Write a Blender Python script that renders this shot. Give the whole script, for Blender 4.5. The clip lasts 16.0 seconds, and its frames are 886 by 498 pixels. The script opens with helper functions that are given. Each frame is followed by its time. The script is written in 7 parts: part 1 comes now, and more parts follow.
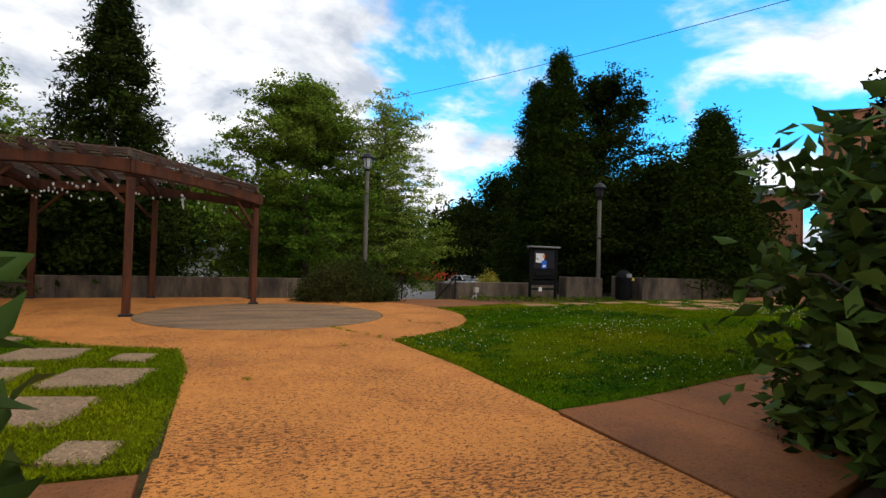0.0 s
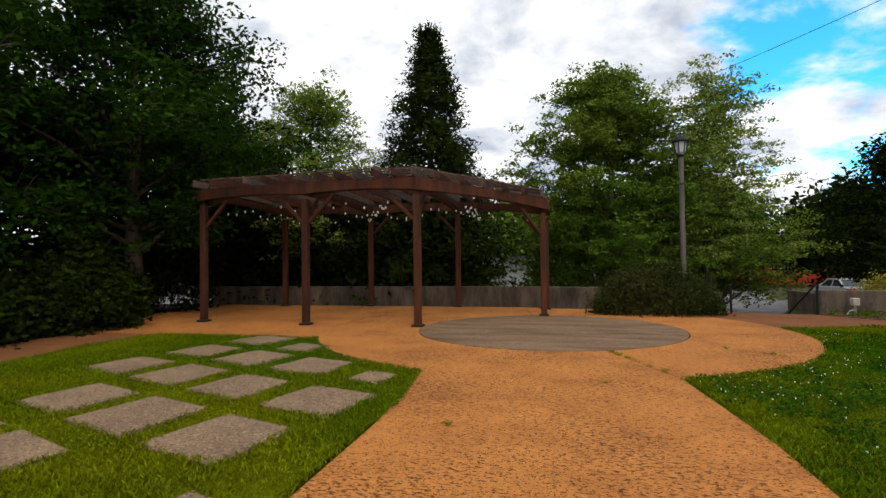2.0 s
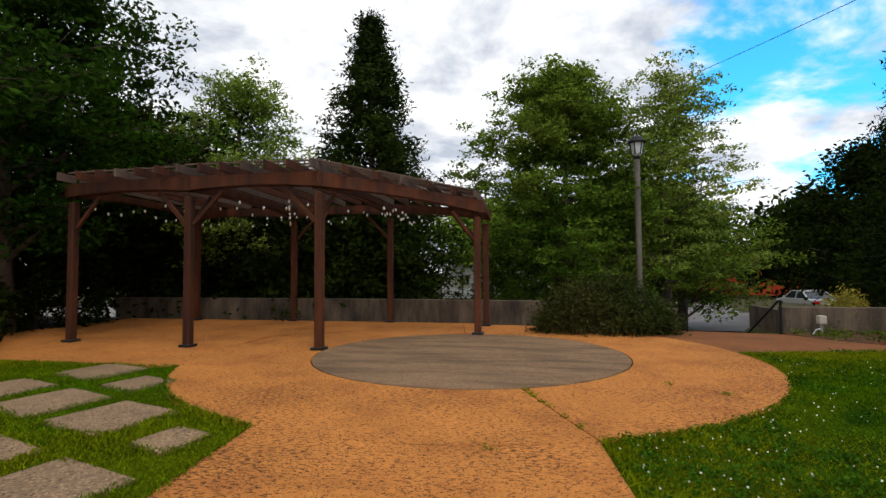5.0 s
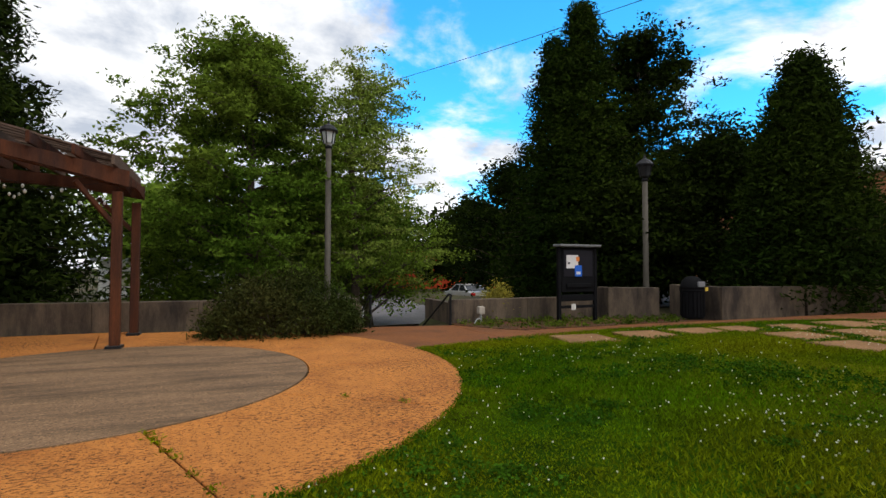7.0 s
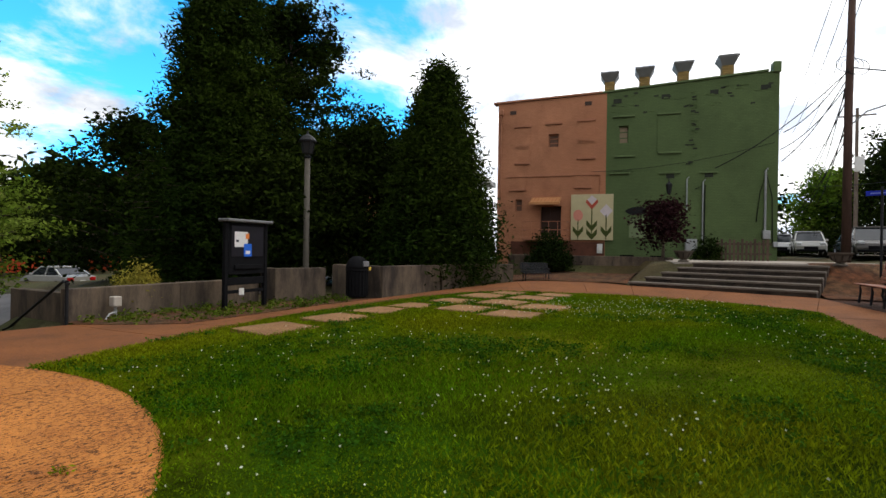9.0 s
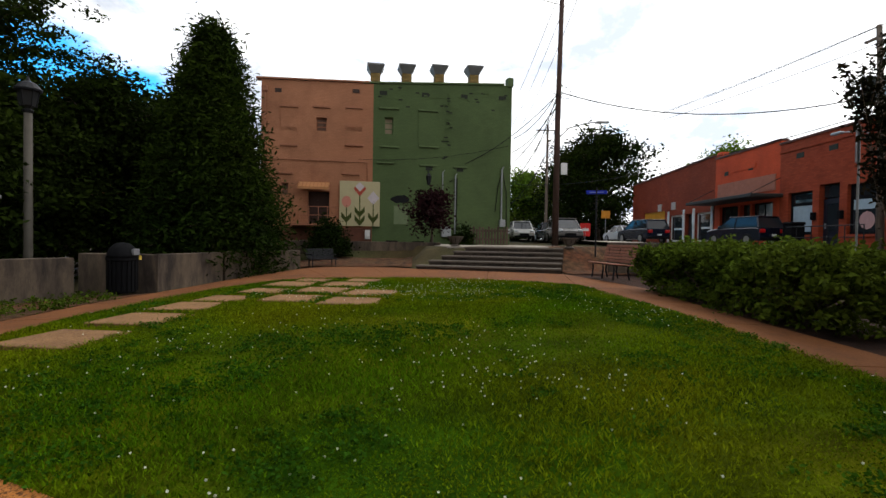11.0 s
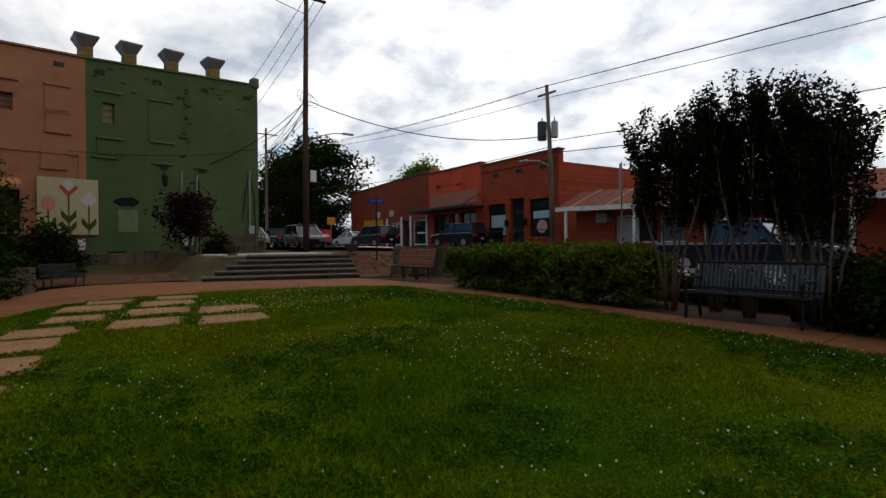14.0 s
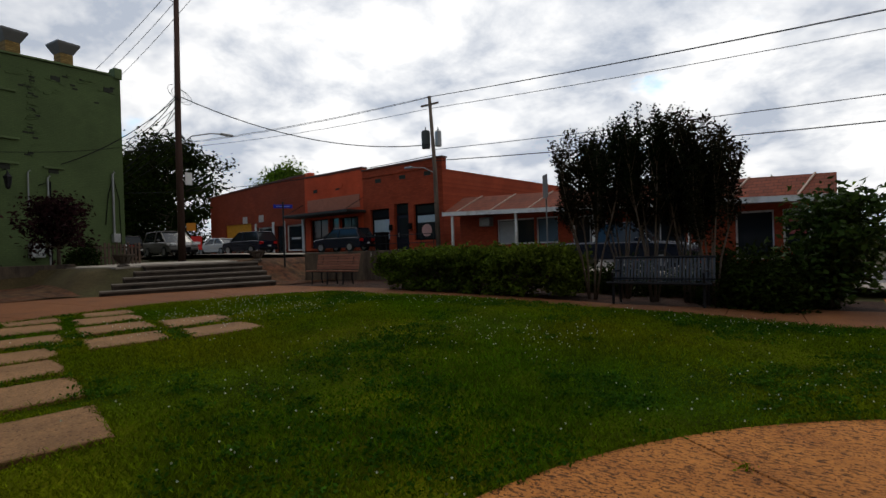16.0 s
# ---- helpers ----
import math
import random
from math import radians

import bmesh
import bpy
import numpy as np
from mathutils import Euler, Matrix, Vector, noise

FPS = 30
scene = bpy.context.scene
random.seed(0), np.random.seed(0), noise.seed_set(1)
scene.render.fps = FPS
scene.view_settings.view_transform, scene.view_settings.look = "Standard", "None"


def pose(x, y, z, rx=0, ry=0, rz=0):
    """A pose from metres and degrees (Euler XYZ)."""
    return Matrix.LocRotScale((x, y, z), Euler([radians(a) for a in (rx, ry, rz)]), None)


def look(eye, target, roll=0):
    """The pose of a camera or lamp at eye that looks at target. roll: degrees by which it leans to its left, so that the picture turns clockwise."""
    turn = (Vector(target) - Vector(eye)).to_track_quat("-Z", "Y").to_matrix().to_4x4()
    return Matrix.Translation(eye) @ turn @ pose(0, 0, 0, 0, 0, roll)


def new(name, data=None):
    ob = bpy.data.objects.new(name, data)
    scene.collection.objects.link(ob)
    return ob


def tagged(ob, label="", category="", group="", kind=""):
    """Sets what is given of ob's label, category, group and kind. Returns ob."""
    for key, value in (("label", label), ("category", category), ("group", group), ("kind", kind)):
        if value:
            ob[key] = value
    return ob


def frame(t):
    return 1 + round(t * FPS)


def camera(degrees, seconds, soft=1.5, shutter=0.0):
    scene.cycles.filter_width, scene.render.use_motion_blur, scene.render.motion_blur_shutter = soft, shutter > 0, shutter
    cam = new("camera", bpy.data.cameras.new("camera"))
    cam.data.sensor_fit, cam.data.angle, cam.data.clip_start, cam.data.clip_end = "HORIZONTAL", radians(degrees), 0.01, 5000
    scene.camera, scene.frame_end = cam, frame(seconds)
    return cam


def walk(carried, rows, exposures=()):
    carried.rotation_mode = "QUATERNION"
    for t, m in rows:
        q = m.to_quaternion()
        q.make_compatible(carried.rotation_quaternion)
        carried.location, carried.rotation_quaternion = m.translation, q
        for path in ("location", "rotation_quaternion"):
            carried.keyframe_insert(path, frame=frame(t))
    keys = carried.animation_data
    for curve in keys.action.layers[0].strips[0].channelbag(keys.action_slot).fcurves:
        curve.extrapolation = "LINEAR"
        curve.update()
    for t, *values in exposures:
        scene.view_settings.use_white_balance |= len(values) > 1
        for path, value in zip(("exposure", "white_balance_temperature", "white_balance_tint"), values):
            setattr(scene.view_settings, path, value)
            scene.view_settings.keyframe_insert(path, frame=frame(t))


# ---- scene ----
SIZE = 1.2  # metres per drawn unit: steps of 0.165, an eye at 1.6
cam = camera(82.0, 16.0)
PATH = [
    (0, (-1.411, -3.166, 1.312), (-0.641, -1.321, 1.354), 1.5),
    (0.5, (-0.992, -2.786, 1.341), (-0.600, -0.825, 1.383), 1.1),
    (1, (-0.670, -2.368, 1.356), (-0.558, -0.371, 1.406), 0.8),
    (1.5, (-0.348, -1.976, 1.363), (-0.542, 0.014, 1.413), 0.1),
    (2, (-0.198, -1.602, 1.355), (-0.674, 0.340, 1.408), -0.7),
    (2.5, (-0.005, -1.241, 1.363), (-0.520, 0.690, 1.418), -0.5),
    (3, (0.146, -0.898, 1.404), (-0.388, 1.028, 1.464), -0.5),
    (3.2, (0.190, -0.786, 1.405), (-0.353, 1.137, 1.467), -0.6),
    (5.3, (0.684, 0.504, 1.411), (0.393, 2.481, 1.495), -0.1),
    (5.5, (0.743, 0.650, 1.399), (0.538, 2.638, 1.481), 0.2),
    (6, (0.889, 0.992, 1.393), (0.973, 2.988, 1.476), 0.1),
    (6.5, (0.926, 1.351, 1.348), (1.341, 3.306, 1.425), 0.3),
    (7, (1.036, 1.633, 1.359), (1.785, 3.486, 1.424), 0.1),
    (7.5, (1.081, 2.034, 1.361), (2.097, 3.756, 1.397), -0.2),
    (8, (1.001, 2.455, 1.342), (2.294, 3.981, 1.368), 0.1),
    (8.5, (0.958, 2.861, 1.345), (2.519, 4.111, 1.359), 0.6),
    (9, (0.965, 3.255, 1.329), (2.748, 4.161, 1.328), 0.9),
    (9.5, (0.865, 3.623, 1.315), (2.770, 4.232, 1.299), 0.8),
    (10, (0.811, 4.059, 1.320), (2.774, 4.437, 1.281), 0.5),
    (10.2, (0.801, 4.201, 1.313), (2.779, 4.488, 1.270), 0.6),
    (12.3, (0.774, 6.243, 1.259), (2.665, 5.591, 1.237), 0.3),
    (12.5, (0.768, 6.398, 1.277), (2.632, 5.673, 1.253), 0.1),
    (13, (0.844, 6.933, 1.273), (2.626, 6.026, 1.249), -0.1),
    (13.5, (1.051, 7.448, 1.265), (2.746, 6.387, 1.248), -0.1),
    (14, (1.303, 7.957, 1.278), (2.910, 6.766, 1.267), -0.5),
    (14.5, (1.578, 8.420, 1.277), (3.091, 7.113, 1.273), -0.6),
    (15, (1.790, 8.898, 1.307), (3.199, 7.479, 1.308), -0.9),
    (15.5, (1.981, 9.388, 1.324), (3.284, 7.870, 1.320), -1.6),
    (16, (2.211, 9.853, 1.310), (3.409, 8.252, 1.303), -1.8),
]
walk(cam, [(t, look(Vector(eye) * SIZE, Vector(target) * SIZE, roll)) for t, eye, target, roll in PATH],
     exposures=[(0, 0.12), (7, 0.14), (9, 0.2), (10.2, 0.08), (12.3, 0.0), (13.5, -0.6), (16, -0.82)])

# ---- world, sun ----
world = bpy.data.worlds.new("sky")
scene.world = world
world.use_nodes = True
wt = world.node_tree
wt.nodes.clear()


def wn(kind, **kw):
    n = wt.nodes.new(kind)
    for k, v in kw.items():
        n.inputs[k].default_value = v
    return n


SUN_EL, SUN_AZ = radians(52), radians(150)
w_out = wn("ShaderNodeOutputWorld")
w_bg = wn("ShaderNodeBackground", Strength=1.0)
w_sky = wt.nodes.new("ShaderNodeTexSky")
w_sky.sky_type, w_sky.sun_disc = "NISHITA", False
w_sky.sun_elevation, w_sky.sun_rotation = SUN_EL, SUN_AZ
w_tc = wn("ShaderNodeTexCoord")
# clouds laid on a flat layer overhead: direction / height
w_sep = wn("ShaderNodeSeparateXYZ")
w_zz = wt.nodes.new("ShaderNodeMath")
w_zz.operation = "MAXIMUM"
w_zz.inputs[1].default_value = 0.0
w_za = wt.nodes.new("ShaderNodeMath")
w_za.operation = "ADD"
w_za.inputs[1].default_value = 0.32
w_dx, w_dy = wt.nodes.new("ShaderNodeMath"), wt.nodes.new("ShaderNodeMath")
w_dx.operation = w_dy.operation = "DIVIDE"
w_com = wn("ShaderNodeCombineXYZ")
w_n1 = wn("ShaderNodeTexNoise", Scale=1.9, Detail=9.0, Roughness=0.58, Distortion=0.35)
w_n2 = wn("ShaderNodeTexNoise", Scale=2.6, Detail=8.0, Roughness=0.6, Distortion=0.2)
w_dot = wt.nodes.new("ShaderNodeVectorMath")
w_dot.operation = "DOT_PRODUCT"
w_nrm = wt.nodes.new("ShaderNodeVectorMath")
w_nrm.operation = "NORMALIZE"
blue_way = Vector((0.60, 0.74, 0.36)).normalized()
w_dot.inputs[1].default_value = blue_way
w_hole = wn("ShaderNodeMapRange", **{"From Min": 0.86, "From Max": 1.0, "To Min": 0.0, "To Max": 0.28})
w_hole.interpolation_type = "SMOOTHSTEP"
w_sub = wt.nodes.new("ShaderNodeMath")
w_sub.operation = "SUBTRACT"
w_cov = wn("ShaderNodeMapRange", **{"From Min": 0.26, "From Max": 0.40, "To Min": 0.0, "To Max": 1.0})
w_cov.interpolation_type = "SMOOTHSTEP"
w_shade = wt.nodes.new("ShaderNodeValToRGB")
w_shade.color_ramp.elements[0].position, w_shade.color_ramp.elements[0].color = 0.38, (0.47, 0.52, 0.61, 1)
w_shade.color_ramp.elements[1].position, w_shade.color_ramp.elements[1].color = 0.57, (1.0, 1.0, 1.0, 1)
w_skyk = wt.nodes.new("ShaderNodeMix")
w_skyk.data_type, w_skyk.blend_type = "RGBA", "MULTIPLY"
w_skyk.inputs["Factor"].default_value = 1.0
w_skyk.inputs["B"].default_value = (0.05, 0.25, 0.34, 1)
w_mix = wt.nodes.new("ShaderNodeMix")
w_mix.data_type = "RGBA"
w_cl = wt.nodes.new("ShaderNodeMix")
w_cl.data_type, w_cl.blend_type = "RGBA", "MULTIPLY"
w_cl.inputs["Factor"].default_value = 1.0
w_glow = wt.nodes.new("ShaderNodeVectorMath")
w_glow.operation = "DOT_PRODUCT"
w_glow.inputs[1].default_value = Vector((math.sin(SUN_AZ), math.cos(SUN_AZ), 0.45)).normalized()
w_gl = wn("ShaderNodeMapRange", **{"From Min": -0.2, "From Max": 0.95, "To Min": 1.1, "To Max": 1.9})
L = wt.links.new
L(w_tc.outputs["Generated"], w_nrm.inputs[0])
L(w_nrm.outputs[0], w_sep.inputs[0])
L(w_sep.outputs["Z"], w_zz.inputs[0])
L(w_zz.outputs[0], w_za.inputs[0])
for d, o in ((w_dx, "X"), (w_dy, "Y")):
    L(w_sep.outputs[o], d.inputs[0])
    L(w_za.outputs[0], d.inputs[1])
L(w_dx.outputs[0], w_com.inputs[0])
L(w_dy.outputs[0], w_com.inputs[1])
L(w_com.outputs[0], w_n1.inputs["Vector"])
L(w_com.outputs[0], w_n2.inputs["Vector"])
L(w_nrm.outputs[0], w_dot.inputs[0])
L(w_dot.outputs["Value"], w_hole.inputs["Value"])
L(w_n1.outputs["Fac"], w_sub.inputs[0])
L(w_hole.outputs["Result"], w_sub.inputs[1])
L(w_sub.outputs[0], w_cov.inputs["Value"])
L(w_n2.outputs["Fac"], w_shade.inputs["Fac"])
L(w_shade.outputs["Color"], w_cl.inputs["A"])
L(w_nrm.outputs[0], w_glow.inputs[0])
L(w_glow.outputs["Value"], w_gl.inputs["Value"])
L(w_gl.outputs["Result"], w_cl.inputs["B"])
L(w_sky.outputs["Color"], w_skyk.inputs["A"])
L(w_skyk.outputs["Result"], w_mix.inputs["A"])
L(w_cl.outputs["Result"], w_mix.inputs["B"])
L(w_cov.outputs["Result"], w_mix.inputs["Factor"])
L(w_mix.outputs["Result"], w_bg.inputs["Color"])
L(w_bg.outputs["Background"], w_out.inputs["Surface"])

sun = new("sun", bpy.data.lights.new("sun", "SUN"))
sun.data.energy, sun.data.angle, sun.data.color = 1.0, radians(18), (1.0, 0.93, 0.82)
sun_way = Vector((math.sin(SUN_AZ) * math.cos(SUN_EL), math.cos(SUN_AZ) * math.cos(SUN_EL), math.sin(SUN_EL)))
sun.matrix_world = look(sun_way * 60, (0, 0, 0))


# ---- materials ----
MATS = {}


def material(name, color, rough=0.8, var=0.25, scale=6.0, fine=60.0, bump=0.0, bump_scale=80.0, metal=0.0, spec=0.2,
             tint=None, stain=None, stain_scale=0.6, stain_low=0.5, stain_high=0.62, rand=0.0, island=0.0, stretch=(1, 1, 1), transmit=0.0):
    """Base colour with grain at two scales, an optional second tint by large noise, stains with their own shape, and relief."""
    if name in MATS:
        return MATS[name]
    color, tint, stain = (tuple(v * 0.8 for v in k) if k else k for k in (color, tint, stain))
    m = bpy.data.materials.new(name)
    m.use_nodes = True
    nt = m.node_tree
    b = nt.nodes["Principled BSDF"]
    b.inputs["Roughness"].default_value, b.inputs["Metallic"].default_value = rough, metal
    b.inputs["Specular IOR Level"].default_value = spec
    if transmit:
        b.inputs["Transmission Weight"].default_value = transmit

    def node(kind, **kw):
        n = nt.nodes.new(kind)
        for k, v in kw.items():
            n.inputs[k].default_value = v
        return n

    link = nt.links.new
    tc, mp = node("ShaderNodeTexCoord"), node("ShaderNodeMapping", Scale=stretch)
    geo_n = node("ShaderNodeNewGeometry")
    link(geo_n.outputs["Position"], mp.inputs["Vector"])

    def mixed(a, bcol, fac, blend="MIX"):
        x = node("ShaderNodeMix")
        x.data_type, x.blend_type = "RGBA", blend
        for sock, val in (("A", a), ("B", bcol), ("Factor", fac)):
            if hasattr(val, "is_output"):
                link(val, x.inputs[sock])
            else:
                x.inputs[sock].default_value = (*val, 1) if isinstance(val, tuple) else val
        return x.outputs["Result"]

    n1 = node("ShaderNodeTexNoise", Scale=scale, Detail=5.0, Roughness=0.6)
    n2 = node("ShaderNodeTexNoise", Scale=fine, Detail=3.0, Roughness=0.7)
    link(mp.outputs[0], n1.inputs["Vector"])
    link(mp.outputs[0], n2.inputs["Vector"])
    r1 = node("ShaderNodeMapRange", **{"From Min": 0.3, "From Max": 0.7, "To Min": 1 - var, "To Max": 1 + var})
    r2 = node("ShaderNodeMapRange", **{"From Min": 0.3, "From Max": 0.7, "To Min": 1 - 0.7 * var, "To Max": 1 + 0.7 * var})
    link(n1.outputs["Fac"], r1.inputs["Value"])
    link(n2.outputs["Fac"], r2.inputs["Value"])
    mul = node("ShaderNodeMath")
    mul.operation = "MULTIPLY"
    link(r1.outputs[0], mul.inputs[0])
    link(r2.outputs[0], mul.inputs[1])
    col = color
    if tint:
        n3 = node("ShaderNodeTexNoise", Scale=scale * 0.22, Detail=4.0)
        link(mp.outputs[0], n3.inputs["Vector"])
        r3 = node("ShaderNodeMapRange", **{"From Min": 0.38, "From Max": 0.62})
        link(n3.outputs["Fac"], r3.inputs["Value"])
        col = mixed(color, tint, r3.outputs[0])
    if stain:
        n4 = node("ShaderNodeTexNoise", Scale=stain_scale, Detail=7.0, Roughness=0.65)
        link(mp.outputs[0], n4.inputs["Vector"])
        r4 = node("ShaderNodeMapRange", **{"From Min": stain_low, "From Max": stain_high})
        link(n4.outputs["Fac"], r4.inputs["Value"])
        col = mixed(col, stain, r4.outputs[0])
    val = mul.outputs[0]
    for kind, amount in (("ShaderNodeObjectInfo", rand), ("ShaderNodeNewGeometry", island)):
        if amount:
            oi = node(kind)
            rr = node("ShaderNodeMapRange", **{"To Min": 1 - amount, "To Max": 1 + amount})
            link(oi.outputs["Random" if kind == "ShaderNodeObjectInfo" else "Random Per Island"], rr.inputs["Value"])
            m2 = node("ShaderNodeMath")
            m2.operation = "MULTIPLY"
            link(val, m2.inputs[0])
            link(rr.outputs[0], m2.inputs[1])
            val = m2.outputs[0]
    cmb = node("ShaderNodeCombineXYZ")
    for i in range(3):
        link(val, cmb.inputs[i])
    link(mixed(col, cmb.outputs[0], 1.0, "MULTIPLY"), b.inputs["Base Color"])
    if bump:
        n5 = node("ShaderNodeTexNoise", Scale=bump_scale, Detail=3.0)
        link(mp.outputs[0], n5.inputs["Vector"])
        bp = node("ShaderNodeBump", Strength=bump, Distance=0.02)
        link(n5.outputs["Fac"], bp.inputs["Height"])
        link(bp.outputs[0], b.inputs["Normal"])
    MATS[name] = m
    return m


def aggregate(name, a, b_col, c, size, bump=0.6, rough=0.85, big=None, stretch=(1, 1, 1), pits=0.0):
    """Exposed-aggregate concrete: small stones of several colours, with broad weathering."""
    m = material(name, a, rough=rough, var=0.16, scale=1.1, fine=14.0, stain=big, stain_scale=0.9, stain_low=0.46, stain_high=0.7, stretch=stretch)
    nt = m.node_tree
    link = nt.links.new
    b = nt.nodes["Principled BSDF"]
    old = b.inputs["Base Color"].links[0].from_socket
    geo_n = nt.nodes.new("ShaderNodeNewGeometry")
    v = nt.nodes.new("ShaderNodeTexVoronoi")
    v.inputs["Scale"].default_value = size
    link(geo_n.outputs["Position"], v.inputs["Vector"])
    sep = nt.nodes.new("ShaderNodeSeparateColor")
    link(v.outputs["Color"], sep.inputs[0])
    ramp = nt.nodes.new("ShaderNodeValToRGB")
    els = ramp.color_ramp.elements
    els[0].position, els[0].color = 0.0, (*c, 1)
    els[1].position, els[1].color = 0.18, (1, 1, 1, 1)
    e = els.new(0.8)
    e.color = (1, 1, 1, 1)
    e = els.new(1.0)
    e.color = (*b_col, 1)
    link(sep.outputs[0], ramp.inputs["Fac"])
    x = nt.nodes.new("ShaderNodeMix")
    x.data_type, x.blend_type = "RGBA", "MULTIPLY"
    x.inputs["Factor"].default_value = 1.0
    link(old, x.inputs["A"])
    link(ramp.outputs["Color"], x.inputs["B"])
    link(x.outputs["Result"], b.inputs["Base Color"])
    if pits:
        mp = nt.nodes.new("ShaderNodeMapping")
        mp.inputs["Scale"].default_value = (15, 34, 1)
        link(geo_n.outputs["Position"], mp.inputs["Vector"])
        pn, big_n = nt.nodes.new("ShaderNodeTexNoise"), nt.nodes.new("ShaderNodeTexNoise")
        pn.inputs["Scale"].default_value, pn.inputs["Detail"].default_value, pn.inputs["Roughness"].default_value = 1.0, 4.0, 0.65
        big_n.inputs["Scale"].default_value, big_n.inputs["Detail"].default_value = 0.55, 3.0
        link(mp.outputs[0], pn.inputs["Vector"])
        link(geo_n.outputs["Position"], big_n.inputs["Vector"])
        add = nt.nodes.new("ShaderNodeMath")
        add.operation = "MULTIPLY_ADD"
        add.inputs[1].default_value = 0.35
        link(big_n.outputs["Fac"], add.inputs[0])
        link(pn.outputs["Fac"], add.inputs[2])
        pr = nt.nodes.new("ShaderNodeMapRange")
        pr.inputs["From Min"].default_value, pr.inputs["From Max"].default_value = 0.71, 0.78
        pr.inputs["To Min"].default_value, pr.inputs["To Max"].default_value = 1.0, 1.0 - pits
        link(add.outputs[0], pr.inputs["Value"])
        px = nt.nodes.new("ShaderNodeMix")
        px.data_type, px.blend_type = "RGBA", "MULTIPLY"
        px.inputs["Factor"].default_value = 1.0
        link(x.outputs["Result"], px.inputs["A"])
        link(pr.outputs[0], px.inputs["B"])
        link(px.outputs["Result"], b.inputs["Base Color"])
    bp = nt.nodes.new("ShaderNodeBump")
    bp.inputs["Strength"].default_value, bp.inputs["Distance"].default_value = bump, 0.006
    bp.invert = True
    link(v.outputs["Distance"], bp.inputs["Height"])
    link(bp.outputs[0], b.inputs["Normal"])
    return m


def brickwork(name, a, b_col, mortar, width=0.22, height=0.075, axis="xz", bump=0.4, var=0.2, rough=0.85, stain=None, gap=0.012):
    """Brick courses at true size in the material, on surfaces that stay far off."""
    m = material(name, a, rough=rough, var=var, scale=0.7, fine=25.0, stain=stain, stain_scale=0.35, stain_low=0.48, stain_high=0.7)
    nt = m.node_tree
    link = nt.links.new
    b = nt.nodes["Principled BSDF"]
    old = b.inputs["Base Color"].links[0].from_socket
    tc = nt.nodes.new("ShaderNodeTexCoord")
    sep, com = nt.nodes.new("ShaderNodeSeparateXYZ"), nt.nodes.new("ShaderNodeCombineXYZ")
    link(tc.outputs["Object"], sep.inputs[0])
    link(sep.outputs[axis[0].upper()], com.inputs[0])
    link(sep.outputs["Z"], com.inputs[1])
    br = nt.nodes.new("ShaderNodeTexBrick")
    for k, v in (("Scale", 1.0), ("Brick Width", width), ("Row Height", height), ("Mortar Size", gap), ("Mortar Smooth", 0.3)):
        br.inputs[k].default_value = v
    br.inputs["Color1"].default_value, br.inputs["Color2"].default_value = (1, 1, 1, 1), (*b_col, 1)
    br.inputs["Mortar"].default_value = (*mortar, 1)
    link(com.outputs[0], br.inputs["Vector"])
    x = nt.nodes.new("ShaderNodeMix")
    x.data_type, x.blend_type = "RGBA", "MULTIPLY"
    x.inputs["Factor"].default_value = 1.0
    link(old, x.inputs["A"])
    link(br.outputs["Color"], x.inputs["B"])
    link(x.outputs["Result"], b.inputs["Base Color"])
    bp = nt.nodes.new("ShaderNodeBump")
    bp.inputs["Strength"].default_value, bp.inputs["Distance"].default_value = bump, 0.01
    bp.invert = True
    link(br.outputs["Fac"], bp.inputs["Height"])
    link(bp.outputs[0], b.inputs["Normal"])
    return m


def leafy(name, color, tint, rough=0.8, trans=0.3, rand=0.6):
    """Leaves: diffuse, a little gloss, and light that comes through them."""
    if name in MATS:
        return MATS[name]
    m = material(name, color, rough=rough, var=0.2, scale=0.9, fine=9.0, tint=tint, island=rand, spec=0.03)
    nt = m.node_tree
    b = nt.nodes["Principled BSDF"]
    tr = nt.nodes.new("ShaderNodeBsdfTranslucent")
    mx = nt.nodes.new("ShaderNodeMixShader")
    mx.inputs[0].default_value = trans
    nt.links.new(b.inputs["Base Color"].links[0].from_socket, tr.inputs["Color"])
    out = nt.nodes["Material Output"]
    nt.links.new(b.outputs[0], mx.inputs[1])
    nt.links.new(tr.outputs[0], mx.inputs[2])
    nt.links.new(mx.outputs[0], out.inputs["Surface"])
    return m


ORANGE = aggregate("sand_orange_concrete", (0.54, 0.205, 0.044), (1.25, 1.15, 1.0), (0.16, 0.12, 0.09), 70, bump=1.0, big=(0.36, 0.125, 0.027), pits=0.74)
BROWN = aggregate("red_brown_concrete", (0.205, 0.075, 0.022), (1.2, 1.15, 1.1), (0.55, 0.5, 0.45), 70, bump=0.35, big=(0.14, 0.052, 0.018))
PEBBLE = aggregate("pebble_concrete", (0.235, 0.152, 0.086), (1.9, 1.85, 1.8), (0.3, 0.27, 0.25), 55, big=(0.19, 0.12, 0.075))
PEBBLE_R = aggregate("pebble_concrete_tan", (0.27, 0.145, 0.062), (1.4, 1.35, 1.3), (0.45, 0.4, 0.35), 55, big=(0.19, 0.098, 0.042))
DISC = aggregate("grey_brown_concrete", (0.215, 0.130, 0.070), (1.7, 1.65, 1.6), (0.45, 0.45, 0.45), 60, big=(0.085, 0.054, 0.030), stretch=(0.5, 2.4, 1))
SOIL = material("dark_soil", (0.035, 0.022, 0.014), rough=1, var=0.4, scale=3, fine=40, bump=0.6, bump_scale=60)
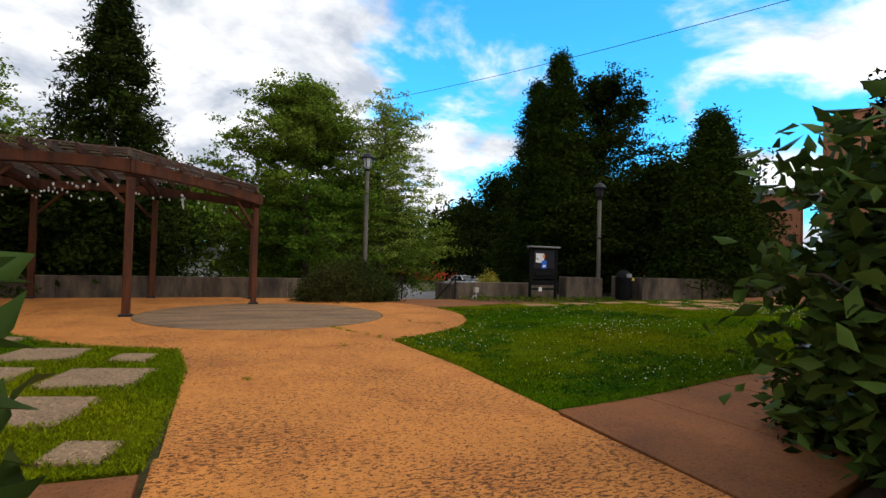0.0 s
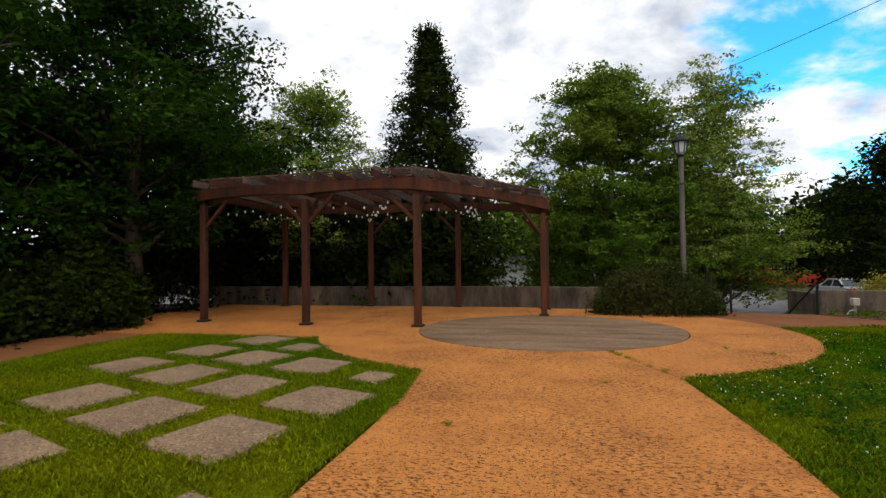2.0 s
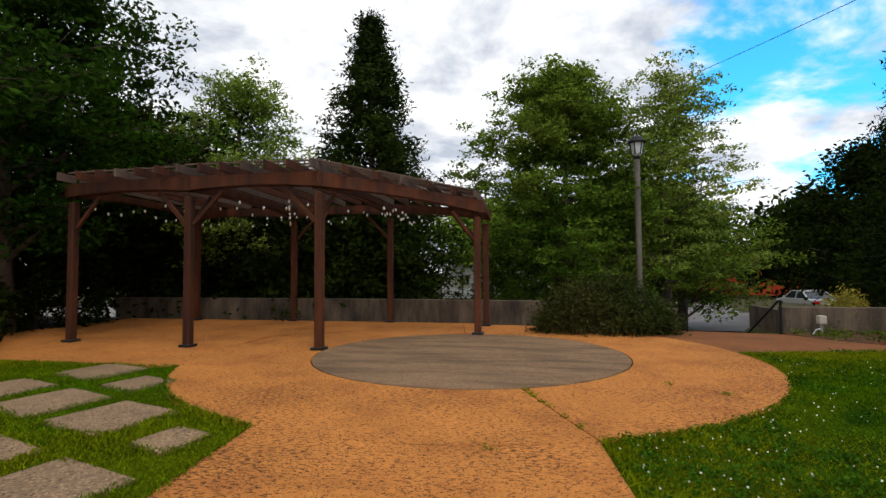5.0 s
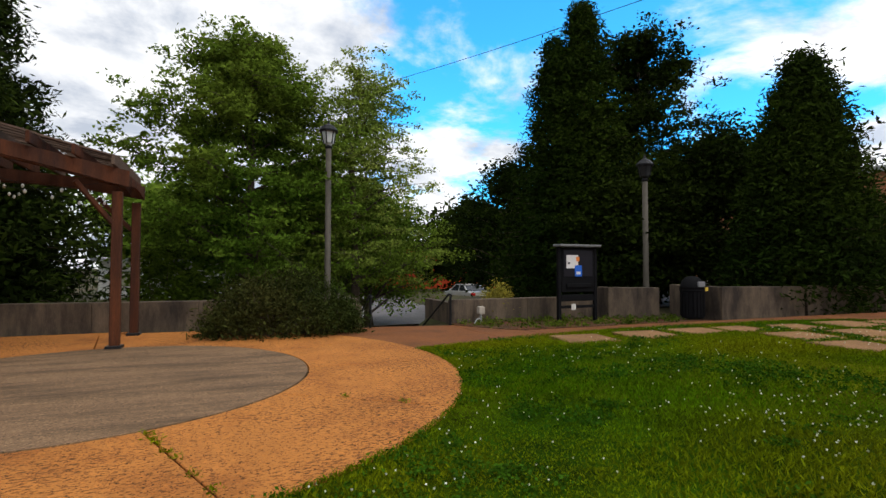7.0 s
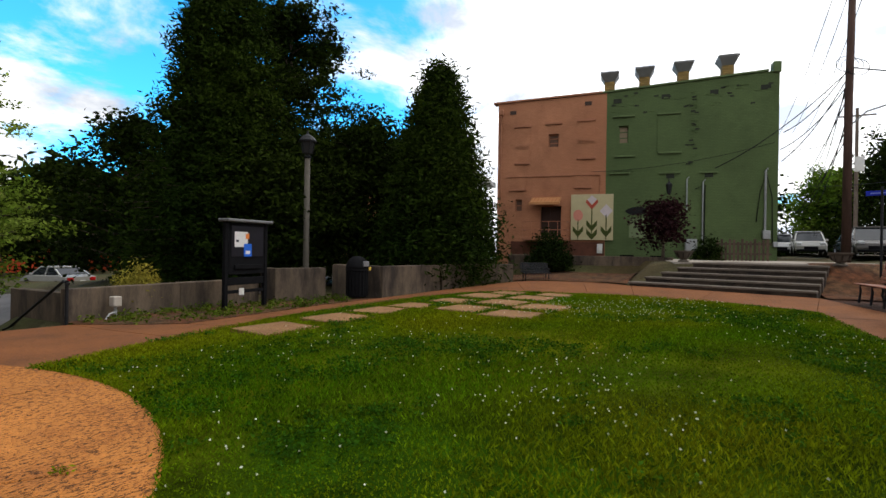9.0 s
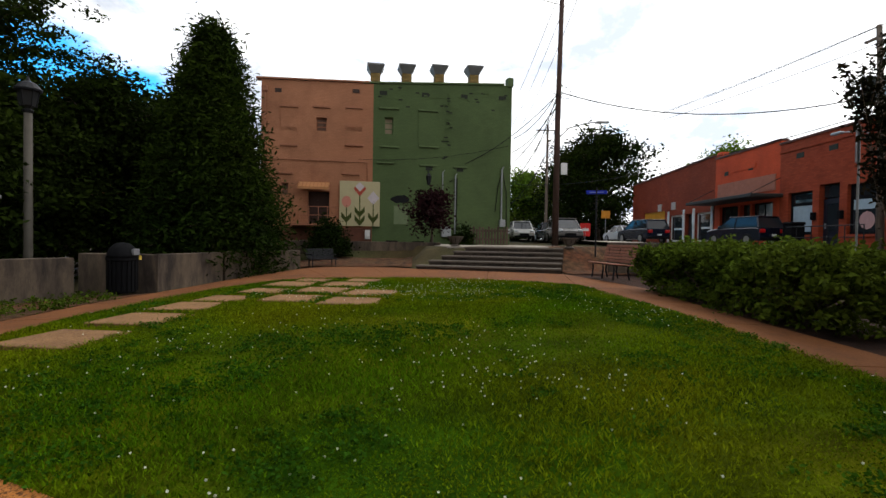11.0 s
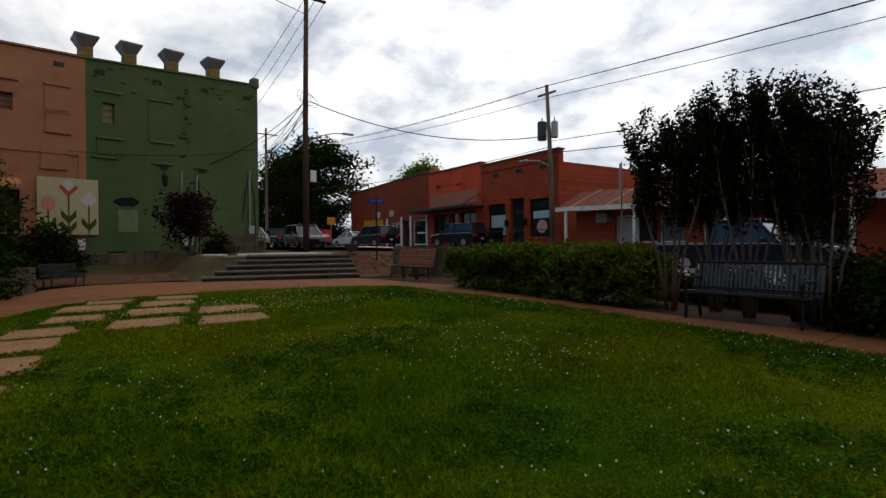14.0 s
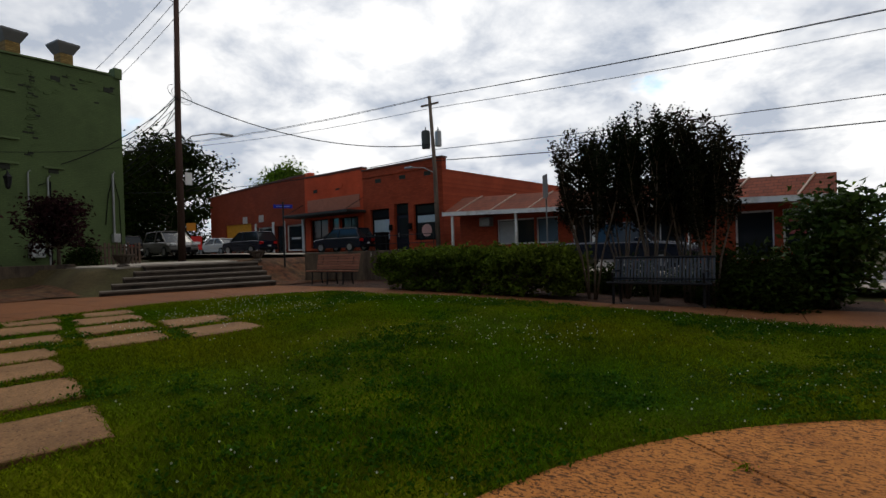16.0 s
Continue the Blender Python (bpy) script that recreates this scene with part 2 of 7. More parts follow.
MULCH = material("brown_mulch", (0.055, 0.023, 0.013), rough=1, var=0.5, scale=5, fine=70, bump=0.9, bump_scale=45, tint=(0.032, 0.015, 0.009))
STRAW = material("pine_straw", (0.10, 0.036, 0.014), rough=1, var=0.75, scale=4, fine=90, bump=0.9, bump_scale=70, tint=(0.085, 0.045, 0.02))
# Dark base tone holds the shadow between blades; the yellow-green tint is the lawn's own.
GRASS = material("lawn_turf", (0.024, 0.060, 0.001), rough=0.95, var=0.6, scale=1.2, fine=45, bump=0.9, bump_scale=55, tint=(0.105, 0.112, 0.002), spec=0.02)
GROUND = material("rough_ground", (0.065, 0.045, 0.018), rough=1, var=0.4, scale=0.8, fine=15, tint=(0.06, 0.062, 0.022), bump=0.4)
ASPHALT = material("asphalt", (0.17, 0.16, 0.155), rough=0.9, var=0.2, scale=0.8, fine=60, bump=0.25, bump_scale=120, tint=(0.22, 0.205, 0.195))
SIDEWALK = material("pale_concrete", (0.42, 0.37, 0.31), rough=0.9, var=0.15, scale=1.2, fine=40, bump=0.15, stain=(0.28, 0.235, 0.19))
CONCRETE = material("weathered_concrete", (0.16, 0.118, 0.08), rough=0.9, var=0.22, scale=1.6, fine=30, bump=0.25, stain=(0.035, 0.027, 0.022),
                    stain_scale=1.3, stain_low=0.36, stain_high=0.66, stretch=(1.5, 1.5, 0.4))
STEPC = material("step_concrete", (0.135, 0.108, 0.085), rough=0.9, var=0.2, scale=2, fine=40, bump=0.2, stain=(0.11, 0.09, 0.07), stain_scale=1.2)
# Half the tread concrete's brightness; shade on upright faces is put into the colour.
RISER = material("shade_dark_concrete", (0.065, 0.048, 0.036), rough=0.9, var=0.25, scale=2, fine=40, bump=0.2, stain=(0.03, 0.024, 0.02), stain_scale=1.5)
CEDARW = material("weathered_red_wood", (0.082, 0.024, 0.008), rough=0.8, var=0.35, scale=2.2, fine=35, stretch=(2.5, 2.5, 0.3), bump=0.3, bump_scale=40,
                  stain=(0.028, 0.013, 0.009), stain_scale=1.0, stain_low=0.42, stain_high=0.7, rand=0.2)
GREYW = material("grey_weathered_wood", (0.095, 0.062, 0.045), rough=0.85, var=0.3, scale=3, fine=40, bump=0.3, bump_scale=50, rand=0.25)
BARK = material("grey_brown_bark", (0.085, 0.062, 0.045), rough=0.95, var=0.35, scale=6, fine=30, stretch=(2, 2, 0.5), bump=0.7, bump_scale=25)
BARK_P = material("smooth_pale_bark", (0.17, 0.12, 0.085), rough=0.8, var=0.3, scale=4, fine=20, stretch=(1, 1, 0.4), bump=0.2)
BLACK = material("black_paint", (0.008, 0.008, 0.009), rough=0.75, var=0.2, scale=8, bump=0.05, spec=0.05)
IRON = material("dark_iron", (0.018, 0.018, 0.02), rough=0.5, var=0.2, scale=10, metal=0.3)
LAMPGREY = material("grey_green_pole_paint", (0.085, 0.074, 0.058), rough=0.6, var=0.15, scale=5, spec=0.2)
WHITE = material("white_paint", (0.75, 0.74, 0.71), rough=0.6, var=0.06, scale=5, stain=(0.55, 0.52, 0.47), stain_scale=1.5)
STEEL = material("grey_galvanised", (0.35, 0.36, 0.36), rough=0.45, var=0.15, scale=6, metal=0.6)
GLASS = material("dark_window_glass", (0.02, 0.024, 0.028), rough=0.06, var=0.1, scale=0.5, spec=0.35)
RUBBER = material("black_rubber", (0.014, 0.014, 0.014), rough=0.85, var=0.15, scale=9)
CHROME = material("bright_alloy", (0.55, 0.56, 0.58), rough=0.3, metal=0.9, var=0.08)
TANBRICK = brickwork("tan_painted_brick", (0.47, 0.205, 0.108), (0.9, 0.9, 0.9), (0.8, 0.78, 0.76), axis="xz", stain=(0.385, 0.16, 0.082))
GREENBRICK = brickwork("green_painted_brick", (0.098, 0.142, 0.052), (0.9, 0.9, 0.9), (0.78, 0.78, 0.78), axis="xz", stain=(0.08, 0.118, 0.042))
REDBRICK = brickwork("red_brick", (0.42, 0.068, 0.024), (0.72, 0.66, 0.62), (0.75, 0.8, 0.85), axis="xz", stain=(0.36, 0.066, 0.025))
ORANGEBRICK = brickwork("painted_orange_red_brick", (0.66, 0.09, 0.03), (0.9, 0.9, 0.9), (0.85, 0.85, 0.85), axis="xz", stain=(0.62, 0.095, 0.035))
DARKBRICK = brickwork("dark_red_brick", (0.30, 0.054, 0.021), (0.75, 0.7, 0.66), (0.8, 0.8, 0.8), axis="xz", stain=(0.23, 0.045, 0.019))
SHINGLE = brickwork("red_brown_shingle", (0.23, 0.052, 0.023), (0.7, 0.7, 0.7), (0.4, 0.4, 0.4), width=0.3, height=0.13, axis="xz")
# Dark green kept below real foliage: deep shade under the crowns is in the colour.
LEAF_DARK = leafy("dark_green_shaded_leaves", (0.009, 0.018, 0.002), (0.02, 0.032, 0.003), trans=0.15)
LEAF_MID = leafy("mid_green_leaves", (0.092, 0.172, 0.015), (0.15, 0.21, 0.024), trans=0.45)
LEAF_LIGHT = leafy("light_green_leaves", (0.16, 0.235, 0.03), (0.25, 0.31, 0.055), trans=0.4)
LEAF_CONIFER = leafy("conifer_needles", (0.014, 0.025, 0.004), (0.026, 0.040, 0.005), trans=0.12)
LEAF_CEDAR = leafy("cedar_sprays", (0.013, 0.027, 0.003), (0.026, 0.043, 0.004), trans=0.12)
LEAF_HEDGE = leafy("hedge_leaves", (0.055, 0.095, 0.007), (0.10, 0.135, 0.013))
LEAF_GLOSS = leafy("glossy_leaves", (0.026, 0.058, 0.010), (0.05, 0.082, 0.015), rough=0.35, trans=0.25)
LEAF_PURPLE = leafy("purple_leaves", (0.026, 0.010, 0.011), (0.042, 0.018, 0.017))
LEAF_CRAPE = leafy("crape_leaves", (0.010, 0.019, 0.005), (0.026, 0.019, 0.010), trans=0.2)
LEAF_JUNIPER = leafy("juniper_leaves", (0.03, 0.046, 0.009), (0.055, 0.056, 0.014), trans=0.2)
LEAF_MAPLE = leafy("maple_leaves", (0.015, 0.038, 0.003), (0.028, 0.068, 0.005), trans=0.3)
LEAF_YELLOW = leafy("yellow_leaves", (0.42, 0.30, 0.03), (0.30, 0.26, 0.04))
BLADE = leafy("grass_blades", (0.066, 0.142, 0.001), (0.18, 0.195, 0.003), trans=0.25, rand=0.5)
LEAF_CLOVER = leafy("clover_leaves", (0.028, 0.085, 0.004), (0.05, 0.12, 0.006), trans=0.25, rand=0.4)
PETAL = material("white_clover_flower", (0.7, 0.7, 0.55), rough=0.8, var=0.1)


def plain(name, color, rough=0.6, **kw):
    return material(name, color, rough=rough, var=kw.pop("var", 0.08), scale=kw.pop("scale", 4.0), **kw)


# ---- mesh helpers ----
def bm_new():
    return bmesh.new()


def part(name, bm, mat, parent=None, label="", smooth=False):
    me = bpy.data.meshes.new(name)
    if isinstance(bm, bmesh.types.BMesh):
        bmesh.ops.recalc_face_normals(bm, faces=bm.faces)
        bm.to_mesh(me)
        bm.free()
    else:
        me.from_pydata(*bm)
    if mat:
        me.materials.append(mat)
    if smooth:
        for p in me.polygons:
            p.use_smooth = True
    ob = new(name, me)
    if parent:
        ob.parent = parent
    if label:
        ob["label"] = label
    return ob


def thing(name, m, label, category, group="", kind=""):
    ob = new(name)
    ob.matrix_world = m
    return tagged(ob, label, category, group, kind)


def box(bm, x0, y0, z0, x1, y1, z1, bevel=0.0):
    vs = [bm.verts.new(p) for p in ((x0, y0, z0), (x1, y0, z0), (x1, y1, z0), (x0, y1, z0), (x0, y0, z1), (x1, y0, z1), (x1, y1, z1), (x0, y1, z1))]
    fs = [bm.faces.new([vs[i] for i in f]) for f in ((3, 2, 1, 0), (4, 5, 6, 7), (0, 1, 5, 4), (1, 2, 6, 5), (2, 3, 7, 6), (3, 0, 4, 7))]
    if bevel:
        bmesh.ops.bevel(bm, geom=list({e for f in fs for e in f.edges}), offset=bevel, segments=1, affect="EDGES")
    return bm


def boxes(*rows, bevel=0.0):
    bm = bm_new()
    for r in rows:
        box(bm, *r, bevel=bevel)
    return bm


def prism(bm, pts, z0, z1, bevel=0.0):
    """Upright prism on a plan outline."""
    lo, hi = [bm.verts.new((x, y, z0)) for x, y in pts], [bm.verts.new((x, y, z1)) for x, y in pts]
    n = len(pts)
    top = bm.faces.new(hi)
    bm.faces.new(lo[::-1])
    for i in range(n):
        bm.faces.new((lo[i], lo[(i + 1) % n], hi[(i + 1) % n], hi[i]))
    if bevel:
        bmesh.ops.bevel(bm, geom=list(top.edges), offset=bevel, segments=1, affect="EDGES")
    return bm


def tube(bm, pts, radii, sides=8, caps=True):
    """A round tube along points, tapering."""
    rings = []
    pts = [Vector(p) for p in pts]
    for i, p in enumerate(pts):
        d = (pts[min(i + 1, len(pts) - 1)] - pts[max(i - 1, 0)]).normalized()
        side = d.cross(Vector((0, 0, 1)) if abs(d.z) < 0.9 else Vector((1, 0, 0))).normalized()
        up = side.cross(d)
        r = radii[i] if hasattr(radii, "__len__") else radii
        rings.append([bm.verts.new(p + (side * math.cos(a) + up * math.sin(a)) * r) for a in (2 * math.pi * k / sides for k in range(sides))])
    for a, b in zip(rings, rings[1:]):
        for k in range(sides):
            bm.faces.new((a[k], a[(k + 1) % sides], b[(k + 1) % sides], b[k]))
    if caps:
        bm.faces.new(rings[0][::-1])
        bm.faces.new(rings[-1])
    return bm


def beam(bm, a, b, w, h, bevel=0.008):
    """A squared timber from a to b (centre line), w wide, h high."""
    a, b = Vector(a), Vector(b)
    d = (b - a).normalized()
    side = d.cross(Vector((0, 0, 1)) if abs(d.z) < 0.95 else Vector((0, 1, 0))).normalized()
    up = side.cross(d).normalized()
    vs = [bm.verts.new(p + side * sx * w / 2 + up * sz * h / 2) for p in (a, b) for sx, sz in ((-1, -1), (1, -1), (1, 1), (-1, 1))]
    fs = [bm.faces.new([vs[i] for i in f]) for f in ((0, 1, 2, 3), (7, 6, 5, 4), (0, 4, 5, 1), (1, 5, 6, 2), (2, 6, 7, 3), (3, 7, 4, 0))]
    if bevel:
        bmesh.ops.bevel(bm, geom=list({e for f in fs for e in f.edges}), offset=bevel, segments=1, affect="EDGES")
    return bm


def lathe(bm, profile, sides=16):
    """A turned form round z from (radius, height) rows."""
    rings = [[bm.verts.new((r * math.cos(2 * math.pi * k / sides), r * math.sin(2 * math.pi * k / sides), z)) for k in range(sides)] for r, z in profile]
    for a, b in zip(rings, rings[1:]):
        for k in range(sides):
            bm.faces.new((a[k], a[(k + 1) % sides], b[(k + 1) % sides], b[k]))
    bm.faces.new(rings[0][::-1])
    bm.faces.new(rings[-1])
    return bm


def quads(centres, along, across):
    """Leaf quads as pydata: folded diamonds from arrays of centres, half-length and half-width vectors."""
    n = len(centres)
    bend = np.cross(along, across)
    bend /= np.linalg.norm(bend, axis=1, keepdims=True) + 1e-9
    wid = np.linalg.norm(across, axis=1, keepdims=True)
    v = np.empty((n, 4, 3))
    v[:, 0], v[:, 2] = centres - along, centres + along
    v[:, 1], v[:, 3] = centres + across + bend * wid * 0.45, centres - across + bend * wid * 0.45
    f = np.arange(n * 4).reshape(n, 4)
    tri = np.concatenate([f[:, [0, 1, 2]], f[:, [0, 2, 3]]])
    return v.reshape(-1, 3), tri


def leaf_mesh(name, centres, along, across, mat, parent, label="", kind="stuff"):
    v, f = quads(centres, along, across)
    me = bpy.data.meshes.new(name)
    me.vertices.add(len(v))
    me.vertices.foreach_set("co", v.ravel())
    me.loops.add(f.size)
    me.loops.foreach_set("vertex_index", f.ravel())
    me.polygons.add(len(f))
    me.polygons.foreach_set("loop_start", np.arange(0, f.size, 3))
    me.update(calc_edges=True)
    me.materials.append(mat)
    ob = new(name, me)
    if parent:
        ob.parent = parent
    tagged(ob, label, "", "", kind)
    return ob


def unit(rng, n):
    v = rng.normal(size=(n, 3))
    return v / np.linalg.norm(v, axis=1, keepdims=True)


def foliage(rng, clumps, per, spread, size, flat=0.6, droop=0.0, narrow=0.5):
    """Leaves round clump centres: arrays for leaf_mesh. clumps: n x 3."""
    n = len(clumps) * per
    c = np.repeat(clumps, per, axis=0) + rng.normal(size=(n, 3)) * spread * np.array([1, 1, flat])
    a = unit(rng, n)
    a[:, 2] = a[:, 2] * 0.6 - droop
    a /= np.linalg.norm(a, axis=1, keepdims=True)
    b = np.cross(a, unit(rng, n))
    b /= np.linalg.norm(b, axis=1, keepdims=True) + 1e-9
    s = size * rng.uniform(0.6, 1.3, size=(n, 1))
    return c, a * s, b * s * narrow


def broad_tree(name, x, y, z, height, radius, leaf, label, category="tree", crown_base=0.25, clumps=260, per=45, size=0.11, trunk=0.16, seed=1,
               bark=None, lobes=9, spread=0.34, stems=1, open_top=0.0, flat=0.6, droop=0.15, up=0.9, shoots=0):
    """A tree: tapered trunk, limbs that fork, and leaf clumps on the limbs' ends, uneven in outline."""
    rng = np.random.default_rng(seed)
    t = thing(name, pose(x, y, z), label, category)
    wood = bm_new()
    limbs = bm_new()
    pts = []
    base_h = height * crown_base
    for s in range(stems):
        a0 = rng.uniform(0, 6.28)
        lean = Vector((math.cos(a0), math.sin(a0), 0)) * (0.0 if stems == 1 else radius * 0.35)
        p0 = Vector((0, 0, 0)) + lean * 0.15
        tops = [p0]
        for k in range(1, 7):
            q = k / 6
            tops.append(p0 + lean * q + Vector((rng.normal() * 0.03 * height * q * 0.5, rng.normal() * 0.03 * height * q * 0.5, height * 0.93 * q)))
        tube(wood, tops, [trunk * (1.25 if k == 0 else 1) * (1 - 0.86 * k / 6) + 0.012 for k in range(7)], 8)
        n_l = max(4, int(34 / stems))
        for k in range(n_l):
            q = crown_base + (0.97 - crown_base) * ((k + rng.uniform(0, 0.9)) / n_l)
            i = min(int(q * 6), 5)
            st = tops[i].lerp(tops[i + 1], q * 6 - i)
            ang = k * 2.4 + rng.uniform(-0.5, 0.5)
            h01 = (q - crown_base) / (1 - crown_base)
            prof = math.sin(math.pi * min(1, 0.18 + 0.82 * h01) ** 0.75) ** 0.7 if open_top == 0 else max(0.12, (1 - h01) ** 0.7 * 0.9 + 0.1)
            reach = radius * prof * rng.uniform(0.7, 1.12)
            rise = reach * rng.uniform(0.25, 0.8) * up
            mid = st + Vector((math.cos(ang) * reach * 0.5, math.sin(ang) * reach * 0.5, rise * 0.65))
            end = st + Vector((math.cos(ang) * reach, math.sin(ang) * reach, rise))
            end.z = min(end.z, height * 1.0)
            tube(limbs, [st, mid, end], [trunk * 0.34 * (1 - 0.6 * q) + 0.01, trunk * 0.2 * (1 - 0.6 * q) + 0.008, 0.006], 5, caps=False)
            per_l = max(2, clumps // (n_l * stems))
            for j in range(per_l):
                f = 0.3 + 0.75 * (j + rng.uniform()) / per_l
                p = st.lerp(mid, f * 2) if f < 0.5 else mid.lerp(end, f * 2 - 1)
                off = Vector(rng.normal(size=3)) * radius * 0.15
                off.z *= 0.7
                tip = p + off
                pts.append(tip)
                if j % 3 == 0:
                    tube(limbs, [p, p + off * 0.5 + Vector((0, 0, 0.04)), tip], [0.012, 0.008, 0.003], 3, caps=False)
        for k in range(shoots):
            ang, rr = rng.uniform(0, 6.28), radius * math.sqrt(rng.uniform(0, 0.9))
            foot = tops[-1] + Vector((math.cos(ang) * rr, math.sin(ang) * rr, -height * rng.uniform(0.02, 0.22) - rr * 0.25))
            top = foot + Vector((math.cos(ang) * 0.12, math.sin(ang) * 0.12, height * rng.uniform(0.1, 0.24)))
            tube(limbs, [foot, top], [0.008, 0.003], 3, caps=False)
            pts += [foot.lerp(top, q) for q in (0.2, 0.45, 0.7, 0.92)]
    part("trunk", wood, bark or BARK, t, smooth=True)
    tagged(part("branchwork", limbs, bark or BARK, t, smooth=True), kind="stuff")
    c, a, b = foliage(rng, np.array([tuple(p) for p in pts]), per, spread, size, flat=flat, droop=droop)
    c[:, 2] = np.maximum(c[:, 2], 0.05)
    leaf_mesh("crown", c, a, b, leaf, t)
    return t


def conifer(name, x, y, z, height, radius, leaf, label, seed=1, base=0.05, tiers=26, per_tier=15, per=34, size=0.15, power=0.8, droop=0.35, jag=0.25, tops=1, spread=0.2, narrow=0.3):
    """A cone-shaped evergreen: trunk, branch tiers and hanging sprays, ragged at the outline."""
    rng = np.random.default_rng(seed)
    t = thing(name, pose(x, y, z), label, "tree")
    wood = bm_new()
    limbs = bm_new()
    tube(wood, [(0, 0, 0), (0.02, 0.03, height * 0.5), (0, 0, height * 0.98)], [height * 0.018, height * 0.011, 0.015], 8)
    part("trunk", wood, BARK, t, smooth=True)
    pts = []
    for k in range(tiers):
        q = base + (1 - base) * (k + 0.5) / tiers
        r = radius * max(0.03, (1 - q) ** power) * (0.75 + 0.25 * min(1, q / 0.16))
        n = max(4, int(per_tier * (0.35 + r / radius)))
        for j in range(n):
            ang = 6.283 * (j + rng.uniform()) / n + k
            rr = r * rng.uniform(1 - jag, 1 + jag * 0.6)
            zz = height * q + rng.normal() * height * 0.012
            e = Vector((math.cos(ang) * rr, math.sin(ang) * rr, zz + (0.12 if q > 0.7 else -0.08) * rr))
            if j % 2 == 0:
                tube(limbs, [(0, 0, zz), tuple(e)], [0.03 * (1 - q) + 0.008, 0.005], 4, caps=False)
            for f in (0.55, 0.8, 1.0):
                pts.append((e.x * f, e.y * f, zz + (e.z - zz) * f))
    tagged(part("branchwork", limbs, BARK, t), kind="stuff")
    c, a, b = foliage(rng, np.array(pts), per, spread, size, flat=0.8, droop=droop, narrow=narrow)
    leaf_mesh("crown", c, a, b, leaf, t)
    return t


def shrub(name, x, y, z, lx, ly, h, leaf, label, category="shrub", seed=1, clumps=150, per=40, size=0.05, spread=0.13, rot=0.0, kind_shape="dome", droop=-0.2, narrow=0.5):
    """A bush: many stems from the base and leaf clumps over an uneven dome or box."""
    rng = np.random.default_rng(seed)
    t = thing(name, pose(x, y, z, 0, 0, rot), label, category)
    stems = bm_new()
    pts = []
    for k in range(clumps):
        u, v = rng.uniform(-1, 1, 2)
        if kind_shape == "box":
            top = 1.0 + 0.12 * math.sin(u * 9) * math.sin(v * 7 + 1) - 0.12 * max(abs(u), abs(v)) ** 4
        else:
            rr = math.hypot(u, v)
            if rr > 1:
                u, v = u / rr * 0.95, v / rr * 0.95
                rr = 0.95
            top = math.sqrt(max(0.05, 1 - rr**2)) * (0.85 + 0.25 * math.sin(u * 5 + 1) * math.cos(v * 6))
        edge = max(abs(u), abs(v))
        q = 1 - abs(rng.normal()) * 0.18 if rng.uniform() < 0.6 and edge < 0.9 else rng.uniform(0.08, 1)
        pts.append((u * lx / 2, v * ly / 2, max(0.06, h * top * q)))
        if k % 4 == 0:
            tube(stems, [(u * lx * 0.25, v * ly * 0.25, 0), (u * lx * 0.42, v * ly * 0.42, h * top * 0.5), pts[-1]], [0.014, 0.01, 0.004], 4, caps=False)
    tagged(part("stem_work", stems, BARK, t), kind="stuff")
    c, a, b = foliage(rng, np.array(pts), per, spread, size, flat=0.8, droop=droop, narrow=narrow)
    c[:, 2] = np.maximum(c[:, 2], 0.02)
    leaf_mesh("foliage", c, a, b, leaf, t)
    return t


# ---- ground ----
def ease(a, b, x):
    q = min(1.0, max(0.0, (x - a) / (b - a)))
    return q * q * (3 - 2 * q)


def street_z(x):
    return float(np.interp(x, [-60, 0, 9, 17.5, 26.5, 64], [-0.9, 0.0, 0.5, 1.05, 1.2, 1.3]))


CX, CY, R_OUT, R_IN = -0.63, 8.85, 4.5, 2.58


def land(x, y):
    """The gentle rise of the big lawn: level at the plaza and the walkway, swelling to the south-east."""
    lift = 0.027 * min(max(x - 1.5, 0.0), 14.5) * (1 - ease(7.6, 12.0, y))
    lift += 0.13 * math.exp(-((x - 7.6) / 3.5) ** 2 - ((y - 3.4) / 3.0) ** 2)
    return lift * ease(0.0, 2.6, x - 1.35) * ease(R_OUT, R_OUT + 2.6, math.hypot(x - CX, y - CY))


def level(x, y):
    """The lie of the land: the park near zero, the street rising to the east, the car park sunk to the north."""
    foot = 14.95 + 0.26 * (min(5.05, max(0.95, y)) - 0.95)
    low = ease(4.6, 5.4, y) * (1 - ease(20.35, 20.6, x))
    z = -0.07 + land(x, y) + 0.7 * ease(foot + 0.7, foot + 2.4, x) * (1 - low) + 0.14 * ease(16.0, 20.0, x) * low
    z += (street_z(x) - z) * ease(-2.6, -4.6, y)
    start = 12.6 if 3.6 < x < 5.8 else 14.6
    north = ease(start, start + 1.9, y) * (1 - ease(9.5, 13.5, x) * (1 - ease(24, 30, y)))
    return z + (-1.05 - z) * north


def axis_steps(lo, hi, fine_lo, fine_hi, fine, coarse):
    out, v = [], lo
    while v < hi:
        out.append(v)
        step = fine if fine_lo <= v < fine_hi else coarse
        v = fine_lo if v < fine_lo < v + step else v + step
    return out + [hi]


def sheet(name, xs, ys, zf, mat, label, category):
    v = [(x, y, zf(x, y)) for y in ys for x in xs]
    n = len(xs)
    f = [(j * n + i, j * n + i + 1, (j + 1) * n + i + 1, (j + 1) * n + i) for j in range(len(ys) - 1) for i in range(n - 1)]
    return tagged(part(name, (v, [], f), mat, smooth=True), label, category, kind="structure")


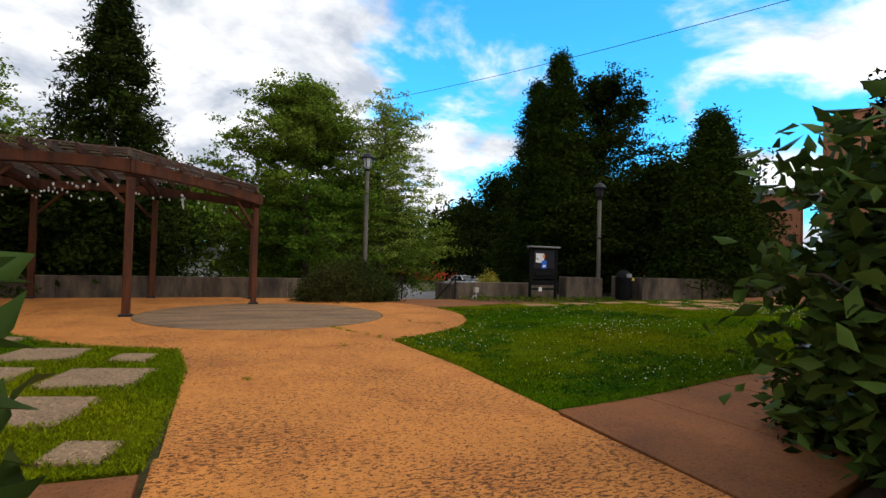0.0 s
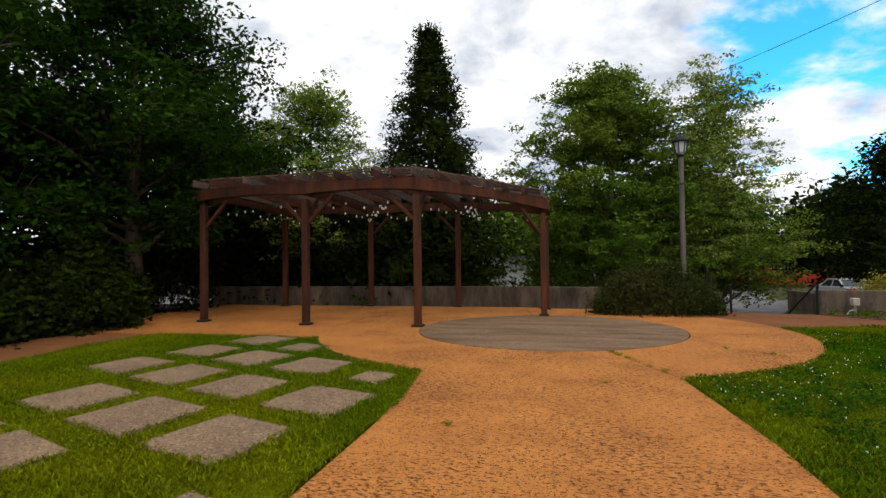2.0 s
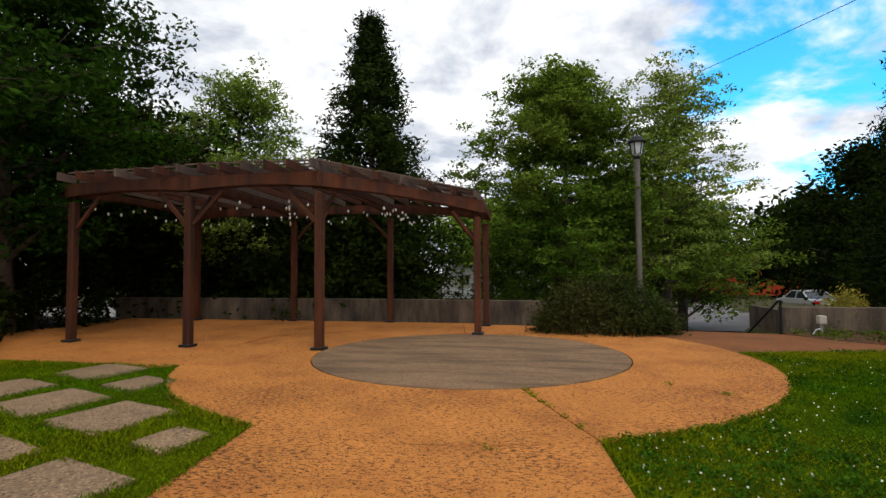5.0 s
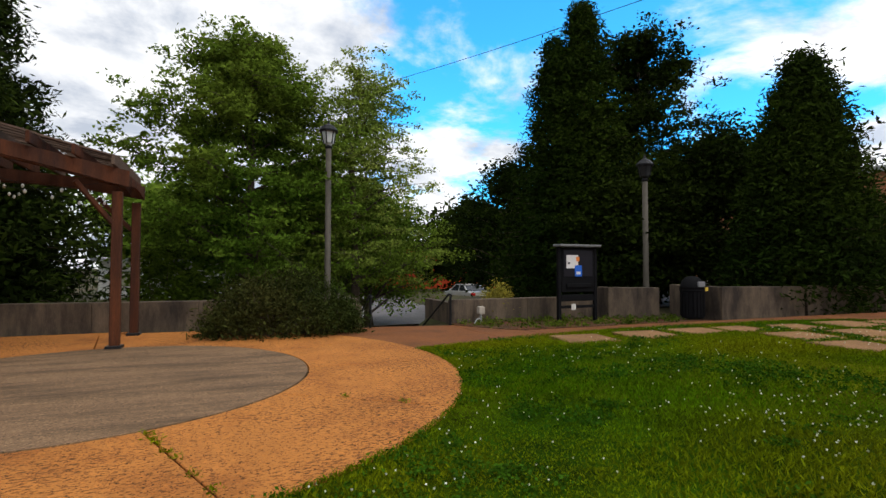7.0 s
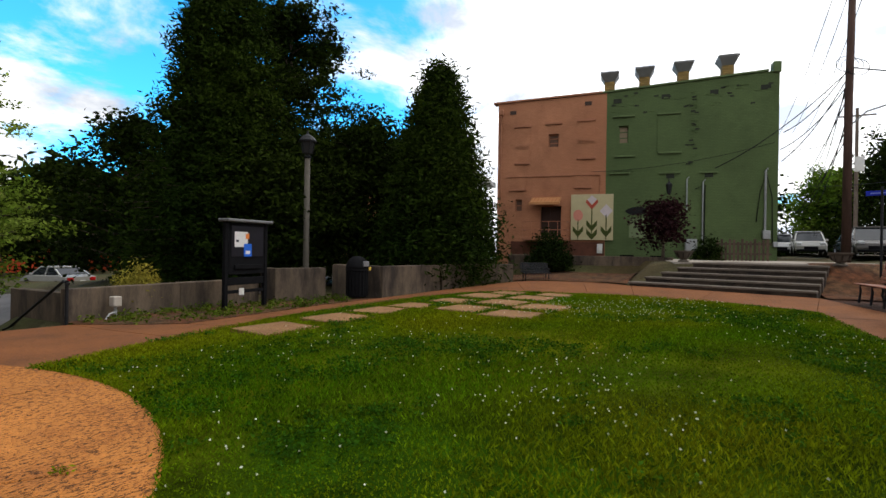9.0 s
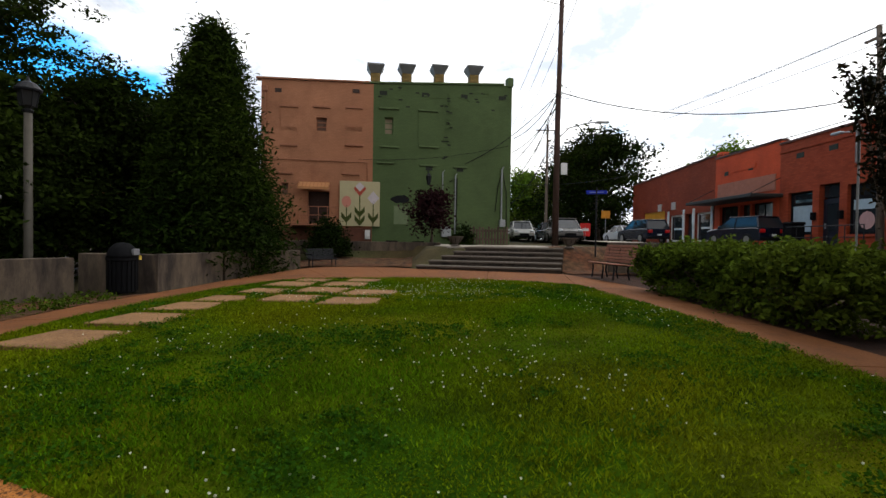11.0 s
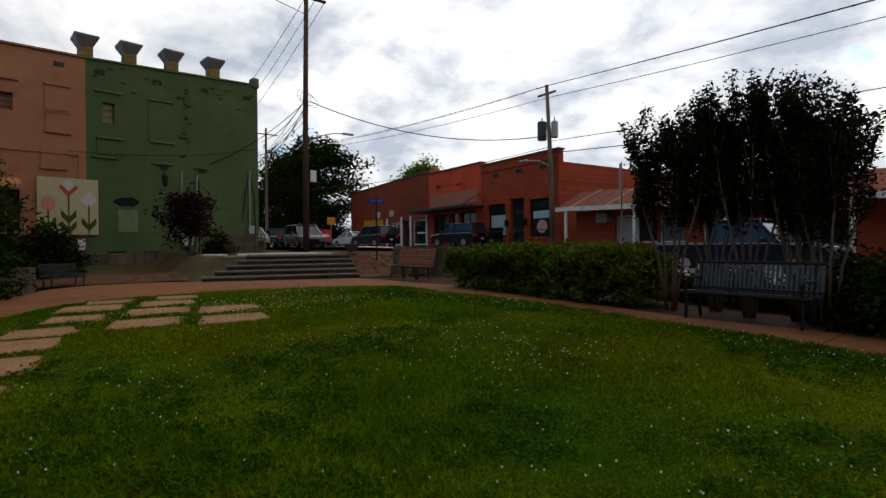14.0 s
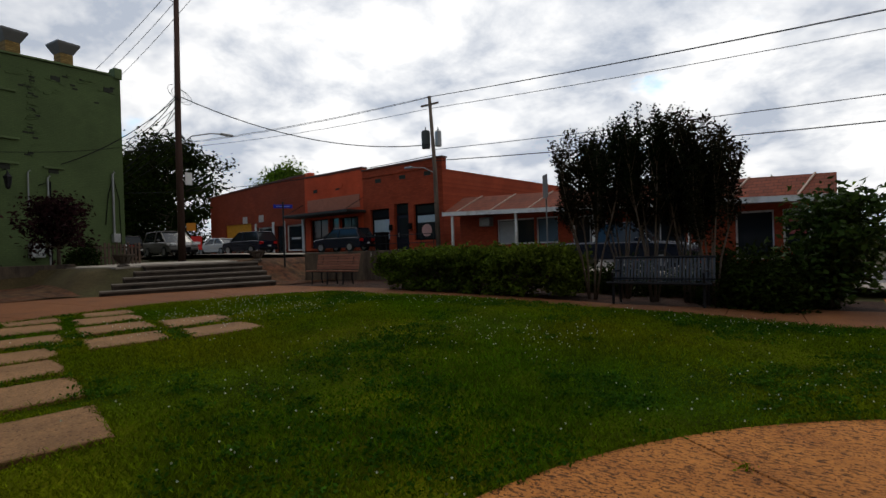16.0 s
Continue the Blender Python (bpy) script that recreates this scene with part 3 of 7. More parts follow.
sheet("ground", axis_steps(-400, 400, -14, 34, 0.55, 24), axis_steps(-400, 400, -14, 26, 0.55, 24), level, GROUND, "rough green and brown ground round the park", "ground")
sheet("road", axis_steps(-120, 200, -10, 60, 2, 20), [-12.2, -9.5, -7.5, -5.4], lambda x, y: street_z(x) + 0.03, ASPHALT, "worn grey asphalt street beside the park", "road")
sheet("car_park", axis_steps(-30, 45, -30, 45, 3, 3), [15.2, 19, 23, 27, 31, 36], lambda x, y: level(x, y) + 0.03 + max(0, (y - 24)) * 0.02, ASPHALT, "grey asphalt car park below the park wall", "parking lot")
sheet("pavement_street_side", axis_steps(-10, 60, 13, 40, 1.0, 4), [-5.25, -4.4, -3.5], lambda x, y: street_z(x) + 0.12, SIDEWALK, "pale concrete pavement along the street", "pavement")
sheet("pavement_far_side", axis_steps(-10, 60, -10, 60, 2, 4), [-14.6, -13.4, -12.3], lambda x, y: street_z(x) + 0.13, SIDEWALK, "pale concrete pavement before the shops", "pavement")
kerb = boxes(*[(x, -5.4, street_z(x) - 0.1, x + 1.98, -5.25, street_z(x + 1) + 0.13) for x in range(-8, 60, 2)], bevel=0.01)
tagged(part("kerb", kerb, SIDEWALK), "pale concrete kerb along the street", "kerb", kind="structure")

# ---- park paving ----
walkway = thing("pavement_walkway", pose(0, 0, 0), "orange sand-coloured concrete walkway slabs", "pavement", kind="structure")
plaza = thing("pavement_plaza", pose(0, 0, 0), "orange concrete plaza ring round a grey disc", "pavement", kind="structure")
brown_path = thing("pavement_path", pose(0, 0, 0), "reddish brown concrete footpath round the lawn", "pavement", kind="structure")
GAP = 0.008


def slab(pts, mat, parent, z1=0.0, z0=-0.12, bevel=0.006, name="slab"):
    c = sum((Vector(p) for p in pts), Vector((0, 0))) / len(pts)
    out = []
    for p in pts:
        d = Vector(p) - c
        out.append(tuple(c + d * (1 - GAP / max(d.length, 0.1) * 1.2)))
    return part(name, drape(prism(bm_new(), out, z0, z1, bevel)), mat, parent)


def drape(bm, step=0.6):
    """Cuts a flat piece along a grid and lays it on the rise of the lawn."""
    xs, ys = [v.co.x for v in bm.verts], [v.co.y for v in bm.verts]
    if max(xs) < 1.5:
        return bm
    for axis, lo, hi in ((0, min(xs), max(xs)), (1, min(ys), max(ys))):
        for k in range(math.ceil((lo + 0.02) / step), math.floor((hi - 0.02) / step) + 1):
            at, no = [0, 0, 0], [0, 0, 0]
            at[axis], no[axis] = k * step, 1
            bmesh.ops.bisect_plane(bm, geom=bm.verts[:] + bm.edges[:] + bm.faces[:], plane_co=at, plane_no=no)
    for v in bm.verts:
        v.co.z += land(v.co.x, v.co.y)
    return bm


def arc(a0, a1, r, n=10):
    return [(CX + r * math.cos(radians(a0 + (a1 - a0) * k / n)), CY + r * math.sin(radians(a0 + (a1 - a0) * k / n))) for k in range(n + 1)]


WALK_Y = [-7.9, -5.8, -3.7, -1.5, 0.55, 2.55]
for y0, y1 in zip(WALK_Y, WALK_Y[1:]):
    slab([(-1.8, y0), (1.3, y0), (1.27, y1), (-1.83, y1)], ORANGE, walkway)
end = arc(-108, -68, R_OUT, 12)
slab([(-1.83, 2.55), (1.27, 2.55)] + end[::-1], ORANGE, walkway)
for a0, a1 in ((-108, -68), (-68, -36), (-36, -4), (-4, 28), (28, 60), (-144, -108), (-180, -144), (60, 100), (100, 140), (140, 180)):
    slab(arc(a0, a1, R_OUT) + arc(a1, a0, R_IN), ORANGE, plaza)
slab(arc(0, 354, R_IN - 0.005, 71), DISC, plaza, z1=0.003, name="disc")
# paving under the pergola, to the back wall and to the sides
for x0, x1, y0, y1 in ((-8.4, -5.15, 6.95, 10.6), (-8.4, -5.15, 10.6, 13.7), (-11.6, -8.4, 6.95, 10.6), (-11.6, -8.4, 10.6, 13.7)):
    slab([(x0, y0), (x1, y0), (x1, y1), (x0, y1)], ORANGE, plaza)
slab([(-5.2, 7.0), (-3.0, 7.0), (-3.0, 13.6), (-5.2, 13.6)], ORANGE, plaza, z1=-0.012)
slab([(-5.15, 6.95)] + arc(-156, -180, R_OUT, 4)[0:] + [(-5.15, 10.6)], ORANGE, plaza)
slab([(-5.15, 10.6), (CX + R_OUT * math.cos(radians(154)), 10.6)] + arc(153, 96, R_OUT, 10) + [(-1.0, 13.7), (-5.15, 13.7)], ORANGE, plaza)
slab(arc(96, 62, R_OUT, 8) + [(1.6, 13.2), (-1.0, 13.4)], ORANGE, plaza)
slab(arc(61, 9, R_OUT, 10) + [(4.6, 9.68), (5.6, 9.74), (5.65, 12.4), (3.75, 12.75), (1.9, 12.9)], BROWN, brown_path, z1=-0.004)


def strip(rows, mat, parent, z1=-0.004):
    for (a, b), (c, d) in zip(rows, rows[1:]):
        slab([a, c, d, b], mat, parent, z1=z1)


strip([((5.6, 9.74), (5.65, 12.4)), ((6.6, 9.78), (6.6, 10.85)), ((8.2, 9.75), (8.2, 10.8)), ((9.8, 9.55), (10.0, 10.75)), ((11.1, 9.1), (11.5, 10.4)), ((12.2, 8.2), (13.9, 9.8)),
       ((12.8, 7.0), (16.0, 8.35)), ((13.1, 5.6), (17.2, 6.6)), ((13.15, 4.6), (16.0, 5.0)), ((12.95, 3.35), (15.5, 2.95))], BROWN, brown_path)
strip([((12.95, 3.35), (15.5, 2.95)), ((11.9, 1.45), (14.9, 0.9)), ((11.4, 1.4), (11.7, 0.0)), ((9.4, 1.3), (9.4, 0.2)), ((7.4, 1.15), (7.4, 0.2)), ((5.4, 1.0), (5.4, 0.1)), ((3.5, 0.86), (3.6, -0.45)),
       ((2.4, 0.76), (2.6, -1.15)), ((1.32, 0.67), (1.32, -1.4))], BROWN, brown_path)
strip([((-1.86, 0.33), (-1.82, -1.4)), ((-3.6, 0.42), (-3.6, -1.2)), ((-5.8, 0.6), (-5.8, -1.0)), ((-8.0, 1.2), (-9.4, -0.4)), ((-7.95, 3.4), (-9.6, 3.0)), ((-8.3, 5.5), (-9.9, 5.5)), ((-8.2, 6.95), (-10.2, 6.95))], BROWN, brown_path)

# ---- lawns ----
LAWN_R = [(1.32, 0.67), (2.4, 0.76), (3.5, 0.86), (5.4, 1.0), (7.4, 1.15), (9.4, 1.3), (11.4, 1.4), (11.9, 1.45), (12.95, 3.35), (13.15, 4.6), (13.1, 5.6), (12.8, 7.0), (12.2, 8.2), (11.1, 9.1),
          (9.8, 9.55), (8.2, 9.75), (6.6, 9.78), (5.6, 9.74), (4.6, 9.68)] + arc(9, -68, R_OUT, 14) + [(1.27, 3.2), (1.29, 1.6)]
LAWN_L = [(-1.84, 3.2)] + arc(-108, -156, R_OUT, 10) + [(-5.15, 6.92), (-8.2, 6.92), (-8.3, 5.5), (-7.9, 3.4), (-7.95, 1.2), (-5.8, 0.63), (-3.6, 0.45), (-1.86, 0.36), (-1.83, 1.6)]


def spread_out(poly, by):
    """The outline moved outwards by a little, so that turf meets the slabs."""
    out = []
    for k in range(len(poly)):
        a, b, c = (Vector(poly[(k + d) % len(poly)]) for d in (-1, 0, 1))
        n = ((b - a).normalized() + (c - b).normalized()).normalized()
        out.append(tuple(b + Vector((n.y, -n.x)) * by))
    return out


lawn_r = tagged(part("ground_lawn", drape(prism(bm_new(), spread_out(LAWN_R, 0.05), -0.15, -0.012)), GRASS), "green lawn dotted with white clover", "lawn", kind="structure")
lawn_l = tagged(part("ground_lawn_small", prism(bm_new(), spread_out(LAWN_L, -0.05), -0.15, -0.008), GRASS), "green lawn with square stepping slabs", "lawn", kind="structure")
BED = [(1.32, -1.45), (2.6, -1.2), (3.6, -0.5), (5.4, 0.06), (7.4, 0.16), (9.4, 0.16), (11.7, -0.04), (14.9, 0.86), (17.5, -1.6), (15, -3.4), (9, -3.5), (1.32, -3.5)]
tagged(part("ground_mulch_bed", drape(prism(bm_new(), BED, -0.25, -0.03)), MULCH), "dark brown mulch bed along the path", "mulch bed", kind="structure")
BED2 = [(5.7, 12.4), (6.6, 10.9), (8.2, 10.85), (10.0, 10.8), (11.5, 10.45), (11.4, 11.7), (9.95, 12.6), (5.7, 12.75)]
tagged(part("ground_planting_strip", drape(prism(bm_new(), BED2, -0.2, 0.0)), STRAW), "brown straw strip with weeds under the wall", "planting strip", kind="structure")
BED3 = [(-10.0, 6.95), (-9.7, 2.9), (-9.5, -0.4), (-5.8, -1.05), (-1.86, -1.45), (-1.86, -6), (-16, -6), (-16, 14), (-11.6, 14), (-11.6, 6.95)]
tagged(part("ground_shade_bed", prism(bm_new(), BED3, -0.2, -0.025), MULCH), "dark mulch bed in the shade of trees", "mulch bed", kind="structure")


def bank_z(x, y):
    return level(x, y) + 0.075 + 0.03 * noise.noise(Vector((x * 1.3, y * 1.3, 0)))


sheet("ground_bank", axis_steps(14.9, 18.6, 14, 21, 0.3, 0.3), axis_steps(-3.6, 0.75, -9, 9, 0.3, 0.3), bank_z, STRAW, "brown pine straw bank beside the steps", "bank")
sheet("ground_bank_north", axis_steps(16.6, 20.4, 14, 24, 0.3, 0.3), axis_steps(5.2, 10.5, -9, 19, 0.3, 0.3), bank_z, STRAW, "brown pine straw bank below the building", "bank")

# stepping slabs in both lawns
stepping_l = thing("stepping_slabs", pose(0, 0, 0), "square pebble-faced stepping slabs set in grass", "paving slabs", kind="structure")
U, V = Vector((-1.14, 0.385)), Vector((-0.26, -1.14))
eu, ev = U.normalized(), V.normalized()


def square(parent, c, a, b, mat, k, sx=0.44, sy=0.42):
    rr = random.Random(k)
    pts = [(c + a * sx * s + b * sy * q) + Vector((rr.uniform(-0.02, 0.02), rr.uniform(-0.02, 0.02))) for s, q in ((-1, -1), (1, -1), (1, 1), (-1, 1))]
    lift = land(c.x, c.y)
    bm = prism(bm_new(), [tuple(p) for p in pts], -0.1, 0.02, 0.008)
    for v in bm.verts:
        v.co.z += 0.5 * (lift + land(v.co.x, v.co.y))
    return part("slab", bm, mat, parent)


for i, j in ((0, 0), (0, 1), (1, 2), (1, -1), (1, 0), (1, 1), (2, -1), (2, 0), (2, 1), (2, 2), (3, -2), (3, -1), (3, 0)):
    square(stepping_l, Vector((-2.62, 3.04)) + U * i + V * j, eu, ev, PEBBLE, i * 7 + j)
square(stepping_l, Vector((-2.47, 4.1)), eu, ev, PEBBLE, 91, 0.24, 0.26)
square(stepping_l, Vector((-2.26, 0.77)), eu, ev, PEBBLE, 92, 0.2, 0.2)
square(stepping_l, Vector((-4.4, 5.9)), eu, ev, PEBBLE, 93, 0.3, 0.3)
stepping_r = thing("stepping_slabs", pose(0, 0, 0), "worn tan pebble slabs sunk in the lawn", "paving slabs", kind="structure")
for k, (x, y, s) in enumerate(((6.55, 8.85, 1), (7.72, 8.62, 1), (8.72, 8.42, 0.95), (9.5, 8.2, 0.85), (10.5, 7.85, 0.8), (11.6, 7.6, 1), (12.35, 7.3, 0.8), (9.45, 7.05, 0.95), (10.6, 6.75, 1), (11.6, 6.5, 1), (12.4, 6.2, 0.85), (9.0, 6.0, 1), (10.1, 5.8, 1))):
    square(stepping_r, Vector((x, y)), Vector((0.97, -0.22)).normalized(), Vector((0.22, 0.97)).normalized(), PEBBLE_R, 200 + k, 0.43 * s, 0.47 * s)


# grass blades and clover
def inside(poly, p):
    x, y = p[:, 0], p[:, 1]
    r = np.zeros(len(p), bool)
    for (x0, y0), (x1, y1) in zip(poly, poly[1:] + poly[:1]):
        r ^= ((y0 > y) != (y1 > y)) & (x < (x1 - x0) * (y - y0) / ((y1 - y0) or 1e-9) + x0)
    return r


SLABS = [[v.co.xy.copy() for v in o.data.vertices] for t in (stepping_l, stepping_r) for o in t.children]
SLAB_C = [(sum((p.x for p in s)) / len(s), sum((p.y for p in s)) / len(s), max(abs(p.x - s[0].x) for p in s) * 0.42) for s in SLABS]


def scatter(rng, poly, n):
    a, b = np.min(poly, 0), np.max(poly, 0)
    p = rng.uniform(a, b, (n, 2))
    p = p[inside(poly, p)]
    keep = np.ones(len(p), bool)
    for cx, cy, r in SLAB_C:
        keep &= np.maximum(np.abs(p[:, 0] - cx), np.abs(p[:, 1] - cy)) > r
    return p[keep]


def rise(p):
    return np.array([land(x, y) for x, y in p])


def grass(name, poly, n, seed, label):
    rng = np.random.default_rng(seed)
    p = scatter(rng, poly, n)
    m = len(p)
    h = rng.uniform(0.008, 0.019, m) * (1 + 0.5 * np.sin(p[:, 0] * 1.7 + np.sin(p[:, 1] * 2.1)))
    c = np.column_stack([p, h * 0.9 + rise(p)])
    lean = rng.normal(size=(m, 2)) * 0.6
    a = np.column_stack([lean * h[:, None], h])
    th = rng.uniform(0, 6.28, m)
    w = rng.uniform(0.004, 0.008, m)
    b = np.column_stack([np.cos(th) * w, np.sin(th) * w, np.zeros(m)])
    ob = leaf_mesh(name, c, a, b, BLADE, None, label)
    ob["category"] = "grass"
    return ob


grass("grass", LAWN_R, 310000, 5, "short green blades of grass on the lawn")
grass("grass", LAWN_L, 130000, 6, "short green blades of grass between slabs")


def fringe(name, loops, seed, per_m, label):
    """Longer blades that hang over the edges of the turf."""
    rng = np.random.default_rng(seed)
    pts = []
    for loop in loops:
        for (x0, y0), (x1, y1) in zip(loop, loop[1:] + loop[:1]):
            d = math.hypot(x1 - x0, y1 - y0)
            q = rng.uniform(0, 1, max(1, int(d * per_m)))
            pts.append(np.column_stack([x0 + (x1 - x0) * q, y0 + (y1 - y0) * q]))
    p = np.concatenate(pts)
    p += rng.normal(size=p.shape) * 0.018
    m = len(p)
    h = rng.uniform(0.012, 0.034, m)
    th = rng.uniform(0, 6.28, m)
    w = rng.uniform(0.003, 0.006, m)
    ob = leaf_mesh(name, np.column_stack([p, h * 0.8 + rise(p)]), np.column_stack([rng.normal(size=(m, 2)) * h[:, None] * 0.9, h]), np.column_stack([np.cos(th) * w, np.sin(th) * w, np.zeros(m)]), BLADE, None, label)
    ob["category"] = "grass"


tops = []
for o in list(stepping_l.children) + list(stepping_r.children):
    co = [v.co for v in o.data.vertices][:4]
    tops.append([(v.x, v.y) for v in co])
fringe("grass_edge", [LAWN_R, LAWN_L], 21, 170, "uneven longer grass along the lawn edges")
fringe("grass_edge", tops, 22, 130, "uneven longer grass round the stepping slabs")
rng = np.random.default_rng(33)
tuft = np.array([(0.36 + 0.7 * q + rng.normal() * 0.012, 6.42 - 1.75 * q, 0.01) for q in (0.03, 0.1, 0.16, 0.2, 0.33, 0.4, 0.62, 0.8)] + [(0.2, 4.35, 0.01), (2.1, 6.95, 0.01), (-1.2, 2.55, 0.01), (2.6, 6.55, 0.01)])
c3, aa, bb = foliage(rng, tuft, 26, 0.028, 0.02, droop=-0.5, narrow=0.25)
c3[:, 2] = np.maximum(c3[:, 2], 0.004)
ob = leaf_mesh("joint_weeds", c3, aa, bb, BLADE, None, "small green weeds growing in the paving joints")
ob["category"] = "weeds"
rng = np.random.default_rng(8)
spots = scatter(rng, LAWN_R, 700)
dens = np.array([noise.noise(Vector((x * 0.55, y * 0.55, 3.1))) for x, y in spots])
hot = spots[dens > 0.16]
heads = np.concatenate([h + rng.normal(size=(7, 2)) * 0.5 for h in hot])
heads = heads[inside(LAWN_R, heads)]
hz = rng.uniform(0.03, 0.06, len(heads))
c3 = np.repeat(np.column_stack([heads, hz + rise(heads)]), 3, axis=0)
aa = unit(rng, len(c3)) * 0.0088
bb = np.cross(aa, unit(rng, len(c3)))
bb = bb / np.linalg.norm(bb, axis=1, keepdims=True) * 0.0088
tufts = scatter(rng, LAWN_R, 5200)
tufts = tufts[np.array([noise.noise(Vector((x * 0.8, y * 0.8, 7.7))) + 0.45 * noise.noise(Vector((x * 3.1, y * 3.1, 1.2))) for x, y in tufts]) > 0.04]
tc, ta, tb2 = foliage(rng, np.column_stack([tufts, rise(tufts) + 0.022]), 24, 0.055, 0.017, flat=0.25, droop=-0.25, narrow=0.6)
ob = leaf_mesh("clover_leaves", tc, ta, tb2, LEAF_CLOVER, None, "patches of low dark clover leaves in the lawn")
ob["category"] = "clover"
ob = leaf_mesh("clover_flowers", c3, aa, bb, PETAL, None, "small white clover heads scattered over the lawn")
ob["category"] = "flowers"

# ---- walls and steps ----
def wall_run(name, pts, height, thick, label, mat=None, z0=-0.3, cap=0.0):
    """A free-standing wall along plan points, in panels with joints."""
    t = thing(name, pose(0, 0, 0), label, "wall", kind="structure")
    for p, q in zip(pts, pts[1:]):
        p, q = Vector(p), Vector(q)
        d = (q - p).normalized()
        s = Vector((-d.y, d.x)) * thick
        n = max(1, round((q - p).length / 2.4))
        for k in range(n):
            a, b = p.lerp(q, k / n) + d * 0.006, p.lerp(q, (k + 1) / n) - d * 0.006
            part("panel", prism(bm_new(), [tuple(a), tuple(b), tuple(b + s), tuple(a + s)], z0, height, 0.012), mat or CONCRETE, t)
    return t


wall_run("wall_north", [(-12.5, 14.0), (-3.6, 13.95), (0.3, 13.6), (1.9, 13.4), (3.6, 13.15)], 0.6, 0.24, "low weathered concrete wall behind the pergola", z0=-1.3)
wall_run("wall_stair_west", [(3.6, 12.75), (3.6, 15.0)], 0.5, 0.2, "low concrete wall beside the stair", z0=-1.3)
wall_run("wall_east", [(5.75, 12.75), (9.9, 12.75)], 0.55, 0.22, "low stained concrete retaining wall behind the board", z0=-1.3)
wall_run("wall_stair_east", [(5.9, 15.0), (5.9, 12.75)], 0.45, 0.2, "concrete wall beside the stair", z0=-1.3)
wall_run("wall_planter", [(9.95, 12.75), (9.98, 12.3), (11.15, 11.75)], 0.8, 0.24, "dark stained concrete wall beside the litter bin")
wall_run("wall_planter_near", [(11.95, 12.2), (11.85, 10.5), (14.0, 9.95)], 0.86, 0.24, "dark stained concrete planter wall")
wall_run("wall_planter_far", [(14.05, 9.92), (15.1, 9.4), (16.15, 8.5)], 0.88, 0.24, "stained concrete planter wall beside the evergreen")
wall_run("wall_below_building", [(20.4, 10.2), (20.45, 4.15)], 1.15, 0.3, "long dark concrete wall below the building")
wall_run("wall_by_bench", [(15.6, -0.6), (14.2, -2.2), (11.5, -3.2)], 1.27, 0.25, "low concrete retaining wall beside the street")

steps = thing("stair_to_street", pose(0, 0, 0), "broad concrete steps up to the street", "stairs", kind="structure")
SL, SR = Vector((16.0, 5.05)), Vector((14.95, 0.95))
FOOT = 0.36
sd = (SL - SR).normalized()
sn = Vector((sd.y, -sd.x))
for k in range(5):
    a, b = SR + sn * 0.42 * k - sd * 0.02 * k, SL + sn * 0.42 * k - sd * 0.3 * k
    deep = 0.46 if k < 4 else 2.6
    pl = [a, a + sn * deep, b + sn * deep + (sd * 0.0), b]
    # Risers take the concrete with shade in its colour.
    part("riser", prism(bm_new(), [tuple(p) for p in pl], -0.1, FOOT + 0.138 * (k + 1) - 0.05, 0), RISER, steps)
    tread = [a - sn * 0.03, a + sn * deep, b + sn * deep, b - sn * 0.03 + sd * 0.03]
    part("tread", prism(bm_new(), [tuple(p) for p in tread], FOOT + 0.138 * (k + 1) - 0.05, FOOT + 0.138 * (k + 1), 0.012), STEPC, steps)
part("landing", prism(bm_new(), [(17.2, -3.6), (21.5, -3.6), (25.5, -0.5), (25.2, 4.6), (20.5, 4.4), (17.9, 4.0)], 0.5, 1.046, 0.01), SIDEWALK, steps)
down = thing("stair_to_car_park", pose(0, 0, 0), "short concrete stair down to the car park", "stairs", kind="structure")
for k in range(6):
    part("tread", boxes((3.82, 12.75 + 0.34 * k, -1.3, 5.7, 13.12 + 0.34 * k, -0.17 * (k + 1) + 0.0), bevel=0.01), SIDEWALK, down)
for x in (3.76, 5.66):
    r = thing("stair_rail", pose(x, 12.6, -0.15), "thin dark iron handrail at the stair", "handrail", "stair rails")
    part("post", tube(bm_new(), [(0, 0, 0), (0, 0, 0.86)], 0.028), IRON, r)
    part("post", tube(bm_new(), [(0.05, 2.0, -1.0), (0.05, 2.0, -0.1)], 0.022), IRON, r)
    part("rail", tube(bm_new(), [(0, -0.05, 0.8), (0, 0.1, 0.84), (0.05, 2.0, -0.1), (0.05, 2.2, -0.15)], 0.024), IRON, r)


# ---- pergola ----
pergola = thing("pergola", pose(0, 0, 0), "weathered red-brown timber pergola hung with string lights", "pergola")
FRONT = [(-8.75, 9.0), (-5.92, 8.78), (-3.32, 8.83), (-0.8, 11.4)]
BACK = [(-9.2, 13.4), (-6.3, 13.65), (-3.45, 13.6), (-0.8, 13.1)]
POST_H, BEAM_Z = 2.82, 3.03


def drop(x):
    """The open end of the roof hangs a little lower."""
    return -0.26 * min(1.0, max(0.0, (x + 3.32) / 2.6))


for x, y in FRONT + BACK:
    p = part("post", beam(bm_new(), (x, y, 0.03), (x, y, POST_H + drop(x)), 0.145, 0.145, 0.012), CEDARW, pergola)
    part("post_base", boxes((x - 0.12, y - 0.12, 0.0, x + 0.12, y + 0.12, 0.05), bevel=0.01), IRON, p)


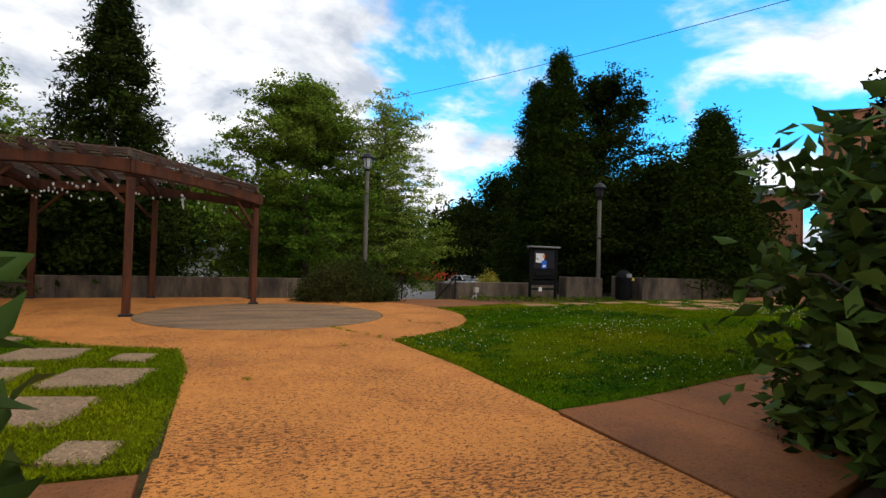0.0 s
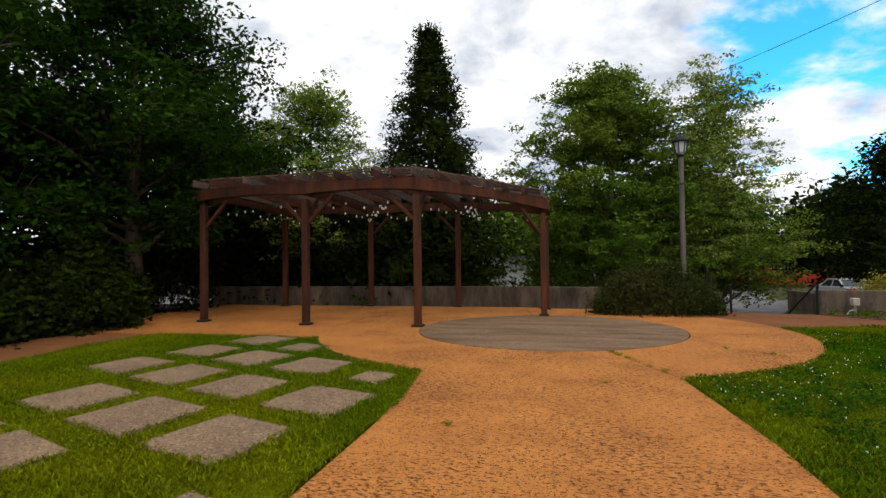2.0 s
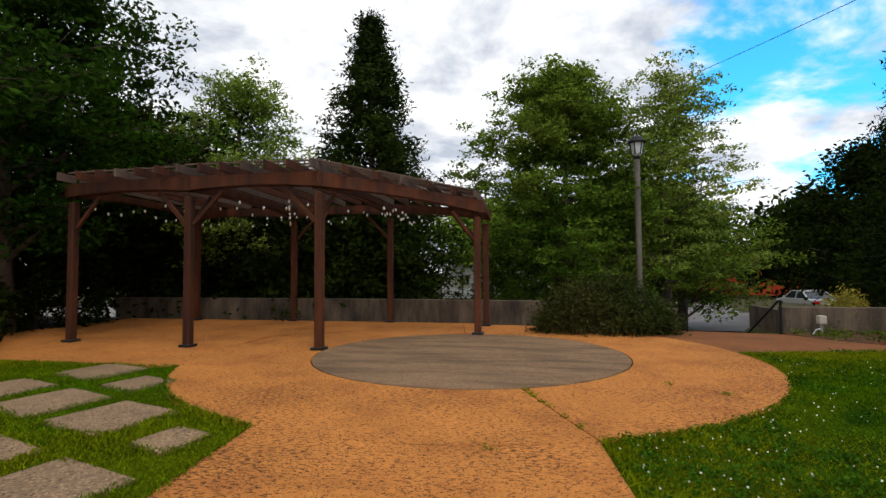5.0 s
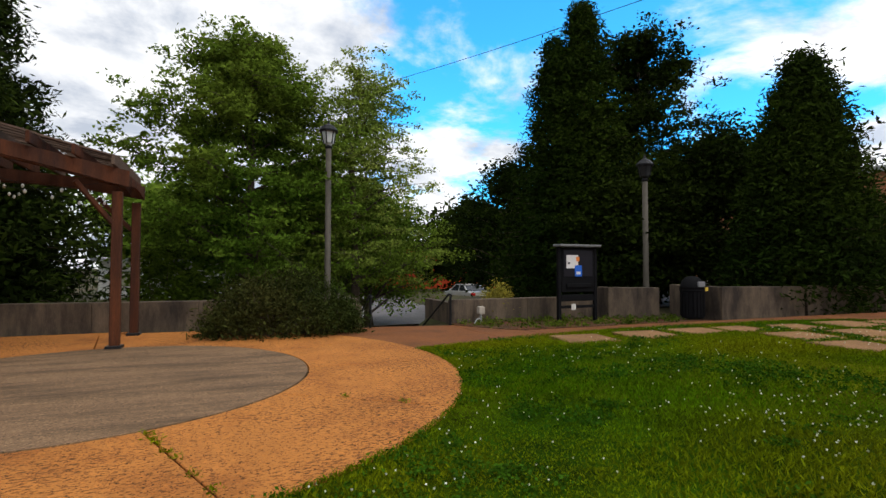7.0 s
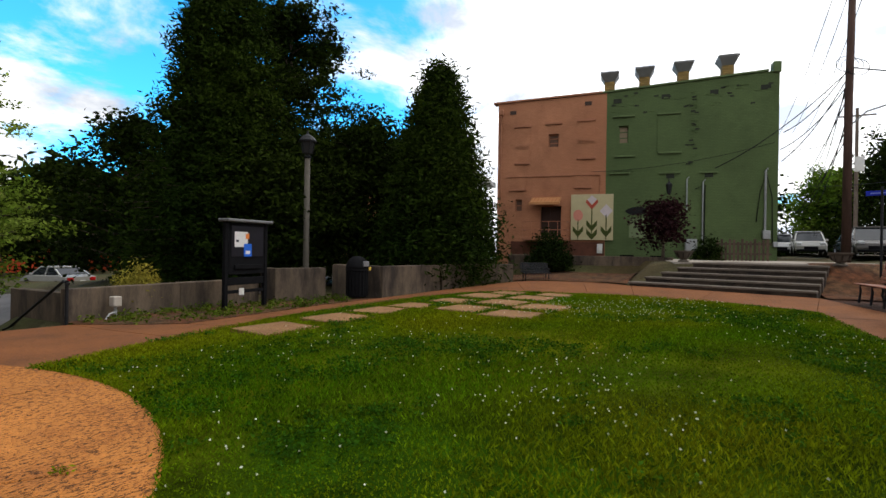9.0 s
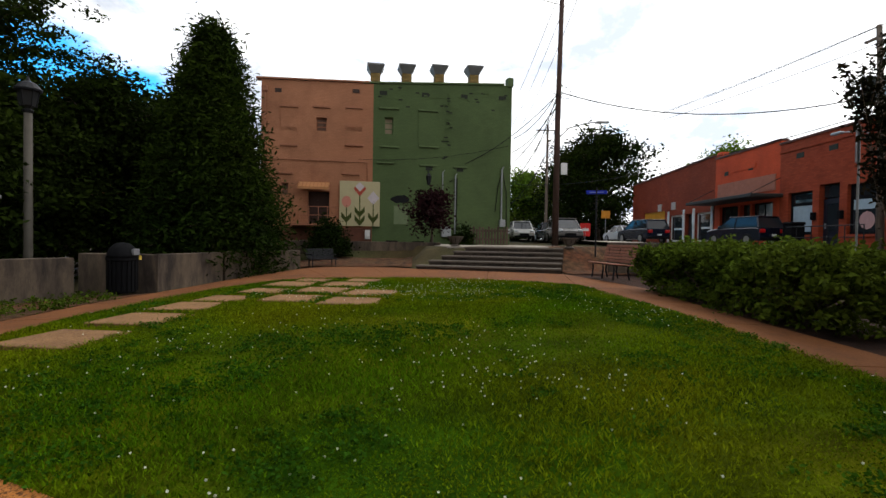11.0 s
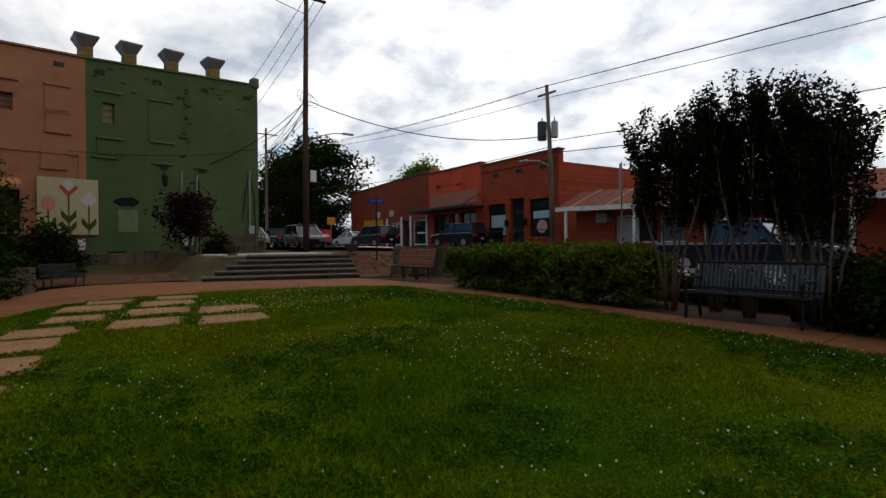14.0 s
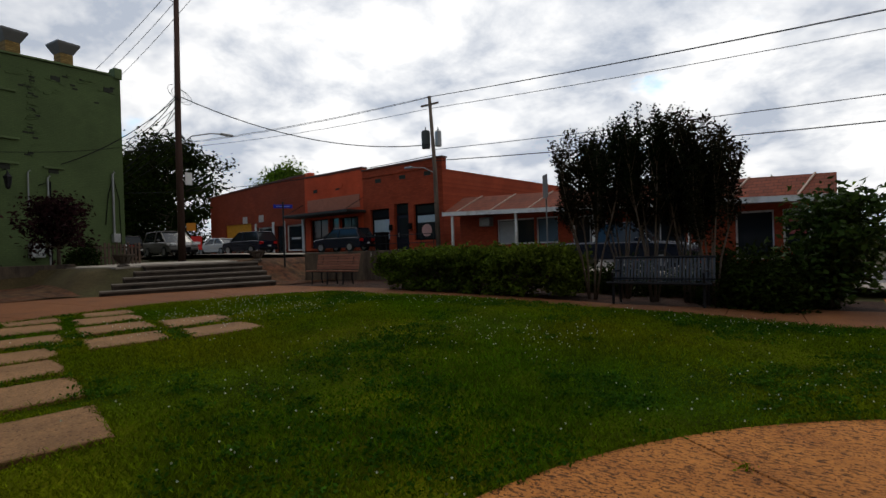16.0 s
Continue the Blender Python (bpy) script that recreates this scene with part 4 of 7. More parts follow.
def bowed(a, b, off, top, h, w, sag, n=14):
    """A beam whose underside is cut to a shallow arch."""
    a, b = Vector(a), Vector(b)
    d = (b - a).normalized()
    s = Vector((-d.y, d.x))
    bm = bm_new()
    rows = []
    for k in range(n + 1):
        q = k / n
        p = a.lerp(b, q) + s * off
        z0 = top - h + sag * math.sin(math.pi * q) + drop(p.x)
        z1 = top + drop(p.x)
        rows.append([bm.verts.new((*(p + s * e), z)) for e, z in ((-w / 2, z0), (w / 2, z0), (w / 2, z1), (-w / 2, z1))])
    for r, t in zip(rows, rows[1:]):
        for i in range(4):
            bm.faces.new((r[i], r[(i + 1) % 4], t[(i + 1) % 4], t[i]))
    bm.faces.new(rows[0])
    bm.faces.new(rows[-1][::-1])
    return bm


for line in (FRONT, BACK):
    for a, b in zip(line, line[1:]):
        d = (Vector(b) - Vector(a)).normalized()
        for off in (-0.11, 0.11):
            part("beam", bowed(Vector(a) - d * 0.1, Vector(b) + d * 0.1, off, BEAM_Z + 0.15, 0.27, 0.045, 0.07), CEDARW, pergola)
for a, b in zip(FRONT, BACK):
    for off in (-0.1, 0.1):
        part("cross_beam", bowed(a, b, off, BEAM_Z + 0.11, 0.22, 0.045, 0.09), CEDARW, pergola)
for a, b in ((FRONT[1], FRONT[0]), (FRONT[1], FRONT[2]), (FRONT[2], FRONT[1]), (FRONT[1], BACK[1]), (FRONT[2], BACK[2]), (FRONT[3], FRONT[2]), (FRONT[0], FRONT[1]), (BACK[2], BACK[1]), (BACK[1], BACK[2]), (BACK[3], BACK[2])):
    a, d = Vector(a), (Vector(b) - Vector(a)).normalized()
    part("knee_brace", beam(bm_new(), (*(a + d * 0.08), 2.29 + drop(a.x)), (*(a + d * 0.68), 2.9 + drop(a.x)), 0.06, 0.075), CEDARW, pergola)


def on_line(line, q):
    q = q * (len(line) - 1)
    i = min(int(q), len(line) - 2)
    return Vector(line[i]).lerp(Vector(line[i + 1]), q - i)


for k in range(19):
    q = k / 18
    a, b = on_line(FRONT, q), on_line(BACK, q)
    d = (b - a).normalized()
    part("rafter", beam(bm_new(), (*(a - d * 0.42), BEAM_Z + 0.25 + drop(a.x)), (*(b + d * 0.3), BEAM_Z + 0.25 + drop(b.x)), 0.045, 0.16, 0.006), CEDARW if k % 3 else GREYW, pergola)
for k in range(17):
    q = -0.03 + 1.06 * k / 16
    pts = [on_line(FRONT, j / 9).lerp(on_line(BACK, j / 9), q) for j in range(10)]
    bm = bm_new()
    for a, b in zip(pts, pts[1:]):
        w = 0.012 * math.sin(k * 5.1 + a.x * 2)
        beam(bm, (*a, BEAM_Z + 0.355 + w + drop(a.x)), (*b, BEAM_Z + 0.355 + w + drop(b.x)), 0.05, 0.028, 0)
    part("slat", bm, GREYW, pergola)
lights = thing("string_lights", pose(0, 0, 0), "strings of small clear bulbs under the pergola", "string lights")
wire = bm_new()
BULB = plain("clear_bulb_glass", (0.8, 0.8, 0.76), rough=0.2)
for s in range(6):
    a, b = on_line(FRONT, 0.02 + s * 0.19), on_line(BACK, min(1, 0.1 + ((s * 2) % 5) * 0.22))
    pts = []
    for j in range(15):
        q = j / 14
        p = a.lerp(b, q)
        pts.append((p.x, p.y, 2.89 + drop(p.x) - 0.22 * math.sin(math.pi * ((q * 3) % 1))))
    tube(wire, pts, 0.005, 4)
    for j, p in enumerate(pts[1:-1]):
        bm = bm_new()
        lathe(bm, [(0.008, 0.0), (0.024, -0.025), (0.022, -0.05), (0.006, -0.068)], 6)
        bmesh.ops.translate(bm, verts=bm.verts, vec=Vector(p))
        part("bulb", bm, BULB, lights)
part("wire", wire, RUBBER, lights)


# ---- lamps, board, bin, benches ----
def lamp_post(x, y, z, h, label, lens=None):
    t = thing("street_lamp", pose(x, y, z), label, "street lamp", "park lamps")
    part("pole", tube(bm_new(), [(0, 0, 0), (0, 0, 0.5), (0, 0, h - 0.75)], [0.1, 0.092, 0.08], 12), LAMPGREY, t, smooth=True)
    part("base", lathe(bm_new(), [(0.17, 0), (0.17, 0.06), (0.13, 0.1), (0.12, 0.35), (0.085, 0.42)], 12), LAMPGREY, t)
    part("collar", lathe(bm_new(), [(0.06, h - 0.8), (0.1, h - 0.76), (0.11, h - 0.72), (0.06, h - 0.68)], 12), IRON, t)
    head = part("lantern", lathe(bm_new(), [(0.07, h - 0.68), (0.1, h - 0.64), (0.14, h - 0.62), (0.2, h - 0.28), (0.18, h - 0.28), (0.1, h - 0.62)], 6), lens or plain("frosted_lamp_glass", (0.5, 0.52, 0.5), rough=0.25), t)
    for k in range(6):
        a = k * math.pi / 3
        part("bar", tube(bm_new(), [(0.142 * math.cos(a), 0.142 * math.sin(a), h - 0.64), (0.206 * math.cos(a), 0.206 * math.sin(a), h - 0.27)], 0.017, 5), IRON, head)
    part("roof", lathe(bm_new(), [(0.26, h - 0.3), (0.27, h - 0.26), (0.16, h - 0.13), (0.05, h - 0.07), (0.03, h - 0.02), (0.015, h + 0.04)], 12), IRON, head)
    return t


lamp_post(3.41, 16.2, -1.05, 6.5, "tall grey lamp post with a black lantern")
lamp_post(12.52, 13.65, 0.0, 4.7, "grey lamp post with a dark lantern among evergreens", plain("smoked_lamp_glass", (0.03, 0.03, 0.03), rough=0.3))

board = thing("notice_board", pose(8.55, 11.7, 0.04, 0, 0, 2) @ Matrix.Diagonal((0.84, 0.84, 0.97, 1)), "black notice board on posts with pinned papers", "notice board")
for x in (-0.63, 0.63):
    part("post", boxes((x - 0.05, -0.05, 0, x + 0.05, 0.05, 1.85), bevel=0.008), BLACK, board)
case = part("cabinet", boxes((-0.57, -0.05, 0.72, 0.57, 0.05, 1.8), bevel=0.012), BLACK, board)
part("glass_door", boxes((-0.5, -0.065, 1.1, 0.5, -0.052, 1.74)), plain("board_felt", (0.016, 0.015, 0.02), rough=0.3), case)
part("roof", boxes((-0.72, -0.2, 1.82, 0.72, 0.16, 1.88), bevel=0.015), plain("grey_metal_roof", (0.16, 0.16, 0.16), rough=0.5), board)
part("shelf", boxes((-0.42, -0.1, 0.83, 0.42, -0.05, 0.93), bevel=0.01), BLACK, board)
part("lower_panel", boxes((-0.57, -0.03, 0.5, 0.57, 0.03, 0.66), bevel=0.01), BLACK, board)
part("sheet", boxes((-0.42, -0.075, 1.3, -0.02, -0.068, 1.62)), plain("white_paper", (0.72, 0.7, 0.68)), case, "white paper notice")
part("sheet", boxes((-0.09, -0.082, 1.47, 0.02, -0.077, 1.58)), plain("orange_paper", (0.75, 0.22, 0.05)), case, "small orange notice")
part("sheet", boxes((-0.14, -0.084, 1.1, 0.1, -0.078, 1.37)), plain("blue_paper", (0.02, 0.13, 0.62)), case, "blue paper notice")
part("bar_of_writing", boxes((-0.09, -0.088, 1.15, 0.05, -0.085, 1.22)), plain("white_paper", (0.72, 0.7, 0.68)), case)
part("bar_of_writing", boxes((-0.38, -0.079, 1.4, -0.3, -0.076, 1.45)), plain("dark_ink", (0.05, 0.05, 0.06)), case)
part("tag", boxes((-0.23, -0.04, 0.29, -0.08, -0.034, 0.43)), WHITE, board)
part("tag_bracket", boxes((-0.57, -0.033, 0.33, 0.57, -0.01, 0.4)), BLACK, board)

bin_t = thing("litter_bin", pose(11.45, 11.0, 0.08) @ Matrix.Scale(0.86, 4), "black litter bin with a domed lid", "litter bin")
part("body", lathe(bm_new(), [(0.27, 0), (0.3, 0.03), (0.31, 0.75), (0.34, 0.78), (0.34, 0.84)], 20), BLACK, bin_t)
for k in range(20):
    a = k * math.pi / 10
    part("slat", boxes((-0.03, 0.305, 0.06, 0.03, 0.325, 0.76)), BLACK, bin_t).matrix_local = pose(0, 0, 0, 0, 0, k * 18)
part("lid", lathe(bm_new(), [(0.34, 0.84), (0.33, 0.9), (0.28, 1.05), (0.16, 1.17), (0.02, 1.2)], 20), BLACK, bin_t, smooth=True)
part("flap", boxes((-0.12, -0.34, 0.9, 0.12, -0.27, 1.05), bevel=0.01), plain("grey_plastic", (0.2, 0.2, 0.21)), bin_t)
part("sticker", boxes((0.16, -0.31, 0.78, 0.26, -0.26, 0.88)), plain("yellow_sticker", (0.6, 0.42, 0.06)), bin_t)


def bench(name, m, length, slat_mat, frame_mat, label, upright):
    """A park bench facing local -y: slatted seat and back on iron legs."""
    t = thing(name, m, label, "bench", "benches")
    h = length / 2
    for x in (-h + 0.12, h - 0.12) if upright else (-h + 0.25, 0, h - 0.25):
        leg = bm_new()
        tube(leg, [(x, -0.26, 0), (x, -0.23, 0.3), (x, -0.25, 0.42), (x, 0.2, 0.38), (x, 0.3, 0.86)], 0.026, 6)
        tube(leg, [(x, 0.22, 0), (x, 0.17, 0.2), (x, 0.19, 0.38)], 0.026, 6)
        if upright:
            tube(leg, [(x, -0.25, 0.42), (x, -0.27, 0.6), (x, -0.2, 0.64), (x, 0.24, 0.62)], 0.022, 6)
        part("leg", leg, frame_mat, t)
    if upright:
        n = int(length / 0.062)
        for k in range(n):
            x = -h + 0.03 + (length - 0.06) * k / (n - 1)
            part("strap", boxes((x - 0.02, -0.004, 0, x + 0.02, 0.004, 0.43)), slat_mat, t).matrix_local = pose(0, 0.205, 0.43, -13)
            part("strap", boxes((x - 0.02, -0.24, -0.004, x + 0.02, 0.2, 0.004)), slat_mat, t).matrix_local = pose(0, 0, 0.425, -4)
        part("top_rail", tube(bm_new(), [(-h, 0.31, 0.87), (h, 0.31, 0.87)], 0.024, 8), frame_mat, t)
        part("back_rail", tube(bm_new(), [(-h, 0.215, 0.47), (h, 0.215, 0.47)], 0.02, 8), frame_mat, t)
        part("front_rail", tube(bm_new(), [(-h, -0.25, 0.41), (h, -0.25, 0.41)], 0.024, 8), frame_mat, t)
    else:
        for k in range(6):
            part("seat_slat", boxes((-h, -0.035, 0, h, 0.035, 0.03), bevel=0.006), slat_mat, t).matrix_local = pose(0, -0.25 + 0.085 * k, 0.42 - 0.005 * k)
        for k in range(6):
            part("back_slat", boxes((-h, -0.015, -0.035, h, 0.015, 0.035), bevel=0.006), slat_mat, t).matrix_local = pose(0, 0.215 + 0.02 * k, 0.5 + 0.085 * k, -13)
    return t


STRAP = material("blue_grey_strap_metal", (0.075, 0.08, 0.092), rough=0.4, var=0.15, scale=6, metal=0.3)
SLAT_RED = material("red_brown_bench_slats", (0.30, 0.125, 0.075), rough=0.6, var=0.2, scale=5, fine=30, rand=0.15)
bench("bench", pose(4.67, -0.1, 0.12, 0, 0, 181), 1.8, STRAP, IRON, "black strap metal bench in front of crape myrtles", True)
bench("bench", pose(13.45, 0.12, 0.36, 0, 0, 185) @ Matrix.Scale(0.88, 4), 1.85, SLAT_RED, IRON, "red-brown slatted bench on iron legs", False)
bench("bench", pose(16.9, 8.0, 0.33, 0, 0, -55) @ Matrix.Scale(0.66, 4), 1.4, IRON, IRON, "small black metal bench beside the planter wall", True)


def urn(x, y, z, label):
    t = thing("planter_urn", pose(x, y, z) @ Matrix.Scale(0.62, 4), label, "urn", "urns")
    part("bowl", lathe(bm_new(), [(0.2, 0.16), (0.26, 0.22), (0.36, 0.42), (0.44, 0.5), (0.45, 0.55), (0.38, 0.55), (0.3, 0.46)], 16), STEPC, t)
    part("foot", lathe(bm_new(), [(0.26, 0), (0.26, 0.05), (0.15, 0.1), (0.17, 0.17)], 16), STEPC, t)
    for k in range(8):
        a = k * math.pi / 4
        part("rib", tube(bm_new(), [(0.27 * math.cos(a), 0.27 * math.sin(a), 0.22), (0.39 * math.cos(a), 0.39 * math.sin(a), 0.44)], 0.03, 5), RISER, t)
    return t


urn(17.15, 0.1, 1.05, "stone planter urn beside the top step")
urn(18.05, 3.75, 1.05, "stone planter urn beside the top step")


# ---- buildings ----
def facade(name, a, b, label, category="building", plan=0.0, tall=1.0):
    """An empty at a's foot with local x along the front from a to b and y into the building.
    plan: the width that the parts are drawn to, fitted to the front's length; tall: their height likewise."""
    a, b = Vector(a), Vector(b)
    ang = math.degrees(math.atan2(b.y - a.y, b.x - a.x))
    wide = (b - a).length / plan if plan else 1.0
    t = thing(name, pose(a.x, a.y, 0, 0, 0, ang) @ Matrix.Diagonal((wide, 1.0, tall, 1.0)), label, category)
    return t, plan or (b - a).length


def front_wall(x0, x1, z0, z1, holes, depth=0.35, z1b=None):
    """A wall plate in the xz plane from y=0 to depth, with rectangular openings cut through. z1b: top at the far end."""
    xs = sorted({x0, x1, *[v for h in holes for v in h[:2]]})
    zs = sorted({z0, z1, *[v for h in holes for v in h[2:]]})
    bm = bm_new()
    made = {}

    def vert(x, y, z):
        if z1b is not None and z == z1:
            z = z1 + (z1b - z1) * (x - x0) / (x1 - x0)
        key = (round(x, 4), round(y, 4), round(z, 4))
        if key not in made:
            made[key] = bm.verts.new(key)
        return made[key]

    solid = {}
    for i in range(len(xs) - 1):
        for j in range(len(zs) - 1):
            mx, mz = (xs[i] + xs[i + 1]) / 2, (zs[j] + zs[j + 1]) / 2
            solid[i, j] = not any(h[0] < mx < h[1] and h[2] < mz < h[3] for h in holes)
    for (i, j), s in solid.items():
        if not s:
            continue
        xa, xb, za, zb = xs[i], xs[i + 1], zs[j], zs[j + 1]
        bm.faces.new([vert(x, 0, z) for x, z in ((xa, za), (xb, za), (xb, zb), (xa, zb))])
        bm.faces.new([vert(x, depth, z) for x, z in ((xa, zb), (xb, zb), (xb, za), (xa, za))])
        for di, dj, e in ((-1, 0, ((xa, za), (xa, zb))), (1, 0, ((xb, zb), (xb, za))), (0, -1, ((xb, za), (xa, za))), (0, 1, ((xa, zb), (xb, zb)))):
            if not solid.get((i + di, j + dj), False):
                (p, q), (r, s2) = e
                bm.faces.new([vert(p, 0, q), vert(p, depth, q), vert(r, depth, s2), vert(r, 0, s2)])
    return bm


def shell(t, w, z0, h, depth, mat, roof_mat, front=0.35, h_back=None):
    hb = h_back or h
    part("wall", boxes((0, front, z0, 0.3, depth, hb - 0.3)), mat, t)
    part("wall", boxes((w - 0.3, front, z0, w, depth, hb - 0.3)), mat, t)
    part("wall", boxes((0.3, depth - 0.3, z0, w - 0.3, depth, hb - 0.3)), mat, t)
    part("roof", boxes((0.3, front, h - 0.9, w - 0.3, depth - 0.3, h - 0.75)), roof_mat, t)
    # Upright plate added behind the openings; its near-black colour is the unlit room's shade.
    part("inner_floor", boxes((0.3, front + 0.9, z0, w - 0.3, front + 1.0, h - 0.9)), plain("unlit_room_shade", (0.03, 0.028, 0.026), rough=0.9), t)


def window(t, x0, x1, z0, z1, y, frame_mat, bars=(0, 1), fw=0.05, glass=None):
    """A framed window set in its opening, with glazing bars: (uprights, cross bars)."""
    rows = [(x0, y, z0, x1, y + 0.06, z0 + fw), (x0, y, z1 - fw, x1, y + 0.06, z1), (x0, y, z0 + fw, x0 + fw, y + 0.06, z1 - fw), (x1 - fw, y, z0 + fw, x1, y + 0.06, z1 - fw)]
    for k in range(bars[0]):
        c = x0 + (x1 - x0) * (k + 1) / (bars[0] + 1)
        rows.append((c - 0.025, y + 0.005, z0 + fw, c + 0.025, y + 0.055, z1 - fw))
    for k in range(bars[1]):
        c = z0 + (z1 - z0) * (k + 1) / (bars[1] + 1)
        rows.append((x0 + fw, y + 0.008, c - 0.025, x1 - fw, y + 0.052, c + 0.025))
    w = part("window_frame", boxes(*rows), frame_mat, t)
    part("pane", boxes((x0 + 0.02, y + 0.03, z0 + 0.02, x1 - 0.02, y + 0.036, z1 - 0.02)), glass or GLASS, w)
    return w


ROOFM = plain("dark_roof_felt", (0.05, 0.05, 0.05), rough=0.95)
TANP = material("tan_trim_paint", (0.36, 0.15, 0.08), rough=0.7, var=0.15, scale=3)
GREENP = material("green_trim_paint", (0.105, 0.15, 0.058), rough=0.7, var=0.15, scale=3)

tan, w_t = facade("building", (24.65, 12.32), (25.37, 7.27), "tan-painted brick building with a small awning", "building", 6.42, 0.895)
holes = [(3.1, 3.7, 7.0, 7.7), (1.13, 1.55, 3.58, 4.24), (2.68, 3.9, 2.15, 3.85)]
part("wall", front_wall(0, w_t, -0.2, 9.5, holes, z1b=9.66), TANBRICK, tan)
shell(tan, w_t, -0.2, 9.4, 12.0, TANBRICK, ROOFM)
part("coping", boxes((-0.06, -0.08, 9.5, w_t - 0.01, 0.4, 9.58)), TANP, tan).matrix_local = pose(0, 0, 0.0, 0, -1.43, 0) @ pose(0, 0, 0.02)
for x0, x1, z in ((1.03, 2.06, 8.2), (2.9, 3.9, 8.27), (4.78, 5.8, 8.33), (1.06, 2.02, 6.2), (4.8, 5.84, 6.35), (0.76, 1.8, 4.76), (4.62, 5.65, 4.83)):
    part("sill", boxes((x0, -0.09, z - 0.07, x1, 0.01, z + 0.03), bevel=0.01), TANP, tan)
    if x0 != 2.9:
        part("blocked_opening", boxes((x0 + 0.05, -0.03, z + 0.03 - (1.3 if z > 8 else 0.0), x1 - 0.05, 0.01, z + (-0.08 if z > 8 else 0.95))), TANBRICK, tan)
for x0, x1, z in ((0.74, 1.12, 8.98), (5.18, 5.58, 9.2)):
    part("vent", boxes((x0, -0.02, z - 0.1, x1, 0.02, z + 0.1)), plain("dark_vent", (0.06, 0.035, 0.025)), tan)
window(tan, 3.1, 3.7, 7.0, 7.7, 0.15, TANP, (0, 2), glass=plain("brown_boarded_pane", (0.16, 0.085, 0.055)))
window(tan, 1.13, 1.55, 3.58, 4.24, 0.15, TANP, (0, 1), glass=plain("brown_boarded_pane", (0.16, 0.085, 0.055)))
door = part("door", boxes((2.72, 0.2, 2.17, 3.86, 0.26, 3.83)), plain("dark_brown_door", (0.045, 0.022, 0.016)), tan)
part("door_panel", boxes((2.85, 0.185, 2.3, 3.25, 0.2, 3.7)), plain("dark_brown_door", (0.045, 0.022, 0.016)), door)
aw = bm_new()
vs = [aw.verts.new(p) for p in ((2.16, 0, 4.32), (3.91, 0, 4.32), (3.91, -0.9, 3.98), (2.16, -0.9, 3.98), (2.16, 0, 4.28), (3.91, 0, 4.28), (3.91, -0.9, 3.86), (2.16, -0.9, 3.86))]
for f in ((0, 1, 2, 3), (7, 6, 5, 4), (3, 2, 6, 7), (0, 3, 7, 4), (1, 5, 6, 2)):
    aw.faces.new([vs[i] for i in f])
awn = part("awning", aw, plain("tan_metal_awning", (0.55, 0.25, 0.10), rough=0.5), tan)
for k in range(9):
    part("awning_rib", beam(bm_new(), (2.2 + k * 0.21, 0, 4.33), (2.2 + k * 0.21, -0.9, 3.99), 0.03, 0.03, 0), plain("dark_tan_rib", (0.40, 0.17, 0.07)), awn)
part("balcony", boxes((1.77, -0.95, 2.02, 4.4, 0, 2.14), bevel=0.01), TANP, tan)
for k in range(6):
    x = 1.8 + 2.55 * k / 5
    part("baluster", tube(bm_new(), [(x, -0.92, 2.14), (x, -0.92, 2.98)], 0.018, 5), TANP, tan)
for z in (2.55, 2.98):
    part("hand_rail", tube(bm_new(), [(1.8, 0, z), (1.8, -0.92, z), (4.36, -0.92, z), (4.36, 0, z)], 0.02, 6), TANP, tan)
part("downpipe", tube(bm_new(), [(0.2, -0.08, 9.0), (0.2, -0.08, 0.6)], 0.05, 8), TANP, tan)
part("rain_head", boxes((0.08, -0.2, 8.85, 0.34, -0.0, 9.15), bevel=0.03), TANP, tan)
part("conduit", tube(bm_new(), [(0.6, -0.04, 5.45), (6.1, -0.04, 5.45), (6.1, -0.04, 4.3)], 0.025, 6), TANP, tan)
part("foundation", boxes((0.9, -0.06, -0.2, w_t - 0.02, -0.002, 1.95)), material("dark_painted_foundation", (0.12, 0.045, 0.026), var=0.3, scale=2), tan)

mural = thing("wall_mural", tan.matrix_world @ pose(5.68, -0.08, 3.24), "square painted panel of three quilt-style tulips", "mural")
part("panel", boxes((-1.19, -0.03, -1.19, 1.19, 0.03, 1.19), bevel=0.008), plain("cream_panel_paint", (0.50, 0.43, 0.24), var=0.06), mural)


def tile(pts, mat, parent, name, y=-0.034):
    bm = bm_new()
    f = bm.faces.new([bm.verts.new((x, y, z)) for x, z in pts])
    r = bmesh.ops.extrude_face_region(bm, geom=[f])
    bmesh.ops.translate(bm, verts=[v for v in r["geom"] if isinstance(v, bmesh.types.BMVert)], vec=(0, -0.004, 0))
    return part(name, bm, mat, parent)


